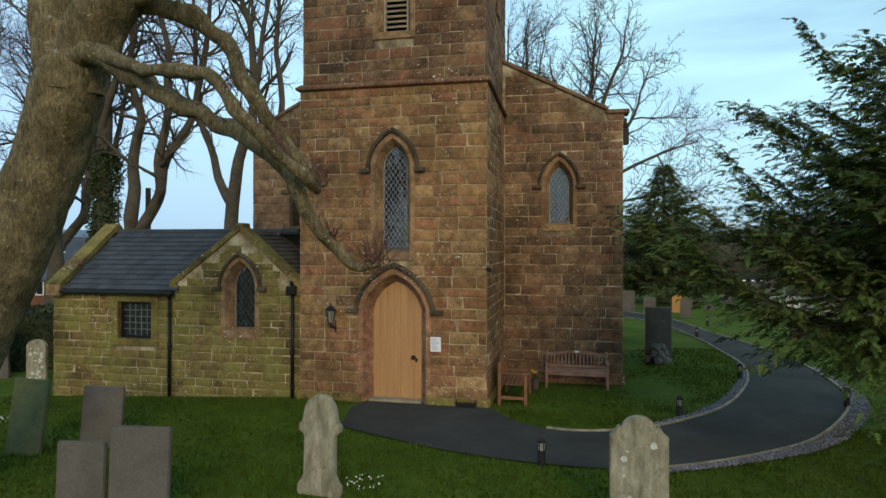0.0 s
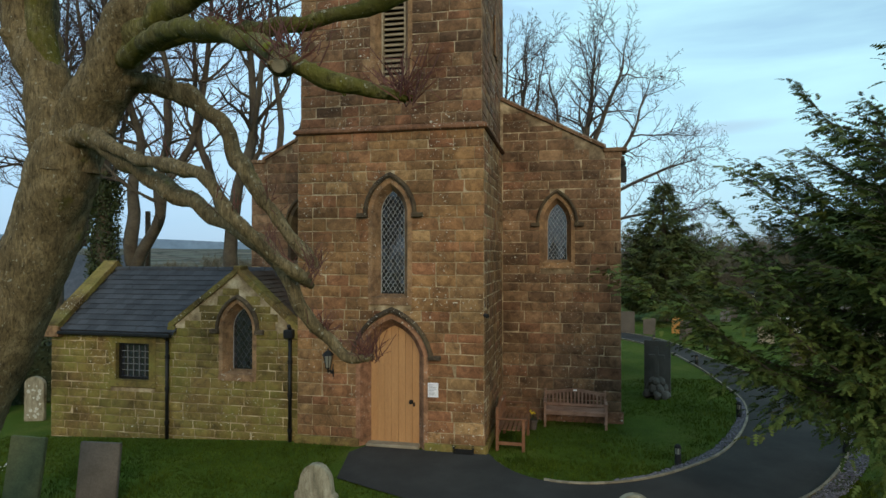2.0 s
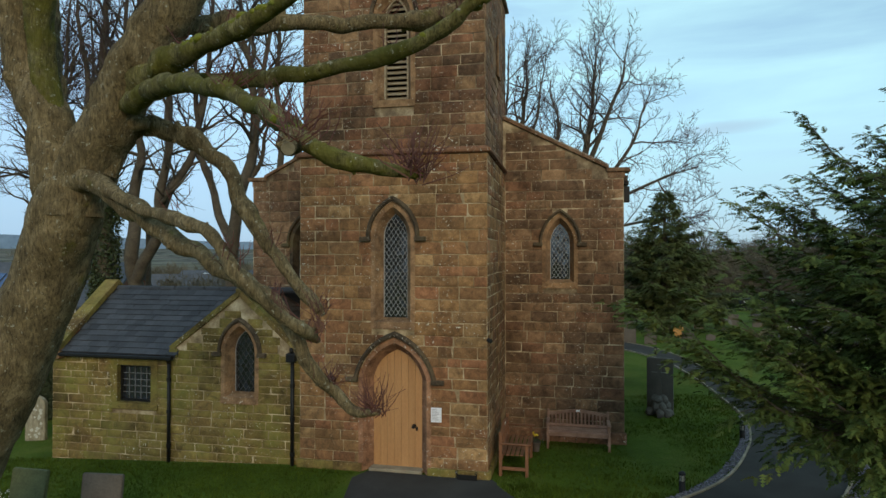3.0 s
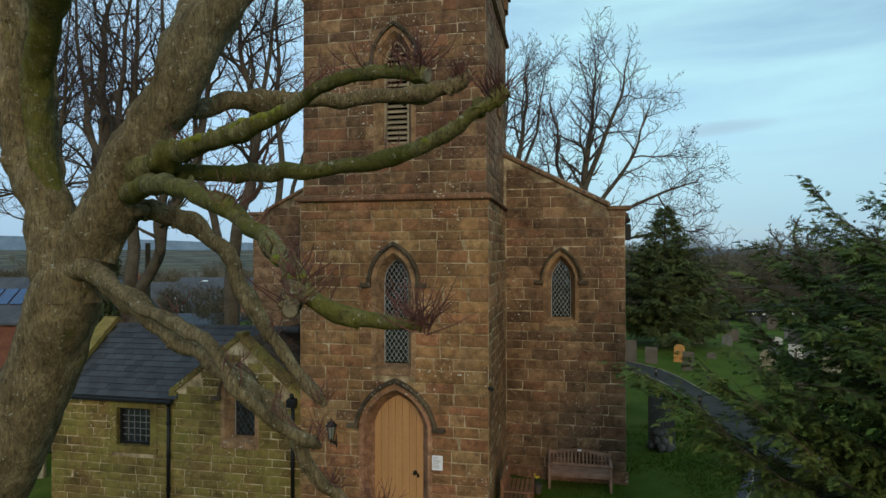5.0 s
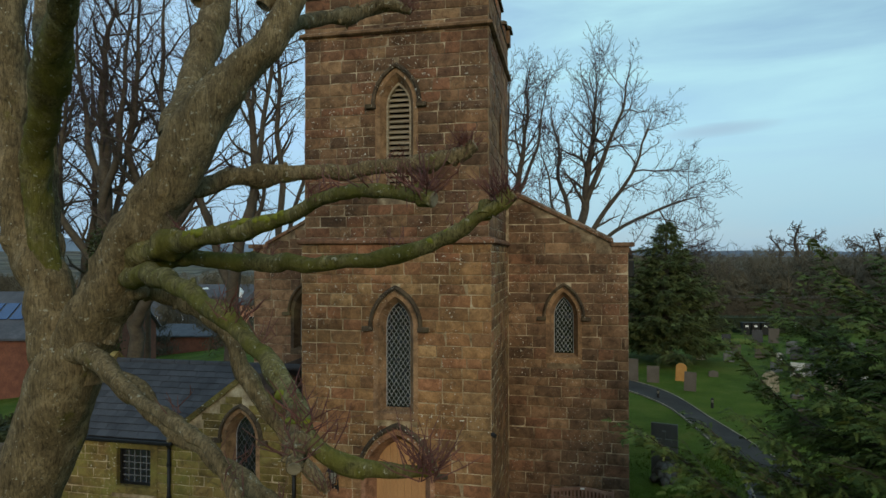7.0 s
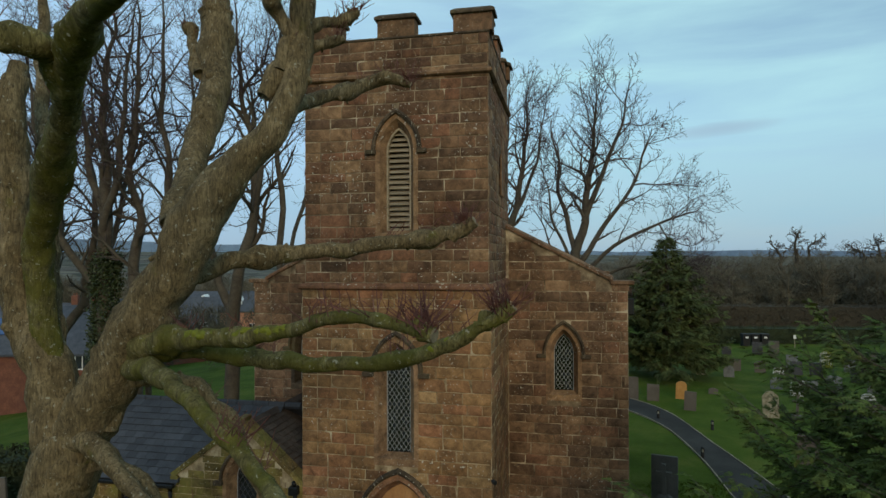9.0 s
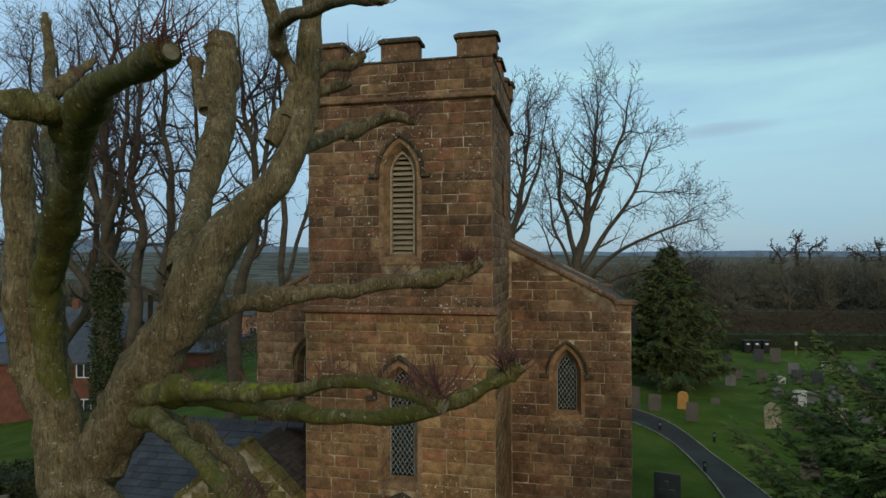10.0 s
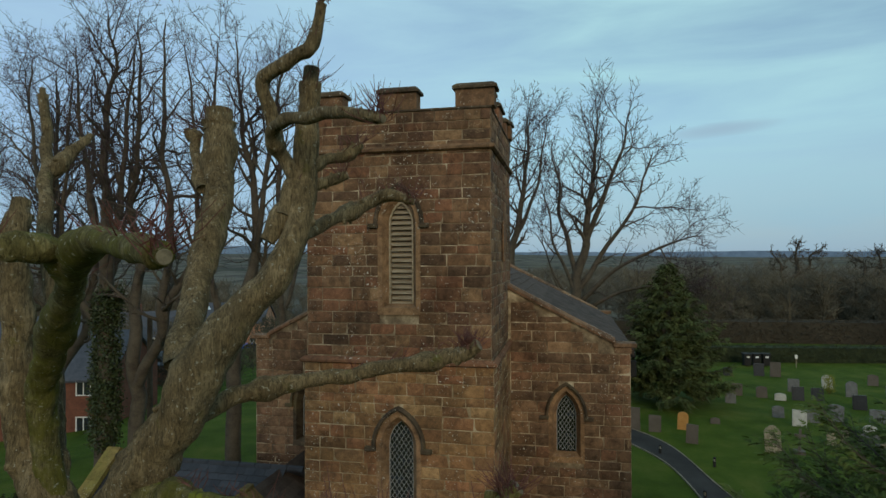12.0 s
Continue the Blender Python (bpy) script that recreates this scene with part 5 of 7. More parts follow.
def build_big_tree():
    tree = thing("pollarded_tree", "huge leafless pollarded sycamore with mossy limbs and red shoots", "tree")
    rnd = random.Random(21)
    vs, fs = [], []
    trunk = [(-4.55, -6.35, -0.25, 0.85), (-4.33, -6.38, 0.15, 0.66), (-4.02, -6.4, 0.8, 0.55), (-3.62, -6.4, 1.52, 0.5), (-3.13, -6.4, 2.39, 0.455), (-2.58, -6.4, 3.31, 0.425), (-2.24, -6.4, 4.0, 0.405), (-1.93, -6.4, 4.67, 0.39), (-1.66, -6.5, 5.25, 0.38), (-1.55, -6.5, 5.6, 0.3)]
    tube(vs, fs, smooth_limb(trunk, 12), 56, 0.09, 2.0, freq=3.2)
    grid_mesh("trunk", vs, fs, "bark", tree, "thick leaning trunk of ridged bark", True)
    sv, sf = [], []
    for name, pts in BIG_TREE.items():
        vs, fs = [], []
        mossy = name in ("moss arm", "long arm", "knot arm", "near knob", "near fork")
        line = smooth_limb(pts, 11)
        # swell at the pollarded end and small knuckles on the way
        knots = [(rnd.uniform(0.15, 0.95), rnd.uniform(0.12, 0.38)) for _ in range(5)]
        m = len(line) - 1
        thin = 1.0 if name in ("left", "right", "back stump", "near knob", "near fork") else 0.86
        bend = 0.2 if thin == 1.0 else 0.55
        line = [(x + bend * r * noise.noise((x * 3.1, z * 3.1, 4)), y, z + bend * r * noise.noise((x * 3.3, z * 3.0, 9)),
                 r * thin * (1 + 0.16 * noise.noise((x * 2.3, y * 2.3, z * 2.3 + 7)) + (0 if name in ("left", "right", "back stump", "left thin", "horn") else sum(b * math.exp(-((i / m - f) * m / 3.0) ** 2) for f, b in knots)))) for i, (x, y, z, r) in enumerate(line)]
        if name not in ("left", "right", "arched"):
            line[-1] = (*line[-1][:3], line[-1][3] * 1.15)
        tube(vs, fs, line, 28, 0.25 if mossy else 0.2, len(name), freq=6.5 if mossy else 5.5)
        # knuckles and snags along the limb
        for _ in range(16 if thin < 1 else 5):
            qx, qy, qz, qr = line[rnd.randrange(m // 5, m)]
            o = Vector((rnd.gauss(0, 0.5), rnd.gauss(0, 0.8), rnd.gauss(0.3, 0.8))).normalized()
            k, w = Vector((qx, qy, qz)) + o * qr * 0.6, qr * rnd.uniform(0.16, 0.4)
            tube(vs, fs, [(*k, w * 1.5), (*(k + o * qr * 0.4), w), (*(k + o * qr * rnd.uniform(0.5, 0.9)), w * 0.55)], 8, 0.15, 2.0, freq=9)
        limb = grid_mesh("limb", vs, fs, "bark_moss" if mossy else "bark", tree, "mossy sawn-off limb" if mossy else "", True)
        # sawn stubs near the end
        x, y, z, r = line[-1]
        d = (Vector(line[-1][:3]) - Vector(line[-3][:3])).normalized()
        stubs = {"moss arm": 2, "long arm": 3, "low": 3, "back stump": 4, "near knob": 2, "near fork": 3, "knot arm": 2}.get(name, 1)
        for s in range(stubs):
            o = (d + Vector((rnd.gauss(0, 0.5), rnd.gauss(0, 0.5), rnd.uniform(-0.1, 0.9))) * (0.0 if s == 0 else 0.9)).normalized()
            p0 = Vector((x, y, z)) - d * r * (0.5 + 1.2 * s)
            L, rr = r * rnd.uniform(1.2, 2.0), r * rnd.uniform(0.5, 0.78) * (1.45 if name in ("moss arm", "long arm", "low") else 1.0)
            vs, fs = [], []
            tube(vs, fs, [(*p0, rr * 1.1), (*(p0 + o * L * 0.6), rr), (*(p0 + o * L), rr * 0.97)], 12, 0.06, s + 3.0, freq=8)
            grid_mesh("sawn_stub", vs, fs, "bark_moss" if mossy else "bark", limb, smooth=False)
            vs, fs = [], []
            e = p0 + o * L
            tube(vs, fs, [(*e, rr * 0.86), (*(e + o * 0.012), rr * 0.8)], 12, 0.04, s, freq=8)
            grid_mesh("cut_face", vs, fs, "cut", limb, "pale sawn wood")
        if name not in ("left", "left thin", "left fork"):
            shoots(sv, sf, (x, y, z), {"moss arm": 46, "long arm": 44, "low": 40, "horn": 14, "drooping": 44, "near knob": 30, "near fork": 60, "back stump": 40, "knot arm": 40, "finger": 30, "hook": 30, "side finger": 22}.get(name, 18), 0.38, rnd)
        n = len(line)
        for _ in range({"moss arm": 11, "long arm": 9, "knot arm": 10, "drooping": 7, "upper droop": 6, "low": 9, "finger": 4, "arched": 3, "near knob": 6}.get(name, 1)):
            q = line[rnd.randrange(n // 3, n)]
            shoots(sv, sf, (q[0], q[1], q[2] + q[3] * 0.8), rnd.randrange(3, 9), 0.28, rnd)
    tagged(grid_mesh("winter_growth", sv, sf, "twig_red", tree, "fine red-brown winter shoots"), kind="stuff")
    # cushions of moss on the upper sides
    for name, lo, hi, k in (("moss arm", 0.2, 0.6, 30), ("long arm", 0.2, 0.75, 8), ("knot arm", 0.6, 0.75, 2)):
        line = smooth_limb(BIG_TREE[name], 8)
        for _ in range(k):
            x, y, z, r = line[int(rnd.uniform(lo, hi) * len(line))]
            bm = bmesh.new()
            bmesh.ops.create_icosphere(bm, subdivisions=3, radius=1, matrix=Matrix.LocRotScale((x + rnd.gauss(0, 0.02), y - rnd.uniform(0.0, 0.55) * r, z + r * rnd.uniform(0.15, 0.45)), None, (rnd.uniform(0.05, 0.11), r * 0.6, r * 0.46)))
            for v in bm.verts:
                v.co += Vector((0, 0, 0.022 * noise.noise(v.co * 22))) + Vector((noise.noise(v.co * 15) * 0.02, 0, 0))
            part("moss_cushion", bm, "moss", tree, "bright green moss", True)
    return tree


build_big_tree()


def bare_tree_meshes(seed, leaders, fine=0.010, side=5.0, up=0.06, wob=0.2, gap=0.72, depth=3, clear=6.5):
    """A leafless tree grown out of its leading limbs, lines of (x, y, z, radius): side limbs, branches and twigs spring all along them, curving upwards."""
    rnd = random.Random(seed)
    wood, woodf, tw, twf = [], [], [], []

    def sprout(line, length, r_of, level, bare):
        """Branches along a line of points, alternating round it."""
        total = sum(math.dist(a, b) for a, b in zip(line, line[1:]))
        count = max(2, int(total / (gap * (1.0, 0.46, 0.28, 0.2)[level])))
        turn = rnd.uniform(0, 6.28)
        for j in range(count):
            f = bare + (1 - bare) * ((j + rnd.random()) / count) ** (0.62 if level == 0 else 1.0)
            s = f * (len(line) - 1)
            i = min(int(s), len(line) - 2)
            p, q = Vector(line[i]), Vector(line[i + 1])
            d = (q - p).normalized()
            turn += 2.4 + rnd.gauss(0, 0.5)
            o = Matrix.Rotation(turn, 3, d) @ d.orthogonal().normalized()
            ang = rnd.uniform(0.5, 1.05)
            nd = (d * math.cos(ang) + o * math.sin(ang)).normalized()
            ln = length * rnd.uniform(0.4, 1.15) * (1.15 - 0.6 * f if level else (0.45 + 0.65 * f) * min(1.0, 2.4 * (1 - f) + 0.42))
            grow(p.lerp(q, s - i), nd, ln, max(r_of(f) * rnd.uniform(0.36, 0.62), fine), level + 1)

    def grow(p, d, length, r, level):
        k = 7 if level == 1 else 4 if level == 2 else 2
        q, line, radii = Vector(p), [tuple(p)], [r]
        for i in range(k):
            d = (d + Vector((rnd.gauss(0, wob), rnd.gauss(0, wob), rnd.gauss(0, wob) + up))).normalized()
            q = q + d * length / k
            line.append(tuple(q))
            radii.append(max(r * (1 - 0.8 * (i + 1) / k), fine * 0.55))
        pts = [(*a, b) for a, b in zip(line, radii)]
        if r > 0.022:
            tube(wood, woodf, pts, 5, cap=False)
        else:
            tube(tw, twf, pts, 3, cap=False)
        if level < depth and length > 0.3:
            sprout(line, length * (0.5 if level == 1 else 0.6), lambda f: r * (1 - 0.75 * f), level, 0.15)

    sway = 0.35
    for n, pts in enumerate(leaders):
        line = smooth_limb(pts, 5)
        line = [(x + sway * noise.noise((z * 0.45, n, seed)), y + sway * noise.noise((z * 0.45, n + 9, seed)), z, r) for x, y, z, r in line]
        tube(wood, woodf, line, 10 if line[0][3] > 0.2 else 7, 0.08, seed + n, cap=False)
        height = pts[-1][2] - pts[0][2]
        low = max(0.1, (clear - pts[0][2]) / max(height, 1))
        sprout([q[:3] for q in line], side, lambda f: line[int(f * (len(line) - 1))][3], 0, min(low, 0.55))
    out = []
    for nm, v, f in (("trunk", wood, woodf), ("crown", tw, twf)):
        me = bpy.data.meshes.new(nm)
        me.from_pydata(v, [], f)
        me.update()
        out.append(me)
    return out


def bare_tree(x, y, seed, leaders, label, group, **kw):
    t = thing("bare_tree", label, "tree", group, at=pose(x, y, ground_z(x, y)))
    a, b = bare_tree_meshes(seed, leaders, **kw)
    part("trunk", a, "bark_far", t, smooth=True)
    tagged(part("crown", b, "twigs", t, "fine bare twigs"), kind="stuff")
    return t


LT = "bare lime trees behind the vestry"
lime = "tall leafless lime tree with upswept bare branches"
t_a = bare_tree(-16.55, 11.0, 31, [
    [(0, 0, -0.5, 0.44), (0.1, 0, 7.3, 0.34), (0.1, 0, 10.6, 0.27), (-0.1, 0.2, 14.5, 0.17), (0.1, 0.2, 18, 0.09), (0.3, 0, 21, 0.03)],
    [(0.05, 0, 6.6, 0.2), (-1.3, -0.6, 8.6, 0.16), (-2.2, -0.8, 11.5, 0.12), (-2.9, -0.8, 15, 0.08), (-3.6, -0.6, 19, 0.025)],
    [(0.1, 0, 10.2, 0.2), (-1.1, 0.5, 12.6, 0.14), (-1.9, 0.7, 16, 0.09), (-2.2, 0.7, 20, 0.025)],
    [(0.1, 0, 9.2, 0.2), (1.0, -0.4, 11.8, 0.15), (1.4, -0.4, 15, 0.1), (1.9, -0.2, 19.5, 0.025)]],
    "tall leafless tree with ivy round its trunk", LT)
t_b = bare_tree(-14.95, 11.0, 32, [
    [(0, 0, -0.5, 0.36), (0, 0, 4.6, 0.31), (0.1, 0, 7.2, 0.25), (0.0, 0.2, 9.5, 0.2), (-0.2, 0.2, 12, 0.15), (0.2, 0, 16, 0.09), (0.1, 0, 20.6, 0.025)],
    [(0.1, 0, 4.2, 0.28), (0.9, -0.1, 5.6, 0.25), (1.6, -0.2, 6.8, 0.22), (1.75, -0.3, 8.5, 0.18), (2.0, -0.4, 11.4, 0.14), (1.9, -0.5, 15, 0.1), (1.8, -0.4, 20.3, 0.025)],
    [(1.6, -0.2, 6.7, 0.2), (2.5, 0.0, 9.1, 0.17), (3.1, 0.2, 11, 0.14), (3.6, 0.3, 14.2, 0.1), (3.9, 0.3, 19.4, 0.025)]],
    lime, LT)
t_c = bare_tree(-10.1, 11.0, 33, [
    [(0, 0, -0.5, 0.36), (0, 0, 4.6, 0.30), (0.3, 0, 7.1, 0.25), (0.9, 0.1, 9.5, 0.2), (1.0, 0.1, 12.5, 0.15), (0.5, 0, 15, 0.1), (0.1, 0, 19.2, 0.025)],
    [(0.1, 0, 5.6, 0.22), (-1.0, 0.3, 7.3, 0.17), (-1.8, 0.4, 10.2, 0.13), (-2.0, 0.3, 14, 0.08), (-2.2, 0, 19, 0.025)],
    [(0.8, 0.1, 9.0, 0.15), (1.6, -0.4, 11.6, 0.12), (2.0, -0.5, 14.5, 0.08), (2.6, -0.4, 18, 0.025)]],
    lime, LT)
t_d = bare_tree(-7.9, 11.2, 34, [
    [(0, 0, -0.5, 0.2), (0, 0, 8, 0.15), (-0.1, 0.1, 12, 0.11), (-0.2, 0, 15, 0.07), (0.1, 0, 18.4, 0.02)],
    [(0, 0, 7.4, 0.1), (0.9, 0.3, 10.2, 0.08), (1.4, 0.4, 13, 0.05), (2.2, 0.4, 16.6, 0.02)]],
    "slender leafless lime tree close to the tower", LT, side=3.0)
for x, y, rz, src in ((-20.4, 12.4, 150, t_c), (-22.8, 14.5, 40, t_b), (-25.5, 11.8, 130, t_c)):
    copy_thing(src, pose(x, y, ground_z(x, y), 0, 0, rz))
RT = "bare trees beyond the nave"
r_a = bare_tree(4.3, 31.0, 43, [
    [(0, 0, -0.5, 0.484), (0.3, 0, 6, 0.39), (0.9, 0, 10, 0.281), (1.3, 0, 13, 0.203), (1.7, 0, 16, 0.117), (1.9, 0, 19.7, 0.03)],
    [(0.4, 0, 7.5, 0.203), (-0.4, 0.4, 11, 0.156), (-0.9, 0.6, 14, 0.101), (-1.2, 0.5, 17.4, 0.03)],
    [(0.9, 0, 10.0, 0.218), (2.3, -0.4, 13.5, 0.156), (3.4, -0.5, 16.5, 0.094), (4.1, -0.4, 19.2, 0.03)],
    [(0.5, 0, 7.0, 0.218), (2.6, 0.8, 10, 0.156), (4.6, 1.0, 13, 0.101), (5.6, 0.9, 16.6, 0.03)],
    [(0.3, 0, 5.6, 0.195), (3.0, -0.8, 8.3, 0.133), (6.0, -1.0, 9.8, 0.086), (8.4, -0.8, 10.6, 0.03)],
    [(0.3, 0, 5.0, 0.172), (3.2, 0.5, 6.6, 0.117), (6.0, 0.7, 7.2, 0.07), (7.9, 0.6, 7.6, 0.03)],
    [(0.4, 0, 6.2, 0.14), (-0.9, -0.5, 9.6, 0.101), (-1.6, -0.7, 12, 0.062), (-1.9, -0.6, 14, 0.03)],
    [(0.2, 0, 5.2, 0.125), (-1.2, 0.5, 8.0, 0.078), (-2.0, 0.6, 9.8, 0.047), (-2.6, 0.6, 11, 0.03)]],
    "broad leafless tree with a domed crown", RT, fine=0.017, side=5.2, up=0.06, gap=0.8, clear=6.0)
r_b = bare_tree(-0.3, 31.0, 42, [
    [(0, 0, -0.5, 0.4), (0.2, 0, 8, 0.3), (0.9, 0, 11.5, 0.22), (1.4, 0, 15.5, 0.13), (1.8, 0, 20.4, 0.03)],
    [(0.4, 0, 9, 0.2), (-0.2, 0.4, 12, 0.15), (0.1, 0.5, 16, 0.09), (0.4, 0.4, 20, 0.03)],
    [(0.9, 0, 11.0, 0.16), (2.0, -0.4, 13.6, 0.11), (2.7, -0.5, 16.5, 0.06), (3.0, -0.4, 19, 0.03)]],
    "narrow leafless tree half hidden by the tower", RT, fine=0.017, side=4.2, gap=0.8)


def leaf_cloud(vs, fs, c, n, spread, size, rnd):
    for _ in range(n):
        p = Vector(c) + Vector((rnd.gauss(0, spread[0]), rnd.gauss(0, spread[1]), rnd.gauss(0, spread[2])))
        a = Vector((rnd.gauss(0, 1), rnd.gauss(0, 1), rnd.gauss(0, 1))).normalized() * size * rnd.uniform(0.6, 1.3)
        b = a.orthogonal().normalized() * size * 0.6
        k = len(vs)
        vs.extend([tuple(p - a * 0.5), tuple(p + b * 0.5), tuple(p + a * 0.5), tuple(p - b * 0.5)])
        fs.append((k, k + 1, k + 2, k + 3))


def build_ivy(tree, x, y):
    rnd = random.Random(9)
    vs, fs = [], []
    for i in range(420):
        z = rnd.uniform(1.5, 8.4)
        a = rnd.uniform(0, 6.28)
        r = 0.42 + 0.14 * rnd.random()
        leaf_cloud(vs, fs, (r * math.cos(a) + 0.02 * z, r * math.sin(a), z), 26, (0.12, 0.12, 0.22), 0.13, rnd)
    tagged(grid_mesh("ivy", vs, fs, "ivy", tree, "dark glossy ivy round the trunk"), kind="stuff")


build_ivy(t_a, -16.55, 11.0)


def conifer(x, y, height, radius, seed, limbs, leaf, material, label, face=None, per=22, droop=0.18, low=0.5, extra=()):
    """A yew-like evergreen: limbs in tiers, side sprays and flat needle tufts with gaps between."""
    t = thing("yew_tree", label, "tree", at=pose(x, y, ground_z(x, y)))
    rnd = random.Random(seed)
    wv, wf, lv, lf = [], [], [], []
    tube(wv, wf, [(0, 0, -0.3, radius * 0.09), (0.05, 0, height * 0.4, radius * 0.065), (0, 0.04, height * 0.97, 0.02)], 10, 0.05)

    def tuft(p, d, size):
        # a flat toothed feather: a rib with short needles in a row on either side
        side = d.cross(Vector((rnd.gauss(0, 0.5), rnd.gauss(0, 0.5), 1))).normalized()
        L = size * rnd.uniform(1.1, 2.1)
        bend = Vector((0, 0, -0.25 * L))
        rib = [p + d * L * u / 4 + bend * (u / 4) ** 2 for u in range(5)]
        k = len(lv)
        lv.extend(tuple(q) for q in rib)
        for u in range(4):
            w = L * (0.42 - 0.075 * u)
            for sgn in (-1, 1):
                tip = rib[u] + (d * 0.8 + side * sgn).normalized() * w + bend * 0.1
                lf.append((k + u, len(lv), k + u + 1))
                lv.append(tuple(tip))

    for i in range(limbs + len(extra)):
        f = (i + rnd.random()) / limbs if i < limbs else 0.0
        z = low + (height - low) * f ** 1.05
        a = i * 2.39996 + rnd.uniform(-0.3, 0.3)
        if face is not None and i % 5:
            a = face + ((a % 6.283) - 3.1416) * 0.56
        L = radius * (1 - max(0, (z - low) / (height - low)) ** 1.7) * rnd.uniform(0.66, 1.04) + 0.25
        if i >= limbs:
            a, z, L = extra[i - limbs]
        out = Vector((math.cos(a), math.sin(a), 0))
        p = Vector((0, 0, z))
        pts, n = [], 9
        rise = rnd.uniform(-0.10, 0.10)
        for k in range(n + 1):
            s = k / n
            q = p + out * L * s + Vector((0, 0, L * (rise * s - droop * math.sin(s * 3.0) + 0.14 * s ** 3)))
            q += Vector((noise.noise((i, s * 2, 1)), noise.noise((i, s * 2, 5)), noise.noise((i, s * 2, 9)))) * 0.12 * L * s
            pts.append((*q, 0.035 * (L / 4) * (1.05 - s) + 0.004))
        tube(wv, wf, pts, 4, cap=False)
        cnt = int(per * (0.4 + 0.6 * L / radius))
        for j in range(cnt):
            s = 0.22 + 0.78 * (j + rnd.random()) / cnt
            k = min(int(s * n), n - 1)
            q = Vector(pts[k][:3]).lerp(Vector(pts[k + 1][:3]), s * n - k)
            d = (Vector(pts[k + 1][:3]) - Vector(pts[k][:3])).normalized()
            side = d.cross(Vector((0, 0, 1))).normalized() * (1 if j % 2 else -1)
            sd = (d * rnd.uniform(0.5, 1.1) + side * rnd.uniform(0.5, 1.0) + Vector((0, 0, rnd.uniform(-0.3, 0.12)))).normalized()
            sl = L * (0.32 * (1 - s) + 0.13) * rnd.uniform(0.6, 1.2)
            steps = max(3, int(sl / (leaf * 0.5)))
            for u in range(steps):
                w = (u + 0.5) / steps
                r = q + sd * sl * w + Vector((0, 0, -0.12 * sl * w * w)) + Vector((rnd.gauss(0, leaf * 0.4), rnd.gauss(0, leaf * 0.4), rnd.gauss(-leaf * 0.1, leaf * 0.4)))
                lat = sd.cross(Vector((0, 0, 1))).normalized() * rnd.choice((-1, 1)) * rnd.uniform(0.1, 0.9)
                tuft(r, (sd + lat + Vector((0, 0, rnd.uniform(-0.6, 0.15)))).normalized(), leaf)
            if leaf < 0.2 and sl > 0.35:
                tube(wv, wf, [(*q, 0.007), (*(q + sd * sl * 0.8), 0.003)], 3, cap=False)
    grid_mesh("trunk", wv, wf, "bark_far", t)
    tagged(grid_mesh("crown", lv, lf, material, t, "dense dark green needles"), kind="stuff")
    return t


conifer(11.55, -2.8, 8.4, 4.7, 51, 90, 0.092, "yew", "large dark green yew with layered ragged boughs", face=math.pi * 1.0, per=62, low=4.0, droop=0.17,
        extra=((math.pi - 0.02, 3.2, 6.3), (math.pi + 0.05, 3.0, 5.5), (math.pi + 0.16, 2.7, 5.0), (math.pi - 0.18, 3.3, 4.4), (math.pi + 0.35, 3.5, 4.3), (math.pi + 0.1, 3.4, 4.9), (math.pi + 0.02, 3.5, 5.4), (math.pi + 0.13, 3.2, 4.6)))
conifer(10.2, 27.5, 8.7, 3.7, 52, 150, 0.16, "yew_far", "conical dark green yew beyond the nave", per=30, droop=0.05, low=0.9)


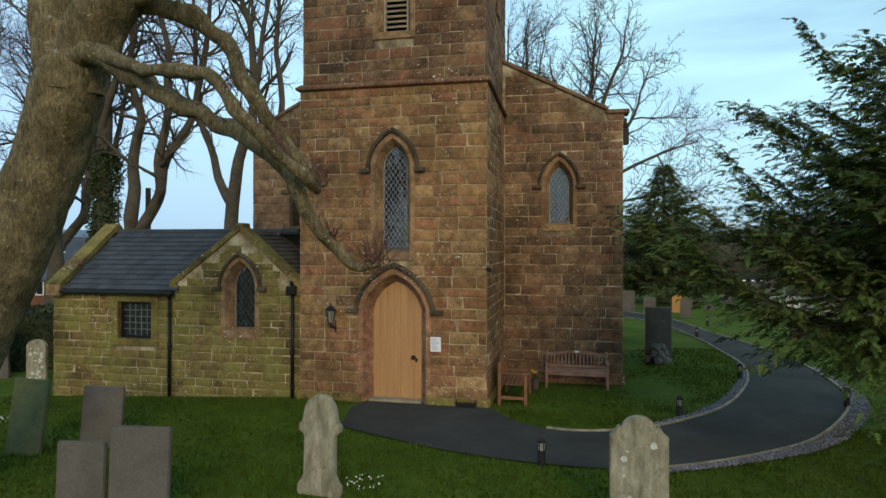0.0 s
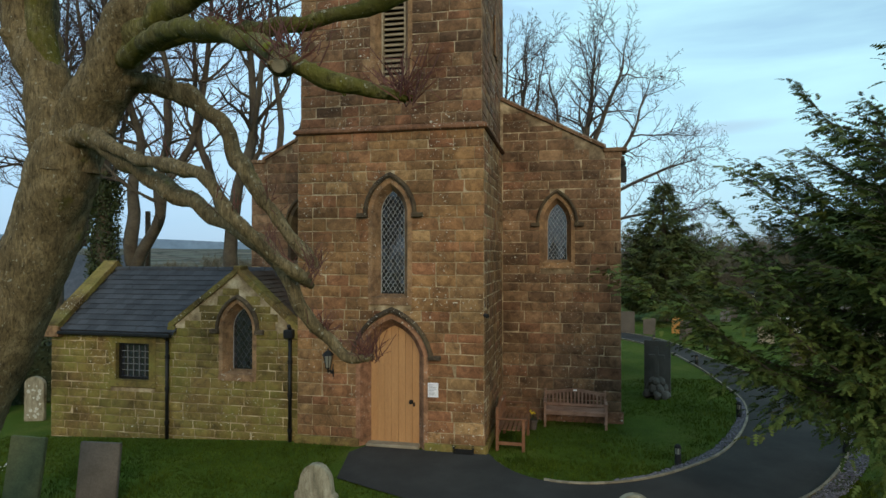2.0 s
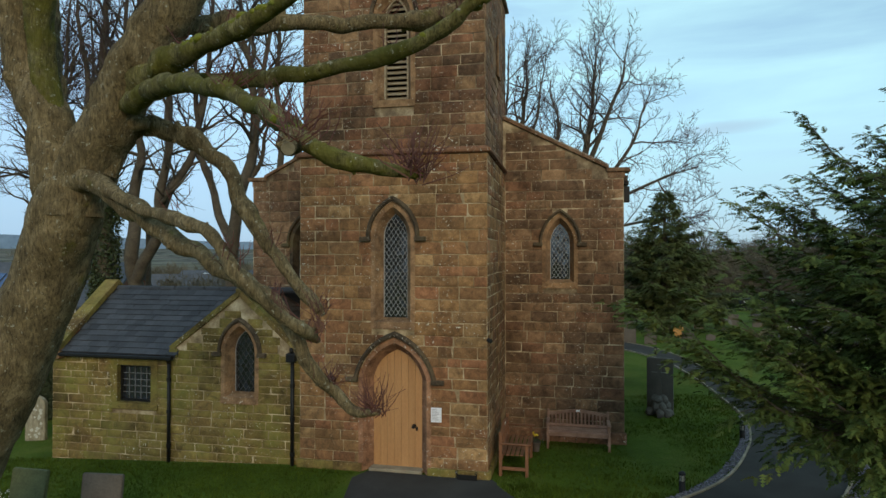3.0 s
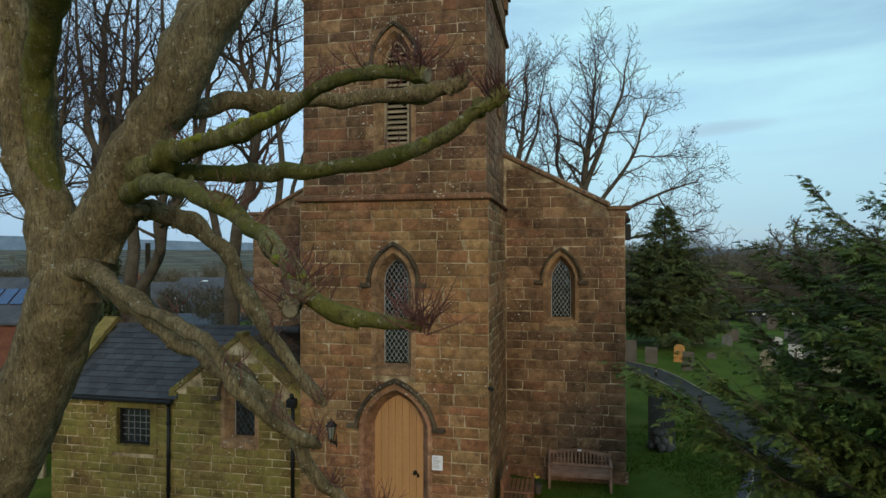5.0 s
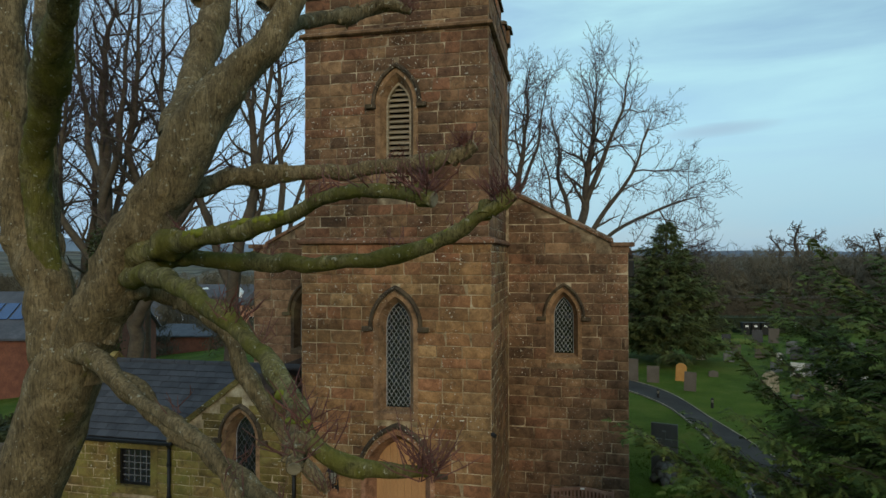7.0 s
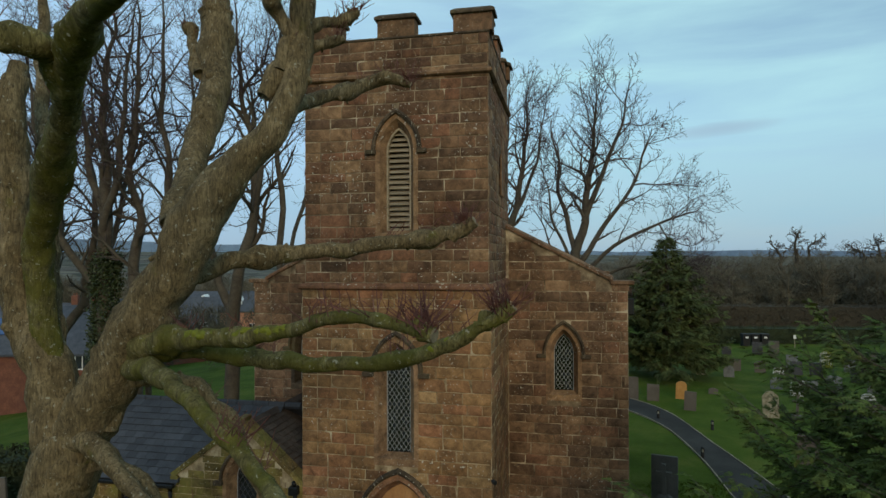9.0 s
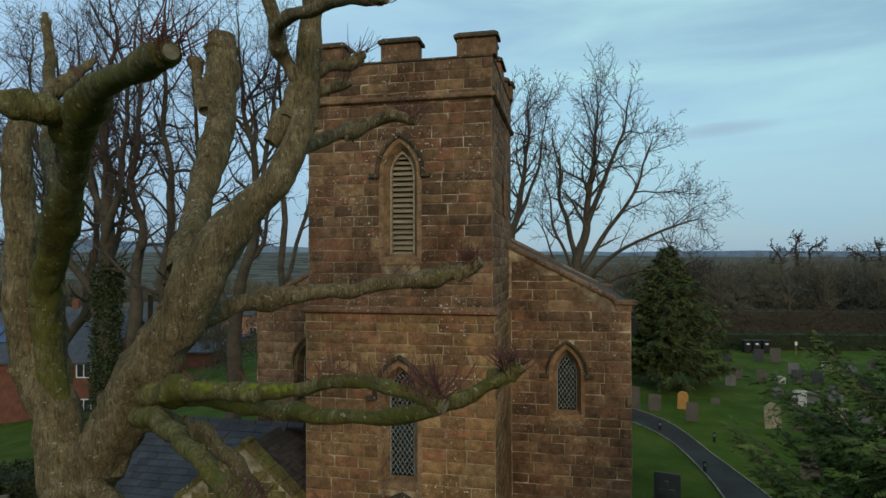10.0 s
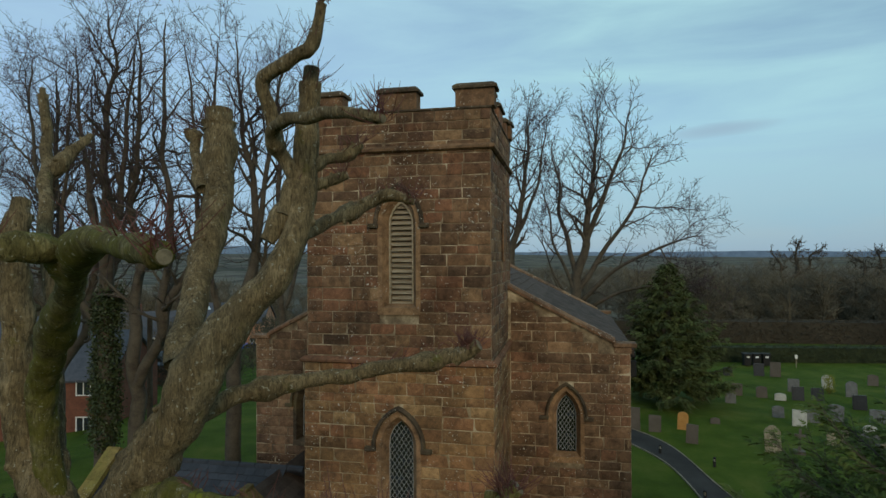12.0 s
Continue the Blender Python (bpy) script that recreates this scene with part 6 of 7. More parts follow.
# ---------------------------------------------------------------- things by the church
def bench(m, width, slats, material, label):
    """A garden bench with slatted back, arched top rail, arms and legs; the back lies along +y."""
    b = thing("garden_bench", label, "bench", "garden benches", at=m)
    h = width / 2
    for s in (-1, 1):
        for y, top, nm in ((-0.5, 0.62, "front_leg"), (0.0, 0.86, "back_leg")):
            bm = bmesh.new()
            box(bm, s * h - 0.03, s * h + 0.03, y - 0.03, y + 0.03, -0.05, top, 0.006)
            part(nm, bm, material, b)
        bm = bmesh.new()
        box(bm, s * h - 0.04, s * h + 0.04, -0.58, 0.03, 0.62, 0.655, 0.012)
        part("armrest", bm, material, b)
        bm = bmesh.new()
        box(bm, s * h - 0.022, s * h + 0.022, -0.47, -0.03, 0.14, 0.20, 0.006)
        part("stretcher", bm, material, b)
    for y in (-0.5, -0.02):
        bm = bmesh.new()
        box(bm, -h + 0.03, h - 0.03, y - 0.02, y + 0.02, 0.32, 0.40, 0.005)
        part("seat_rail", bm, material, b)
    for i in range(6):
        y = -0.52 + i * 0.088
        bm = bmesh.new()
        box(bm, -h + 0.03, h - 0.03, y, y + 0.068, 0.402, 0.426, 0.006)
        part("seat_slat", bm, material, b)
    n = 16
    bm = bmesh.new()
    rows = []
    for i in range(n + 1):
        x = -h + 0.03 + (width - 0.06) * i / n
        z = 0.80 + 0.085 * math.sin(math.pi * i / n) ** 1.5
        rows.append([bm.verts.new((x, y, zz)) for y, zz in ((-0.022, z - 0.075), (-0.022, z), (0.022, z), (0.022, z - 0.075))])
    for a, c in zip(rows, rows[1:]):
        for k in range(4):
            bm.faces.new((a[k], a[(k + 1) % 4], c[(k + 1) % 4], c[k]))
    bm.faces.new(rows[0])
    bm.faces.new(rows[-1])
    part("top_rail", bm, material, b)
    bm = bmesh.new()
    box(bm, -h + 0.03, h - 0.03, -0.02, 0.02, 0.44, 0.50, 0.005)
    part("lower_rail", bm, material, b)
    for i in range(slats):
        x = -h + 0.1 + (width - 0.2) * i / (slats - 1)
        bm = bmesh.new()
        z = 0.735 + 0.085 * math.sin(math.pi * (x + h) / width) ** 1.5
        box(bm, x - 0.022, x + 0.022, -0.012, 0.012, 0.49, z, 0.004)
        part("back_slat", bm, material, b)
    bm = bmesh.new()
    box(bm, -0.05, 0.05, -0.03, -0.022, 0.83, 0.87, 0.002)
    part("plaque", bm, "white", b, "small pale memorial plaque")
    return b


bench(pose(4.43, 3.32, -0.14), 1.5, 15, "wood_grey", "weathered brown wooden bench against the nave wall")
bench(pose(2.76, 1.08, -0.03, 0, 0, 90) @ Matrix.Scale(1.12, 4), 1.35, 13, "wood", "reddish wooden bench against the tower side")


def flower_pot(x, y):
    p = thing("flower_pot", "small dark pot of yellow flowers on the grass", "flower pot", at=pose(x, y, 0))
    bm = bmesh.new()
    cyl(bm, (0, 0, -0.02), (0, 0, 0.2), 0.08, 0.11, 14)
    cyl(bm, (0, 0, 0.17), (0, 0, 0.21), 0.122, 0.122, 14)
    part("pot", bm, "tile_dark", p)
    rnd = random.Random(2)
    vs, fs = [], []
    leaf_cloud(vs, fs, (0, 0, 0.27), 60, (0.07, 0.07, 0.05), 0.06, rnd)
    grid_mesh("leaves", vs, fs, "ivy", p)
    for k in range(7):
        bm = bmesh.new()
        bmesh.ops.create_icosphere(bm, subdivisions=1, radius=0.025, matrix=Matrix.Translation((rnd.gauss(0, 0.06), rnd.gauss(0, 0.06), 0.34 + rnd.uniform(0, 0.06))))
        part("flower", bm, "yellow", p)


M["yellow"] = surface("yellow_petals", [(0.3, (0.5, 0.35, 0.02)), (0.7, (0.65, 0.48, 0.03))], 9, relief=0)
flower_pot(3.42, 2.15)


def lantern():
    t = thing("wall_lantern", "black iron wall lantern on a scrolled bracket beside the door", "lantern")
    x, y = -0.92, -0.16
    bm = bmesh.new()
    for i in range(9):
        a0, a1 = i * 0.35, (i + 1) * 0.35
        p = lambda a: (x + 0.06, -0.02 - 0.07 * (1 - math.cos(a)), 1.72 - 0.11 * math.sin(a) - 0.01 * a)
        cyl(bm, p(a0), p(a1), 0.014, n=6)
    cyl(bm, (x + 0.06, 0.0, 1.5), (x + 0.06, 0.0, 1.78), 0.022, n=8)
    cyl(bm, (x, y, 1.62), (x, y, 1.72), 0.018, n=8)
    cyl(bm, (x + 0.06, -0.01, 1.62), (x, y, 1.66), 0.014, n=6)
    part("bracket", bm, "iron", t)
    cage = part("cage", bmesh.new(), "iron", t)
    for k in range(6):
        a = k * math.pi / 3
        bm = bmesh.new()
        cyl(bm, (x + 0.055 * math.cos(a), y + 0.055 * math.sin(a), 1.72), (x + 0.105 * math.cos(a), y + 0.105 * math.sin(a), 2.0), 0.008, n=5)
        part("bar", bm, "iron", cage)
    bm = bmesh.new()
    cyl(bm, (x, y, 1.72), (x, y, 2.0), 0.05, 0.098, 6)
    part("glass", bm, "lamp_glass", t, "pale frosted lamp glass")
    bm = bmesh.new()
    cyl(bm, (x, y, 2.0), (x, y, 2.1), 0.135, 0.05, 6)
    cyl(bm, (x, y, 2.1), (x, y, 2.18), 0.02, 0.008, 6)
    cyl(bm, (x, y, 1.70), (x, y, 1.73), 0.03, 0.06, 6)
    part("cap", bm, "iron", t)


M["lamp_glass"] = surface("frosted_lamp_glass", [(0.3, (0.20, 0.20, 0.17)), (0.7, (0.30, 0.30, 0.25))], 6, rough=0.3, relief=0)
M["paper"] = surface("white_notice_paper", [(0.3, (0.62, 0.62, 0.66)), (0.7, (0.72, 0.72, 0.75))], 3, rough=0.5, relief=0)
M["ink"] = surface("grey_print", [(0.3, (0.30, 0.30, 0.34)), (0.7, (0.36, 0.36, 0.40))], 3, relief=0)
lantern()


def notice():
    t = thing("notice", "white printed notice in a plastic sleeve on the tower wall", "notice")
    bm = bmesh.new()
    box(bm, 1.31, 1.54, -0.05, -0.032, 1.16, 1.47, 0.003)
    part("sheet", bm, "paper", t)
    rnd = random.Random(1)
    for i in range(8):
        z = 1.43 - i * 0.031
        bm = bmesh.new()
        w = rnd.uniform(0.08, 0.18) if i else 0.12
        box(bm, 1.335, 1.335 + w, -0.0525, -0.0505, z - 0.007, z + 0.005)
        part("text_bar", bm, "ink", t)


notice()


def boot_scraper():
    t = thing("boot_scraper", "black iron boot scraper let into the tower foot", "boot scraper")
    bm = bmesh.new()
    box(bm, 1.92, 2.30, -0.16, -0.145, 0.02, 0.13, 0.003)
    part("blade", bm, "iron", t)
    for s in (1.9, 2.31):
        bm = bmesh.new()
        cyl(bm, (s, -0.15, -0.03), (s, -0.15, 0.16), 0.014, n=8)
        for k in range(8):
            a = k * 0.7
            cyl(bm, (s + 0.03 * math.cos(a), -0.15, 0.17 + 0.03 * math.sin(a)), (s + 0.03 * math.cos(a + 0.7), -0.15, 0.17 + 0.03 * math.sin(a + 0.7)), 0.007, n=5)
        part("scroll_post", bm, "iron", t)


boot_scraper()


def bollard(x, y):
    t = thing("bollard_light", "short black bollard light with clear ribbed head", "bollard", "path bollards", at=pose(x, y, ground_z(x, y)))
    bm = bmesh.new()
    cyl(bm, (0, 0, -0.05), (0, 0, 0.24), 0.062, n=16)
    part("post", bm, "black", t)
    bm = bmesh.new()
    cyl(bm, (0, 0, 0.24), (0, 0, 0.36), 0.048, n=16)
    part("lens", bm, "lamp_glass", t, "clear lamp lens")
    for k in range(6):
        a = k * math.pi / 3
        bm = bmesh.new()
        cyl(bm, (0.056 * math.cos(a), 0.056 * math.sin(a), 0.23), (0.056 * math.cos(a), 0.056 * math.sin(a), 0.37), 0.007, n=5)
        part("rib", bm, "black", t)
    bm = bmesh.new()
    cyl(bm, (0, 0, 0.36), (0, 0, 0.39), 0.066, n=16)
    cyl(bm, (0, 0, 0.39), (0, 0, 0.43), 0.066, 0.03, n=16)
    part("cap", bm, "black", t)
    return t


b0 = bollard(6.40, 0.12)
for x, y in ((3.80, -3.16), (10.02, 1.62), (8.56, 4.1), (9.02, 11.6), (10.25, 15.6), (8.2, 17.0)):
    copy_thing(b0, pose(x, y, ground_z(x, y)))


# ---------------------------------------------------------------- gravestones
M["grave_pale"] = surface("pale_lichened_stone", [(0.3, (0.14, 0.12, 0.08)), (0.55, (0.27, 0.24, 0.17)), (0.75, (0.40, 0.365, 0.28))], 5, 6, 0.95, 45, 0.7, 0.012, spots=(0.13, 0.11, 0.07), spot_scale=5, spot_at=0.56, stretch=(2.2, 2.2, 0.7))
M["grave_slate"] = surface("grey_slate_slab", [(0.3, (0.072, 0.062, 0.052)), (0.7, (0.115, 0.10, 0.085))], 1.5, 5, 0.8, 30, 0.25, 0.006, spots=(0.34, 0.33, 0.29), spot_scale=11, spot_at=0.72)
M["grave_green"] = surface("algae_green_slab", [(0.3, (0.070, 0.074, 0.034)), (0.7, (0.13, 0.132, 0.06))], 2, 5, 0.9, 30, 0.3, 0.008, spots=(0.36, 0.35, 0.30), spot_scale=10, spot_at=0.72)
M["grave_orange"] = surface("orange_sandstone", [(0.3, (0.34, 0.17, 0.05)), (0.7, (0.46, 0.25, 0.08))], 3, 5, 0.9, 30, 0.3)
M["grave_dark"] = surface("dark_granite", [(0.3, (0.02, 0.022, 0.026)), (0.7, (0.04, 0.042, 0.048))], 8, 4, 0.35, 60, 0.05)
M["grave_grey"] = surface("grey_granite", [(0.3, (0.09, 0.094, 0.098)), (0.7, (0.16, 0.165, 0.17))], 5, 5, 0.7, 60, 0.15)
M["grave_white"] = surface("white_marble", [(0.3, (0.30, 0.30, 0.28)), (0.7, (0.46, 0.46, 0.43))], 4, 5, 0.7, 40, 0.15)
M["lichen"] = surface("white_lichen", [(0.3, (0.38, 0.38, 0.33)), (0.7, (0.55, 0.55, 0.48))], 20, relief=0.8)


def outline(shape, w, h):
    a = w / 2
    if shape == "square":
        return [(-a, -0.3), (a, -0.3), (a, h), (-a, h)]
    if shape == "round":
        return [(-a, -0.3), (a, -0.3)] + [(a * math.cos(t * math.pi / 12), h - a * 0.8 + a * 0.8 * math.sin(t * math.pi / 12)) for t in range(13)]
    if shape == "cambered":
        return [(-a, -0.3), (a, -0.3)] + [(a - w * t / 8, h - 0.1 + 0.1 * math.sin(math.pi * t / 8)) for t in range(9)]
    if shape == "shouldered":   # round head over scrolled shoulders and straight sides
        s, z = a * 0.86, h * 0.60
        right = [(a * 1.22, -0.3), (a * 1.22, h * 0.09), (a * 1.08, h * 0.13), (s, h * 0.2), (s, z), (a * 1.16, z + 0.05), (a * 1.18, z + 0.14), (a * 0.98, z + 0.17)]
        head = [(a * 0.9 * math.cos(t * math.pi / 14), h - a * 1.05 + a * 1.05 * math.sin(t * math.pi / 14)) for t in range(1, 14)]
        return right + head + [(-x, y) for x, y in reversed(right)]
    if shape == "eared":       # round head between square shoulders
        s = a * 0.62
        right = [(a, -0.3), (a, h - a * 0.72), (a * 0.86, h - a * 0.6), (a * 0.72, h - a * 0.38), (s, h - a * 0.36)]
        head = [(s * math.cos(t * math.pi / 14), h - s * 0.9 + s * 0.9 * math.sin(t * math.pi / 14)) for t in range(1, 14)]
        return right + head + [(-x, y) for x, y in reversed(right)]
    return [(-a, -0.3), (a, -0.3), (a, h * 0.78), (0, h), (-a, h * 0.78)]


def gravestone(shape, x, y, w, h, thick, material, label, turn=0.0, lean=0.0, tip=0.0, detail=False, group="churchyard gravestones"):
    t = thing("gravestone", label, "gravestone", group, at=pose(x, y, ground_z(x, y), -tip, lean, turn))
    bm = prism(bmesh.new(), outline(shape, w, h), -thick / 2, thick / 2)
    bmesh.ops.remove_doubles(bm, verts=bm.verts[:], dist=0.0005)
    es = [e for e in bm.edges if len(e.link_faces) == 2 and e.calc_face_angle(0) > 0.9]
    bmesh.ops.bevel(bm, geom=es, offset=0.012, segments=2, affect="EDGES")
    part("slab", bm, material, t)
    if detail:
        rnd = random.Random(int(x * 100))
        for _ in range(detail):
            bm = bmesh.new()
            r = rnd.uniform(0.015, 0.05)
            bmesh.ops.create_circle(bm, cap_ends=True, segments=9, radius=r, matrix=pose(rnd.uniform(-w * 0.36, w * 0.36), -thick / 2 - 0.004, rnd.uniform(0.1, h * 0.8), 90))
            for v in bm.verts:
                v.co.x += rnd.gauss(0, r * 0.15)
                v.co.z += rnd.gauss(0, r * 0.15)
            part("lichen_patch", bm, "lichen", t, "white lichen")
    return t


gravestone("shouldered", 0.87, -4.9, 0.52, 1.37, 0.13, "grave_pale", "pale weathered headstone with rounded head and scrolled shoulders", turn=-4, lean=1)
gravestone("eared", 5.02, -5.14, 0.67, 1.38, 0.12, "grave_pale", "lichened headstone with round head between square shoulders", turn=3, detail=7)
gravestone("square", -0.81, -6.35, 0.74, 1.23, 0.07, "grave_slate", "tall plain grey slate headstone leaning slightly", turn=8, lean=0.5, tip=3)
gravestone("square", -1.66, -6.3, 0.62, 0.98, 0.07, "grave_slate", "plain mauve-grey slate headstone", turn=8, tip=3)
gravestone("square", -4.62, -4.3, 0.60, 1.24, 0.08, "grave_green", "algae-stained green slab headstone leaning back", turn=10, lean=4, tip=6)
gravestone("square", -3.63, -3.75, 0.70, 1.04, 0.08, "grave_slate", "plain grey slate headstone leaning sideways", turn=10, lean=2, tip=5)
gravestone("round", -10.2, 1.4, 0.56, 1.22, 0.12, "grave_pale", "round-topped headstone blotched with white lichen", turn=10, detail=26)
gravestone("square", -12.2, 2.0, 0.7, 1.7, 0.1, "grave_slate", "dark narrow headstone by the trees", turn=15, lean=-3)
gravestone("square", -13.3, 2.6, 0.6, 1.8, 0.1, "grave_slate", "tall dark headstone behind the trunk", turn=15)
for sh, x, y, w, h, mt, lb, tn in (
        ("square", 7.4, 20.8, 0.85, 1.5, "grave_slate", "tall grey slab beside the nave", 8),
        ("square", 8.45, 20.6, 0.75, 1.1, "grave_slate", "broad grey slab near the path", 6),
        ("round", 9.95, 21.3, 0.66, 1.2, "grave_orange", "orange sandstone round-topped headstone", 10),
        ("square", 9.95, 18.9, 0.68, 1.18, "grave_slate", "brown-grey slab leaning by the path", 14),
        ("pointed", 11.9, 22.8, 0.6, 0.45, "grave_slate", "low worn grey stone", 5),
        ("round", 13.95, 27.9, 0.75, 0.9, "grave_grey", "small grey granite headstone", 5),
        ("square", 12.4, 28.4, 0.7, 0.6, "grave_pale", "pale stone under the yew", 0),
        ("square", 18.9, 32, 0.85, 1.1, "grave_grey", "grey granite headstone in the open lawn", 5),
        ("cambered", 17.2, 29.2, 0.8, 0.6, "grave_white", "low white marble memorial", 5),
        ("cambered", 15.7, 24.8, 0.75, 0.85, "grave_grey", "grey granite headstone with cambered top", 5),
        ("square", 16.2, 23.1, 0.85, 1.1, "grave_white", "bright white marble headstone", 8),
        ("eared", 13.4, 18.2, 0.85, 1.6, "grave_pale", "tall weathered headstone with curved shoulders", 10),
        ("square", 19.5, 29.6, 0.85, 1.0, "grave_dark", "polished black granite headstone", 8),
        ("square", 18.3, 29.4, 0.85, 1.1, "grave_dark", "dark granite headstone with square top", 5),
        ("cambered", 18.5, 24.5, 0.95, 1.2, "grave_grey", "broad grey granite headstone", 12),
        ("square", 17.2, 24.0, 0.85, 0.9, "grave_grey", "square grey granite headstone", 5),
        ("square", 16.75, 19.8, 1.1, 0.95, "grave_pale", "pale broad slab with worn face", 12),
        ("square", 18.2, 20.1, 1.1, 0.75, "grave_grey", "low grey kerbed stone", 12),
        ("round", 18.2, 18.2, 0.95, 0.9, "grave_pale", "mottled pale boulder-like headstone", 16),
        ("cambered", 16.3, 29.8, 0.8, 0.95, "grave_slate", "grey slate cambered headstone", 4),
        ("square", 14.9, 30.2, 0.8, 1.0, "grave_slate", "grey slate headstone beside the yew", 4),
        ("square", 19.4, 37.2, 0.9, 1.4, "grave_slate", "tall grey headstone near the hedge", 5),
        ("square", 18.3, 37.3, 0.9, 1.2, "grave_dark", "black granite headstone near the hedge", 5),
        ("square", 16.0, 37.0, 0.8, 0.8, "grave_dark", "low black granite headstone", 5),
        ("round", 21.5, 33.4, 0.8, 1.2, "grave_white", "pale round-topped headstone on the lawn", 5),
        ("round", 22.0, 31.0, 0.8, 1.3, "grave_grey", "pale grey round-topped headstone", 5),
        ("square", 21.0, 27.5, 0.9, 1.1, "grave_dark", "dark headstone by the yew boughs", 10),
        ("square", 22.6, 26.4, 0.9, 1.2, "grave_dark", "black polished headstone with flat top", 10),
        ("square", 20.6, 24.6, 0.9, 0.9, "grave_grey", "grey headstone among others", 10),
        ("round", 19.2, 22.2, 0.8, 0.6, "grave_white", "low pale memorial stone with rounded top", 10),
        ("square", 12.6, 11.6, 0.85, 1.35, "grave_slate", "plain grey slab leaning beside the yew", 16),
        ("square", 24.2, 30.6, 0.9, 1.1, "grave_grey", "grey headstone far across the lawn", 8),
        ("cambered", 25.0, 35.0, 0.8, 1.0, "grave_slate", "slate headstone far across the lawn", 8)):
    rr = random.Random(int(x * 31 + y))
    gravestone(sh, x, y, w * 0.82, h * 0.78, 0.1, mt, lb, turn=-tn, lean=rr.uniform(-3, 3), tip=rr.uniform(-1, 5))


def grave_cross():
    t = thing("cross_memorial", "dark stone cross on a rockwork base before a slab", "memorial", at=pose(6.85, 6.3, 0, 0, 0, -12))
    bm = bmesh.new()
    box(bm, -0.38, 0.38, 0.28, 0.38, -0.2, 1.6, 0.015)
    part("slab", bm, "grave_slate", t)
    bm = bmesh.new()
    prism(bm, [(-0.07, 0.5), (0.07, 0.5), (0.055, 1.1), (0.22, 1.1), (0.22, 1.22), (0.055, 1.22), (0.055, 1.45), (-0.055, 1.45), (-0.055, 1.22), (-0.22, 1.22), (-0.22, 1.1), (-0.055, 1.1)], -0.06, 0.06)
    part("cross", bm, "grave_slate", t)
    rnd = random.Random(6)
    for k in range(16):
        lvl = k // 6
        a = k * 2.4
        r = 0.26 - 0.07 * lvl
        bm = bmesh.new()
        bmesh.ops.create_icosphere(bm, subdivisions=2, radius=1, matrix=Matrix.LocRotScale((r * math.cos(a), r * math.sin(a) * 0.8, 0.05 + 0.19 * lvl), Euler((rnd.random(), rnd.random(), a)), (0.16, 0.13, 0.13)))
        for v in bm.verts:
            v.co += Vector((noise.noise(v.co * 9), noise.noise(v.co * 9 + Vector((3, 1, 2))), noise.noise(v.co * 8))) * 0.03
        part("rock", bm, "grave_slate", t)


grave_cross()


def snowdrops(x, y):
    t = thing("snowdrop_clump", "small clump of white snowdrops in the grass", "flowers", at=pose(x, y, ground_z(x, y)))
    rnd = random.Random(5)
    vs, fs = [], []
    for _ in range(26):
        leaf_cloud(vs, fs, (rnd.gauss(0, 0.16), rnd.gauss(0, 0.12), 0.09 + rnd.uniform(0, 0.05)), 2, (0.01, 0.01, 0.01), 0.03, rnd)
    tagged(grid_mesh("petals", vs, fs, "white", t), kind="stuff")
    vs, fs = [], []
    leaf_cloud(vs, fs, (0, 0, 0.05), 70, (0.16, 0.12, 0.03), 0.06, rnd)
    tagged(grid_mesh("leaves", vs, fs, "blade", t), kind="stuff")


def small_cross():
    t = thing("cross_headstone", "dark slender stone cross on a stepped foot", "memorial", at=pose(14.5, 18.2, 0, 0, 3, -12))
    bm = prism(bmesh.new(), [(-0.06, -0.1), (0.06, -0.1), (0.05, 0.8), (0.22, 0.8), (0.22, 0.9), (0.05, 0.9), (0.05, 1.15), (-0.05, 1.15), (-0.05, 0.9), (-0.22, 0.9), (-0.22, 0.8), (-0.05, 0.8)], -0.05, 0.05)
    part("cross", bm, "grave_slate", t)
    bm = bmesh.new()
    box(bm, -0.25, 0.25, -0.2, 0.2, -0.1, 0.16, 0.02)
    part("foot", bm, "grave_slate", t)


small_cross()


# ---------------------------------------------------------------- hedge, bins, road side, far woods
def leafy_hedge(name, x0, y0, x1, y1, w, h, material, label, n, size, seed):
    rnd = random.Random(seed)
    vs, fs = [], []
    d = Vector((x1 - x0, y1 - y0))
    L = d.length
    d.normalize()
    s = Vector((d.y, -d.x))
    for _ in range(n):
        u, v, z = rnd.random() * L, rnd.uniform(-1, 1), rnd.random()
        if rnd.random() < 0.6:
            v = -1 + rnd.gauss(0, 0.05) if d.y < 0.9 and s.y > 0 else 1 + rnd.gauss(0, 0.05)
            v = (v if s.y * v < 0 else -v)
        else:
            z = 1.0
        z = z * (1 + 0.04 * noise.noise((u * 0.5, 0, seed)))
        p = Vector((x0, y0)) + d * u + s * v * w / 2
        leaf_cloud(vs, fs, (p.x, p.y, ground_z(p.x, p.y) + z * h), 1, (0.05, 0.05, 0.05), size, rnd)
    k = len(vs)
    c = [Vector((x0, y0)) + s * w * 0.42, Vector((x1, y1)) + s * w * 0.42, Vector((x1, y1)) - s * w * 0.42, Vector((x0, y0)) - s * w * 0.42]
    for z in (-0.3, h * 0.95):
        vs += [(p.x, p.y, ground_z(p.x, p.y) + z) for p in c]
    for j in range(4):
        fs.append((k + j, k + (j + 1) % 4, k + 4 + (j + 1) % 4, k + 4 + j))
    fs.append((k + 4, k + 5, k + 6, k + 7))
    return tagged(grid_mesh(name, vs, fs, material), label, "hedge", kind="stuff")


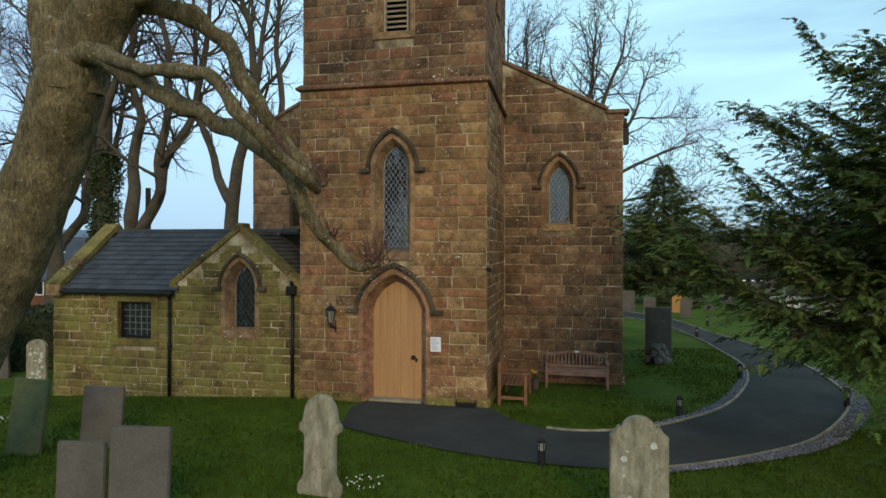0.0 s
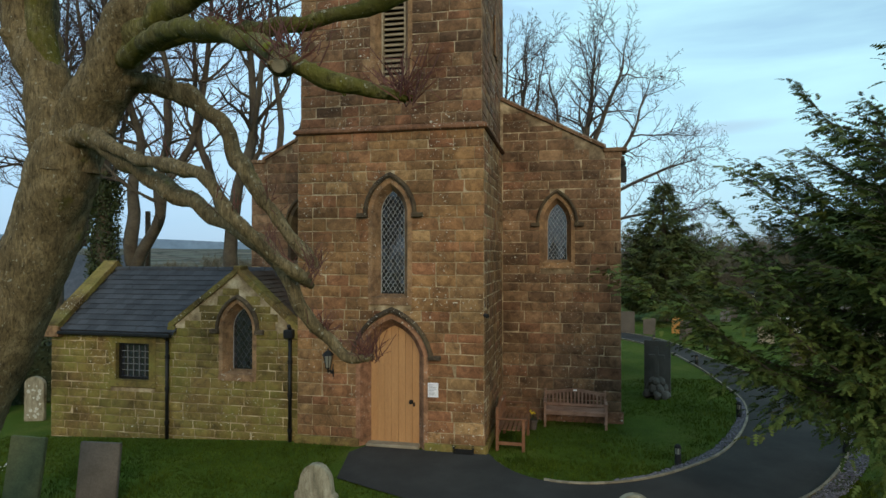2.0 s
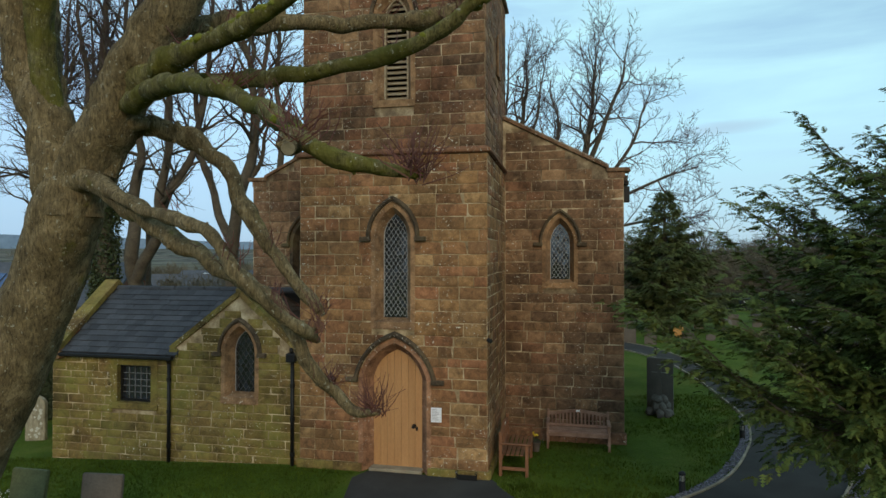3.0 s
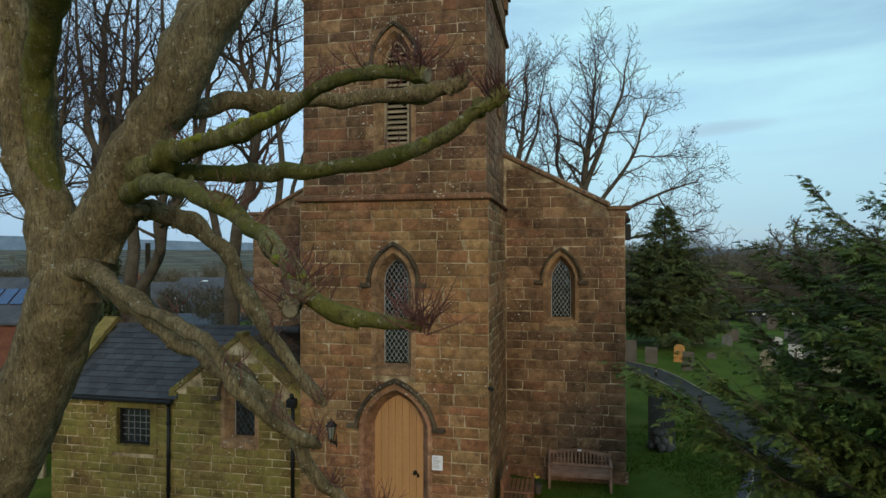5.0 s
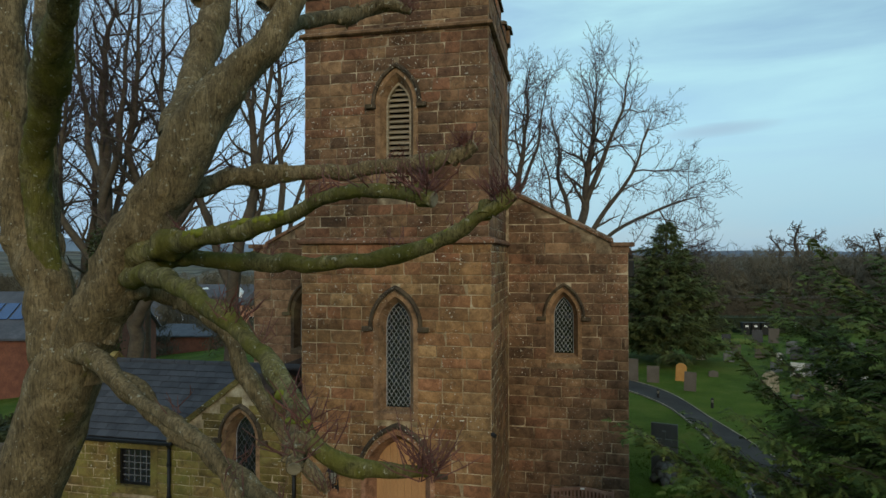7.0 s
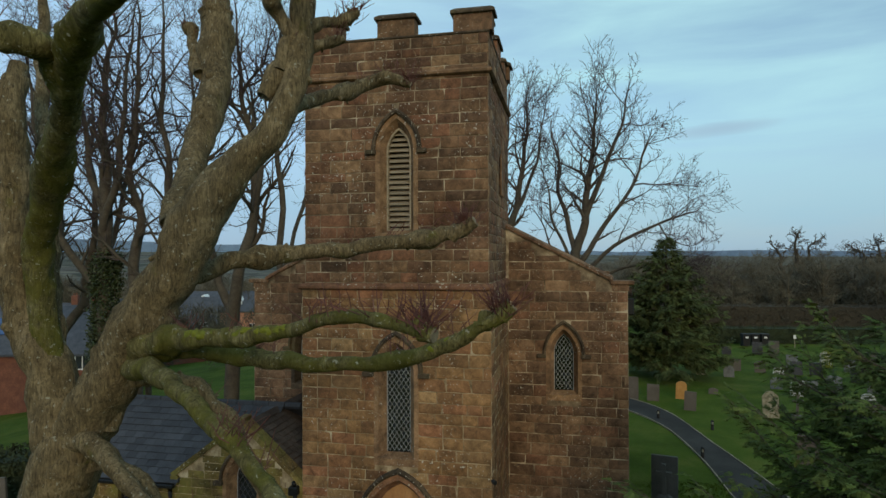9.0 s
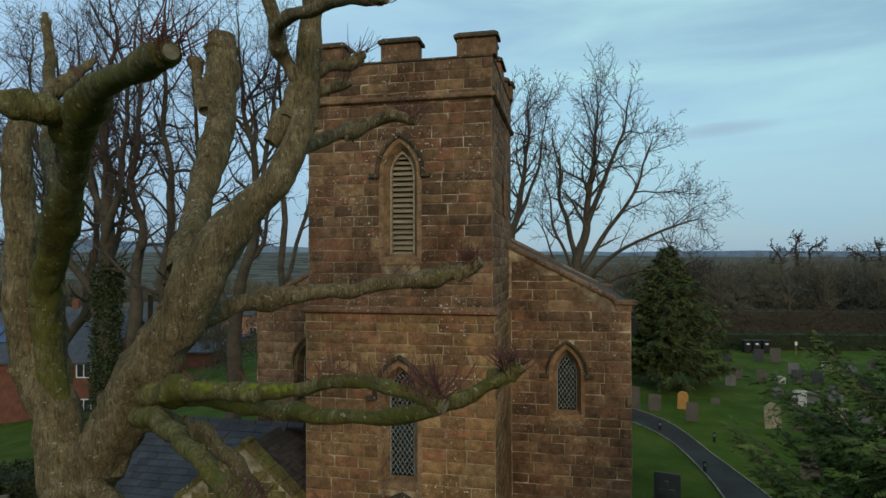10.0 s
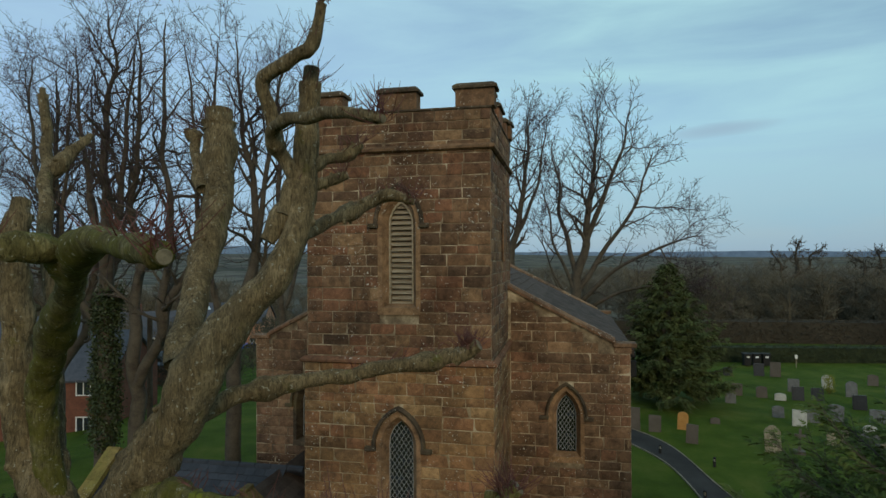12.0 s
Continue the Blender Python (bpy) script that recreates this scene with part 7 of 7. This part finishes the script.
M["hedge"] = surface("clipped_hedge", [(0.3, (0.012, 0.020, 0.008)), (0.7, (0.035, 0.045, 0.016))], 2, relief=0, vary=0.3, island=True)
M["brush"] = surface("brown_winter_brush", [(0.3, (0.040, 0.035, 0.022)), (0.7, (0.115, 0.095, 0.060))], 0.12, relief=0, vary=0.35, island=True)
# the near brush made paler: distance haze put into the twig colour
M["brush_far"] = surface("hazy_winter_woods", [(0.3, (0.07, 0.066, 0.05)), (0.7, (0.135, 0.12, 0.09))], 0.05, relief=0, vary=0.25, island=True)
M["hedge_brown"] = surface("dark_brown_hedge", [(0.3, (0.024, 0.021, 0.014)), (0.7, (0.062, 0.050, 0.033))], 0.12, relief=0, vary=0.35, island=True)
leafy_hedge("boundary_hedge", 15.5, 43.5, 60.0, 49.0, 1.2, 1.35, "hedge", "clipped dark evergreen hedge bounding the churchyard", 9000, 0.14, 3)
leafy_hedge("roadside_hedge", 6.0, 56.0, 75.0, 62.0, 1.6, 2.4, "hedge_brown", "brown winter hedge along the road", 9000, 0.22, 4)


def woods(name, spots, material, label, seed, size, twig):
    """Far trees too many to count: bushy heads of twigs over trunks."""
    rnd = random.Random(seed)
    vs, fs = [], []
    for x, y, h, w in spots:
        g = ground_z(x, y)
        tube(vs, fs, [(x, y, g - 0.5, 0.03 * h), (x + rnd.gauss(0, 0.3), y, g + h * 0.6, 0.014 * h), (x, y, g + h * 0.95, 0.02)], 4, cap=False)
        for _ in range(26):
            a, z = rnd.uniform(0, 6.28), rnd.uniform(0.15, 1.0)
            r = w * math.sqrt(max(0.05, 1 - abs(z - 0.55) ** 2 * 3.2)) * rnd.uniform(0.4, 1.0)
            c = (x + r * math.cos(a), y + r * math.sin(a), g + h * z)
            tube(vs, fs, [(x, y, g + h * z * 0.55, 0.012 * h * 0.5), (*c, 0.01)], 3, cap=False)
            for _ in range(twig):
                p = Vector(c) + Vector((rnd.gauss(0, w * 0.16), rnd.gauss(0, w * 0.16), rnd.gauss(0, h * 0.05)))
                d = Vector((rnd.gauss(0, 0.6), rnd.gauss(0, 0.6), rnd.uniform(0.2, 1.2))).normalized() * size * rnd.uniform(0.6, 1.6)
                o = d.orthogonal().normalized() * size * 0.05
                k = len(vs)
                vs.extend([tuple(p - o), tuple(p + o), tuple(p + d)])
                fs.append((k, k + 1, k + 2))
    return tagged(grid_mesh(name, vs, fs, material), label, "woods", kind="stuff")


rnd0 = random.Random(77)
woods("near_thicket", [(rnd0.uniform(12, 70), rnd0.uniform(62, 82), rnd0.uniform(4.5, 8.0), rnd0.uniform(1.8, 3.2)) for _ in range(85)], "brush", "brown leafless thicket beyond the road", 5, 0.8, 30)
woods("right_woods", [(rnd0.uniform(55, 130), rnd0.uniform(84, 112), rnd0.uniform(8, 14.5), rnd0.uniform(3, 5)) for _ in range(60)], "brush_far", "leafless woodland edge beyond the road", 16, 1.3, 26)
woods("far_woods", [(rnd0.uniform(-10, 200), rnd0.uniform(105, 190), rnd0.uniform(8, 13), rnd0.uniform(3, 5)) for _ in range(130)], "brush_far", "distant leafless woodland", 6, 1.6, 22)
woods("north_thicket", [(rnd0.uniform(-52, -19), rnd0.uniform(30, 52), rnd0.uniform(3.0, 5.5), rnd0.uniform(1.5, 2.6)) for _ in range(36)], "brush", "leafless shrubs among the houses", 8, 0.6, 24)
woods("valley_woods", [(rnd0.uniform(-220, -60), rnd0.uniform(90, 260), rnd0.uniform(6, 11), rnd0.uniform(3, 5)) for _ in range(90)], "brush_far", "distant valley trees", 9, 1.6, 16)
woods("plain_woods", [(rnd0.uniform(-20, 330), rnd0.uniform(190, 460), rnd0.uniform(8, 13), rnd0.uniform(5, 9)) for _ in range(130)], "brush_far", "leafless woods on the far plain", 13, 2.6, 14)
# added leafy mass that stands in for the dark, shadowed area beside the vestry
leafy_hedge("dark_shrubs", -17.5, 2.2, -8.9, 5.2, 1.8, 1.9, "hedge", "dark leafy mass added to fill the dark area beside the vestry", 5000, 0.12, 6)
woods("field_hedgerows", [(rnd0.uniform(-150, -34), rnd0.uniform(62, 130), rnd0.uniform(3.5, 8), rnd0.uniform(2, 3.6)) for _ in range(80)], "brush", "leafless hedgerow trees behind the houses", 12, 0.9, 24)
far_oak = bare_tree(42.0, 100.0, 61, [
    [(0, 0, -0.5, 0.7), (0.2, 0, 3.5, 0.55), (-0.6, 0, 6.5, 0.42), (0.5, 0, 9, 0.3), (0.2, 0, 11.5, 0.2), (0.8, 0, 14.0, 0.1)],
    [(-0.5, 0, 6.2, 0.35), (-2.2, 0, 8.0, 0.26), (-2.0, 0, 10, 0.2), (-3.6, 0, 12.0, 0.1)],
    [(0.2, 0, 8.2, 0.3), (2.2, 0, 9.6, 0.22), (2.4, 0, 11.4, 0.17), (4.0, 0, 12.6, 0.08)],
    [(0.4, 0, 5, 0.3), (2.6, 0, 6.6, 0.2), (4.6, 0, 7.2, 0.1)]],
    "distant round-headed leafless oak above the woods", "far lone trees", fine=0.05, side=3.4, up=0.04, wob=0.4, gap=0.7, clear=6.5)
copy_thing(far_oak, pose(54.9, 99.0, ground_z(54.9, 99.0) - 1.5, 0, 0, 150))


def wheelie_bin(x, y, turn):
    t = thing("wheelie_bin", "black wheeled bin with pale label by the hedge", "bin", "bins by the hedge", at=pose(x, y, ground_z(x, y), 0, 0, turn))
    bm = bmesh.new()
    lo = [bm.verts.new(p) for p in ((-0.24, -0.25, 0.08), (0.24, -0.25, 0.08), (0.24, 0.25, 0.08), (-0.24, 0.25, 0.08))]
    hi = [bm.verts.new(p) for p in ((-0.3, -0.34, 1.0), (0.3, -0.34, 1.0), (0.3, 0.34, 1.0), (-0.3, 0.34, 1.0))]
    bm.faces.new(lo)
    bm.faces.new(hi)
    for k in range(4):
        bm.faces.new((lo[k], lo[(k + 1) % 4], hi[(k + 1) % 4], hi[k]))
    part("body", bm, "black", t)
    bm = bmesh.new()
    box(bm, -0.32, 0.32, -0.37, 0.36, 1.0, 1.07, 0.025)
    part("lid", bm, "black", t)
    bm = bmesh.new()
    box(bm, -0.12, 0.12, -0.345, -0.33, 0.72, 0.86)
    part("label", bm, "white", t, "white sticker")
    for s in (-1, 1):
        bm = bmesh.new()
        cyl(bm, (s * 0.26, 0.24, 0.1), (s * 0.31, 0.24, 0.1), 0.1, n=12)
        part("wheel", bm, "black", t)
    return t


w0 = wheelie_bin(18.6, 41.6, 4)
for x, y, a in ((19.35, 41.7, -3), (20.1, 41.8, 2)):
    copy_thing(w0, pose(x, y, ground_z(x, y), 0, 0, a))


def post_sign(x, y):
    t = thing("marker_post", "slim pale post with a small white plate", "post", at=pose(x, y, ground_z(x, y)))
    bm = bmesh.new()
    cyl(bm, (0, 0, -0.2), (0, 0, 0.9), 0.03, n=8)
    part("post", bm, "kerb", t)
    bm = bmesh.new()
    box(bm, -0.1, 0.1, -0.045, -0.03, 0.75, 1.05, 0.004)
    part("plate", bm, "white", t)


post_sign(22.3, 41.5)


def shrub(x, y):
    t = thing("golden_shrub", "small golden-green clipped shrub among graves", "shrub", at=pose(x, y, ground_z(x, y)))
    rnd = random.Random(3)
    vs, fs = [], []
    for _ in range(60):
        a, r, z = rnd.uniform(0, 6.28), rnd.uniform(0, 0.35), rnd.uniform(0.1, 1.2)
        leaf_cloud(vs, fs, (r * math.cos(a), r * math.sin(a), z), 12, (0.08, 0.08, 0.08), 0.09, rnd)
    grid_mesh("leaves", vs, fs, "moss", t)
    bm = bmesh.new()
    cyl(bm, (0, 0, -0.1), (0, 0, 0.7), 0.04, 0.02, 8)
    part("stem", bm, "bark_far", t)


shrub(21.0, 31.8)


# ---------------------------------------------------------------- houses below the churchyard
def house(x, y, turn, w, d, eave, ridge, base, wall, label, extras=(), floors=2):
    """A gabled house: walls, roof slopes, windows with frames, chimneys. Heights are above its own ground."""
    t = thing("house", label, "house", at=pose(x, y, base, 0, 0, turn))
    bm = bmesh.new()
    a, b = w / 2, d / 2
    pr = [(-b, -1.0), (b, -1.0), (b, eave), (0, ridge - 0.1), (-b, eave)]
    l0 = [bm.verts.new((-a, v, z)) for v, z in pr]
    l1 = [bm.verts.new((a, v, z)) for v, z in pr]
    bm.faces.new(l0)
    bm.faces.new(l1)
    for k in range(5):
        bm.faces.new((l0[k], l0[(k + 1) % 5], l1[(k + 1) % 5], l1[k]))
    part("wall", bm, wall, t)
    for s in (-1, 1):
        bm = bmesh.new()
        e = (ridge - eave) / b
        q = [(-a - 0.25, 0, ridge), (a + 0.25, 0, ridge), (a + 0.25, s * (b + 0.3), eave - 0.3 * e), (-a - 0.25, s * (b + 0.3), eave - 0.3 * e)]
        hi = [bm.verts.new((u, v, z + 0.08)) for u, v, z in q]
        lo = [bm.verts.new((u, v, z - 0.06)) for u, v, z in q]
        bm.faces.new(hi)
        bm.faces.new(lo)
        for k in range(4):
            bm.faces.new((hi[k], hi[(k + 1) % 4], lo[(k + 1) % 4], lo[k]))
        part("roof", bm, "roof_far", t)
    for fl in range(floors):
        for i in range(max(2, int(w / 2.6))):
            u = -a + w * (i + 0.5) / max(2, int(w / 2.6))
            z = 0.9 + fl * 2.5
            win = part("window", bmesh.new(), "white", t)
            bm = prism(bmesh.new(), [(u - 0.5, z), (u + 0.5, z), (u + 0.5, z + 1.15), (u - 0.5, z + 1.15)], -b - 0.04, -b + 0.02, [[(u - 0.43, z + 0.07), (u + 0.43, z + 0.07), (u + 0.43, z + 1.08), (u - 0.43, z + 1.08)]])
            box(bm, u - 0.03, u + 0.03, -b - 0.03, -b, z + 0.06, z + 1.1)
            part("frame", bm, "white", win)
            bm = bmesh.new()
            box(bm, u - 0.45, u + 0.45, -b - 0.012, -b + 0.01, z + 0.05, z + 1.1)
            part("pane", bm, "glass", win)
    for kind, u in extras:
        e = (ridge - eave) / b
        if kind == "chimney":
            bm = bmesh.new()
            box(bm, u - 0.4, u + 0.4, -0.35, 0.35, ridge - 0.8, ridge + 1.1, 0.03)
            ch = part("chimney", bm, "brick", t)
            for s in (-0.18, 0.18):
                bm = bmesh.new()
                cyl(bm, (u + s, 0, ridge + 1.1), (u + s, 0, ridge + 1.4), 0.1, n=10)
                part("chimney_pot", bm, "brick", ch)
        elif kind in ("solar", "skylight", "dormer"):
            nrm = Vector((0, -(ridge - eave), b)).normalized()
            m = Matrix.Translation((u, -b * 0.5, (ridge + eave) / 2 + 0.12)) @ nrm.to_track_quat("Z", "Y").to_matrix().to_4x4()
            if kind == "dormer":
                bm = bmesh.new()
                zz = (ridge + eave) / 2
                prism(bm, [(u - 0.8, zz - 0.6), (u + 0.8, zz - 0.6), (u + 0.8, zz + 0.3), (u, zz + 1.0), (u - 0.8, zz + 0.3)], -b * 0.72, -b * 0.2)
                part("dormer", bm, "white", t)
                continue
            sx, sy = (0.85, 1.6) if kind == "solar" else (0.5, 0.7)
            bm = bmesh.new()
            box(bm, -sx / 2 * 1.0, sx / 2, -sy / 2, sy / 2, 0.0, 0.06, 0.01, m)
            part("solar_panel" if kind == "solar" else "skylight", bm, "panel" if kind == "solar" else "white", t)
    return t


M["panel"] = surface("blue_solar_glass", [(0.3, (0.02, 0.05, 0.13)), (0.7, (0.035, 0.08, 0.19))], 2, rough=0.15, relief=0, spec=0.7)
M["salmon"] = surface("salmon_brick", [(0.3, (0.42, 0.20, 0.12)), (0.7, (0.52, 0.26, 0.16))], 1.5, fine=8)
house(-32.0, 23.5, 12, 12.0, 7.0, 4.6, 7.2, -3.1, "brick", "red brick house with solar panels on its roof", (("chimney", 3.6), ("solar", -3.6), ("solar", -2.6), ("solar", -1.6), ("solar", -0.6), ("solar", 0.4), ("skylight", 1.9)))
house(-49.0, 60.0, 30, 12.0, 8.0, 3.4, 7.6, -5.6, "brick", "brick house with steep gable down the slope", (("chimney", -4.0), ("skylight", 1.0)))
house(-35.0, 41.0, 12, 11.0, 6.0, 2.7, 3.4, -3.6, "brick", "low brick outbuilding with shallow roof", (), 0)
house(-48.0, 72.0, 14, 13.0, 8.0, 4.0, 6.6, -4.4, "salmon", "salmon-brick house with two small dormers", (("dormer", -2.5), ("dormer", 2.5)), 1)
house(-66.0, 58.0, 20, 12.0, 8.0, 4.6, 7.6, -6.4, "brick", "brick house seen between bare trees", (("chimney", 3.0),))
house(-62.0, 36.0, 60, 12.0, 8.0, 4.6, 7.4, -5.0, "brick", "gabled brick house beyond the lawn", (("chimney", 0.0),))


def parked_car(x, y, turn, z):
    t = thing("parked_car", "small blue car parked before the salmon house", "car", at=pose(x, y, z, 0, 0, turn))
    bm = bmesh.new()
    prism(bm, [(-2.0, 0.25), (2.0, 0.25), (2.05, 0.75), (1.2, 0.92), (0.6, 1.42), (-1.1, 1.45), (-1.75, 0.95), (-2.05, 0.85)], -0.85, 0.85)
    bmesh.ops.bevel(bm, geom=bm.edges[:], offset=0.06, segments=2, affect="EDGES")
    part("body", bm, "car_blue", t)
    bm = bmesh.new()
    prism(bm, [(-1.5, 0.98), (1.0, 0.98), (0.55, 1.36), (-1.05, 1.38)], -0.87, 0.87)
    part("windows", bm, "glass", t)
    for u in (-1.25, 1.25):
        for s in (-1, 1):
            bm = bmesh.new()
            cyl(bm, (u, s * 0.7, 0.32), (u, s * 0.9, 0.32), 0.32, n=16)
            w = part("wheel", bm, "black", t)
            bm = bmesh.new()
            cyl(bm, (u, s * 0.89, 0.32), (u, s * 0.915, 0.32), 0.19, n=12)
            part("hub", bm, "grave_grey", w)


M["car_blue"] = surface("blue_car_paint", [(0.3, (0.05, 0.10, 0.32)), (0.7, (0.06, 0.12, 0.36))], 1, rough=0.25, relief=0, spec=0.6)
parked_car(-40.5, 65.0, 70, -4.3)


def pole(x, y, h):
    t = thing("utility_pole", "plain dark wooden pole behind the vestry", "pole", at=pose(x, y, ground_z(x, y)))
    bm = bmesh.new()
    cyl(bm, (0, 0, -0.5), (0, 0, h), 0.15, 0.12, 12)
    part("pole", bm, "bark_far", t)


pole(-15.9, 13.2, 7.0)


# ---------------------------------------------------------------- grass
M["blade"] = surface("grass_blades", [(0.3, (0.032, 0.051, 0.004)), (0.6, (0.058, 0.088, 0.008)), (0.8, (0.108, 0.120, 0.02))], 1.5, relief=0, vary=0.35, island=True, spec=0.1)


def inside_path(x, y):
    if -0.4 < x < 2.7 and -2.9 < y < 0.1 and y > -1.9 - 0.36 * x:
        return True
    return False


def build_grass():
    rnd = random.Random(12)
    o, q = spline(OUTER, 8), spline(INNER, 8)
    ring = [(p.x, p.y) for p in o] + [(p.x, p.y) for p in reversed(q)]

    def on_path(x, y):
        c = False
        j = len(ring) - 1
        for i in range(len(ring)):
            if (ring[i][1] > y) != (ring[j][1] > y) and x < (ring[j][0] - ring[i][0]) * (y - ring[i][1]) / (ring[j][1] - ring[i][1]) + ring[i][0]:
                c = not c
            j = i
        return c

    vs, fs = [], []
    zones = (((-9.5, 10.5, -6.6, -0.05), 52000), ((2.6, 9.5, -0.9, 9.0), 16000), ((9.8, 16, -3, 9), 6000))
    for (x0, x1, y0, y1), n in zones:
        for _ in range(n):
            x, y = rnd.uniform(x0, x1), rnd.uniform(y0, y1)
            if on_path(x, y) or inside_path(x, y) or (y > NY - 0.1 and x < NX1 + 0.1) or (x < TX1 + 0.05 and y > -0.05):
                continue
            z = ground_z(x, y)
            for _ in range(2):
                h = rnd.uniform(0.025, 0.065) * (1.5 if noise.noise((x, y, 0)) > 0.25 else 1)
                a = rnd.uniform(0, 6.28)
                dx, dy = 0.011 * math.cos(a), 0.011 * math.sin(a)
                lx, ly = rnd.gauss(0, 0.022), rnd.gauss(0, 0.022)
                u, v = x + rnd.gauss(0, 0.02), y + rnd.gauss(0, 0.02)
                k = len(vs)
                vs.extend([(u - dx, v - dy, z - 0.01), (u + dx, v + dy, z - 0.01), (u + lx, v + ly, z + h)])
                fs.append((k, k + 1, k + 2))
    tagged(grid_mesh("grass", vs, fs, "blade"), "short green winter grass round the church", "grass", kind="stuff")


build_grass()
snowdrops(1.42, -4.6)
snowdrops(-6.9, -2.4)


# ---------------------------------------------------------------- wall stones
FRONT = Matrix.Identity(4)
big = (0.19, 0.22, 0.25, 0.28)
d_, l_, b_ = tower_holes
lay_stones(tower_walls["low"], FRONT, TX0, TX1, 0.17, STR1 - 0.005, big, (0.32, 0.72), "stone", [(d_[0], -0.5, d_[2], d_[3] + 0.05, d_[4] + 0.05), (l_[0], l_[1] - 0.1, l_[2], l_[3] + 0.03, l_[4] + 0.05)], seed=3, quoin=0.6)
lay_stones(tower_walls["up"], Matrix.Translation((0, TIN, 0)), TX0 + TIN, TX1 - TIN, STR1 + 0.16, PAR - 0.05, big, (0.32, 0.72), "stone_upper", [(b_[0], b_[1] - 0.1, b_[2], b_[3] + 0.03, b_[4] + 0.05)], seed=4, quoin=0.6)
SOUTH = Matrix.Translation((TX1, 0, 0)) @ Matrix.Rotation(radians(90), 4, "Z")
lay_stones(tower_walls["wall_south"], SOUTH, 0.0, NY + 0.1, 0.17, STR1 - 0.005, big, (0.32, 0.68), "stone", seed=5)
lay_stones(tower_walls["wall_southup"], Matrix.Translation((-TIN, 0, 0)) @ SOUTH, TIN, TD - TIN, STR1 + 0.16, PAR - 0.05, big, (0.32, 0.68), "stone_upper", seed=6)
NORTH = Matrix.Translation((TX0, 0, 0)) @ Matrix.Rotation(radians(-90), 4, "Z")
lay_stones(tower_walls["wall_northup"], Matrix.Translation((TIN, 0, 0)) @ NORTH, -TD + TIN, -TIN, STR1 + 0.16, PAR - 0.05, big, (0.32, 0.68), "stone_upper", seed=7, limit=60)
WEST = Matrix.Translation((0, NY, 0))
nh = [(3.98, 3.88, 5.05, 0.43, 0.77), (2 * NC - 3.98, 3.88, 5.05, 0.43, 0.77)]
lay_stones(nave_wall, WEST, TX1 + 0.02, NX1, 0.16, nave_top(TX1), (0.22, 0.25, 0.28, 0.31), (0.4, 0.75), "stone_nave", nh, lambda x: min(nave_top(x) - 0.03, nave_top(x) - 0.03 if x < NX1 - 0.4 else EAVE), 8)
lay_stones(nave_wall, WEST, NX0, TX0 - 0.02, 2.2, nave_top(TX0), (0.24, 0.27, 0.3), (0.4, 0.75), "stone_nave", nh, lambda x: nave_top(x) - 0.03 if x > NX0 + 0.4 else EAVE, 9, limit=110)
sq_, lan_ = vestry_holes
VM = Matrix.Translation((0, VY, 0))
lay_stones(vestry_wall, VM, VX0, VX1, -0.45, BTOP, (0.17, 0.19, 0.21, 0.23), (0.38, 0.72), "stone_vestry", [(-6.03, 0.98, 2.3, 0.6, 0.001), (lan_[0], lan_[1] - 0.1, lan_[2], lan_[3] + 0.03, lan_[4] + 0.05)], lambda x: vestry_top(x) - 0.02, 10)
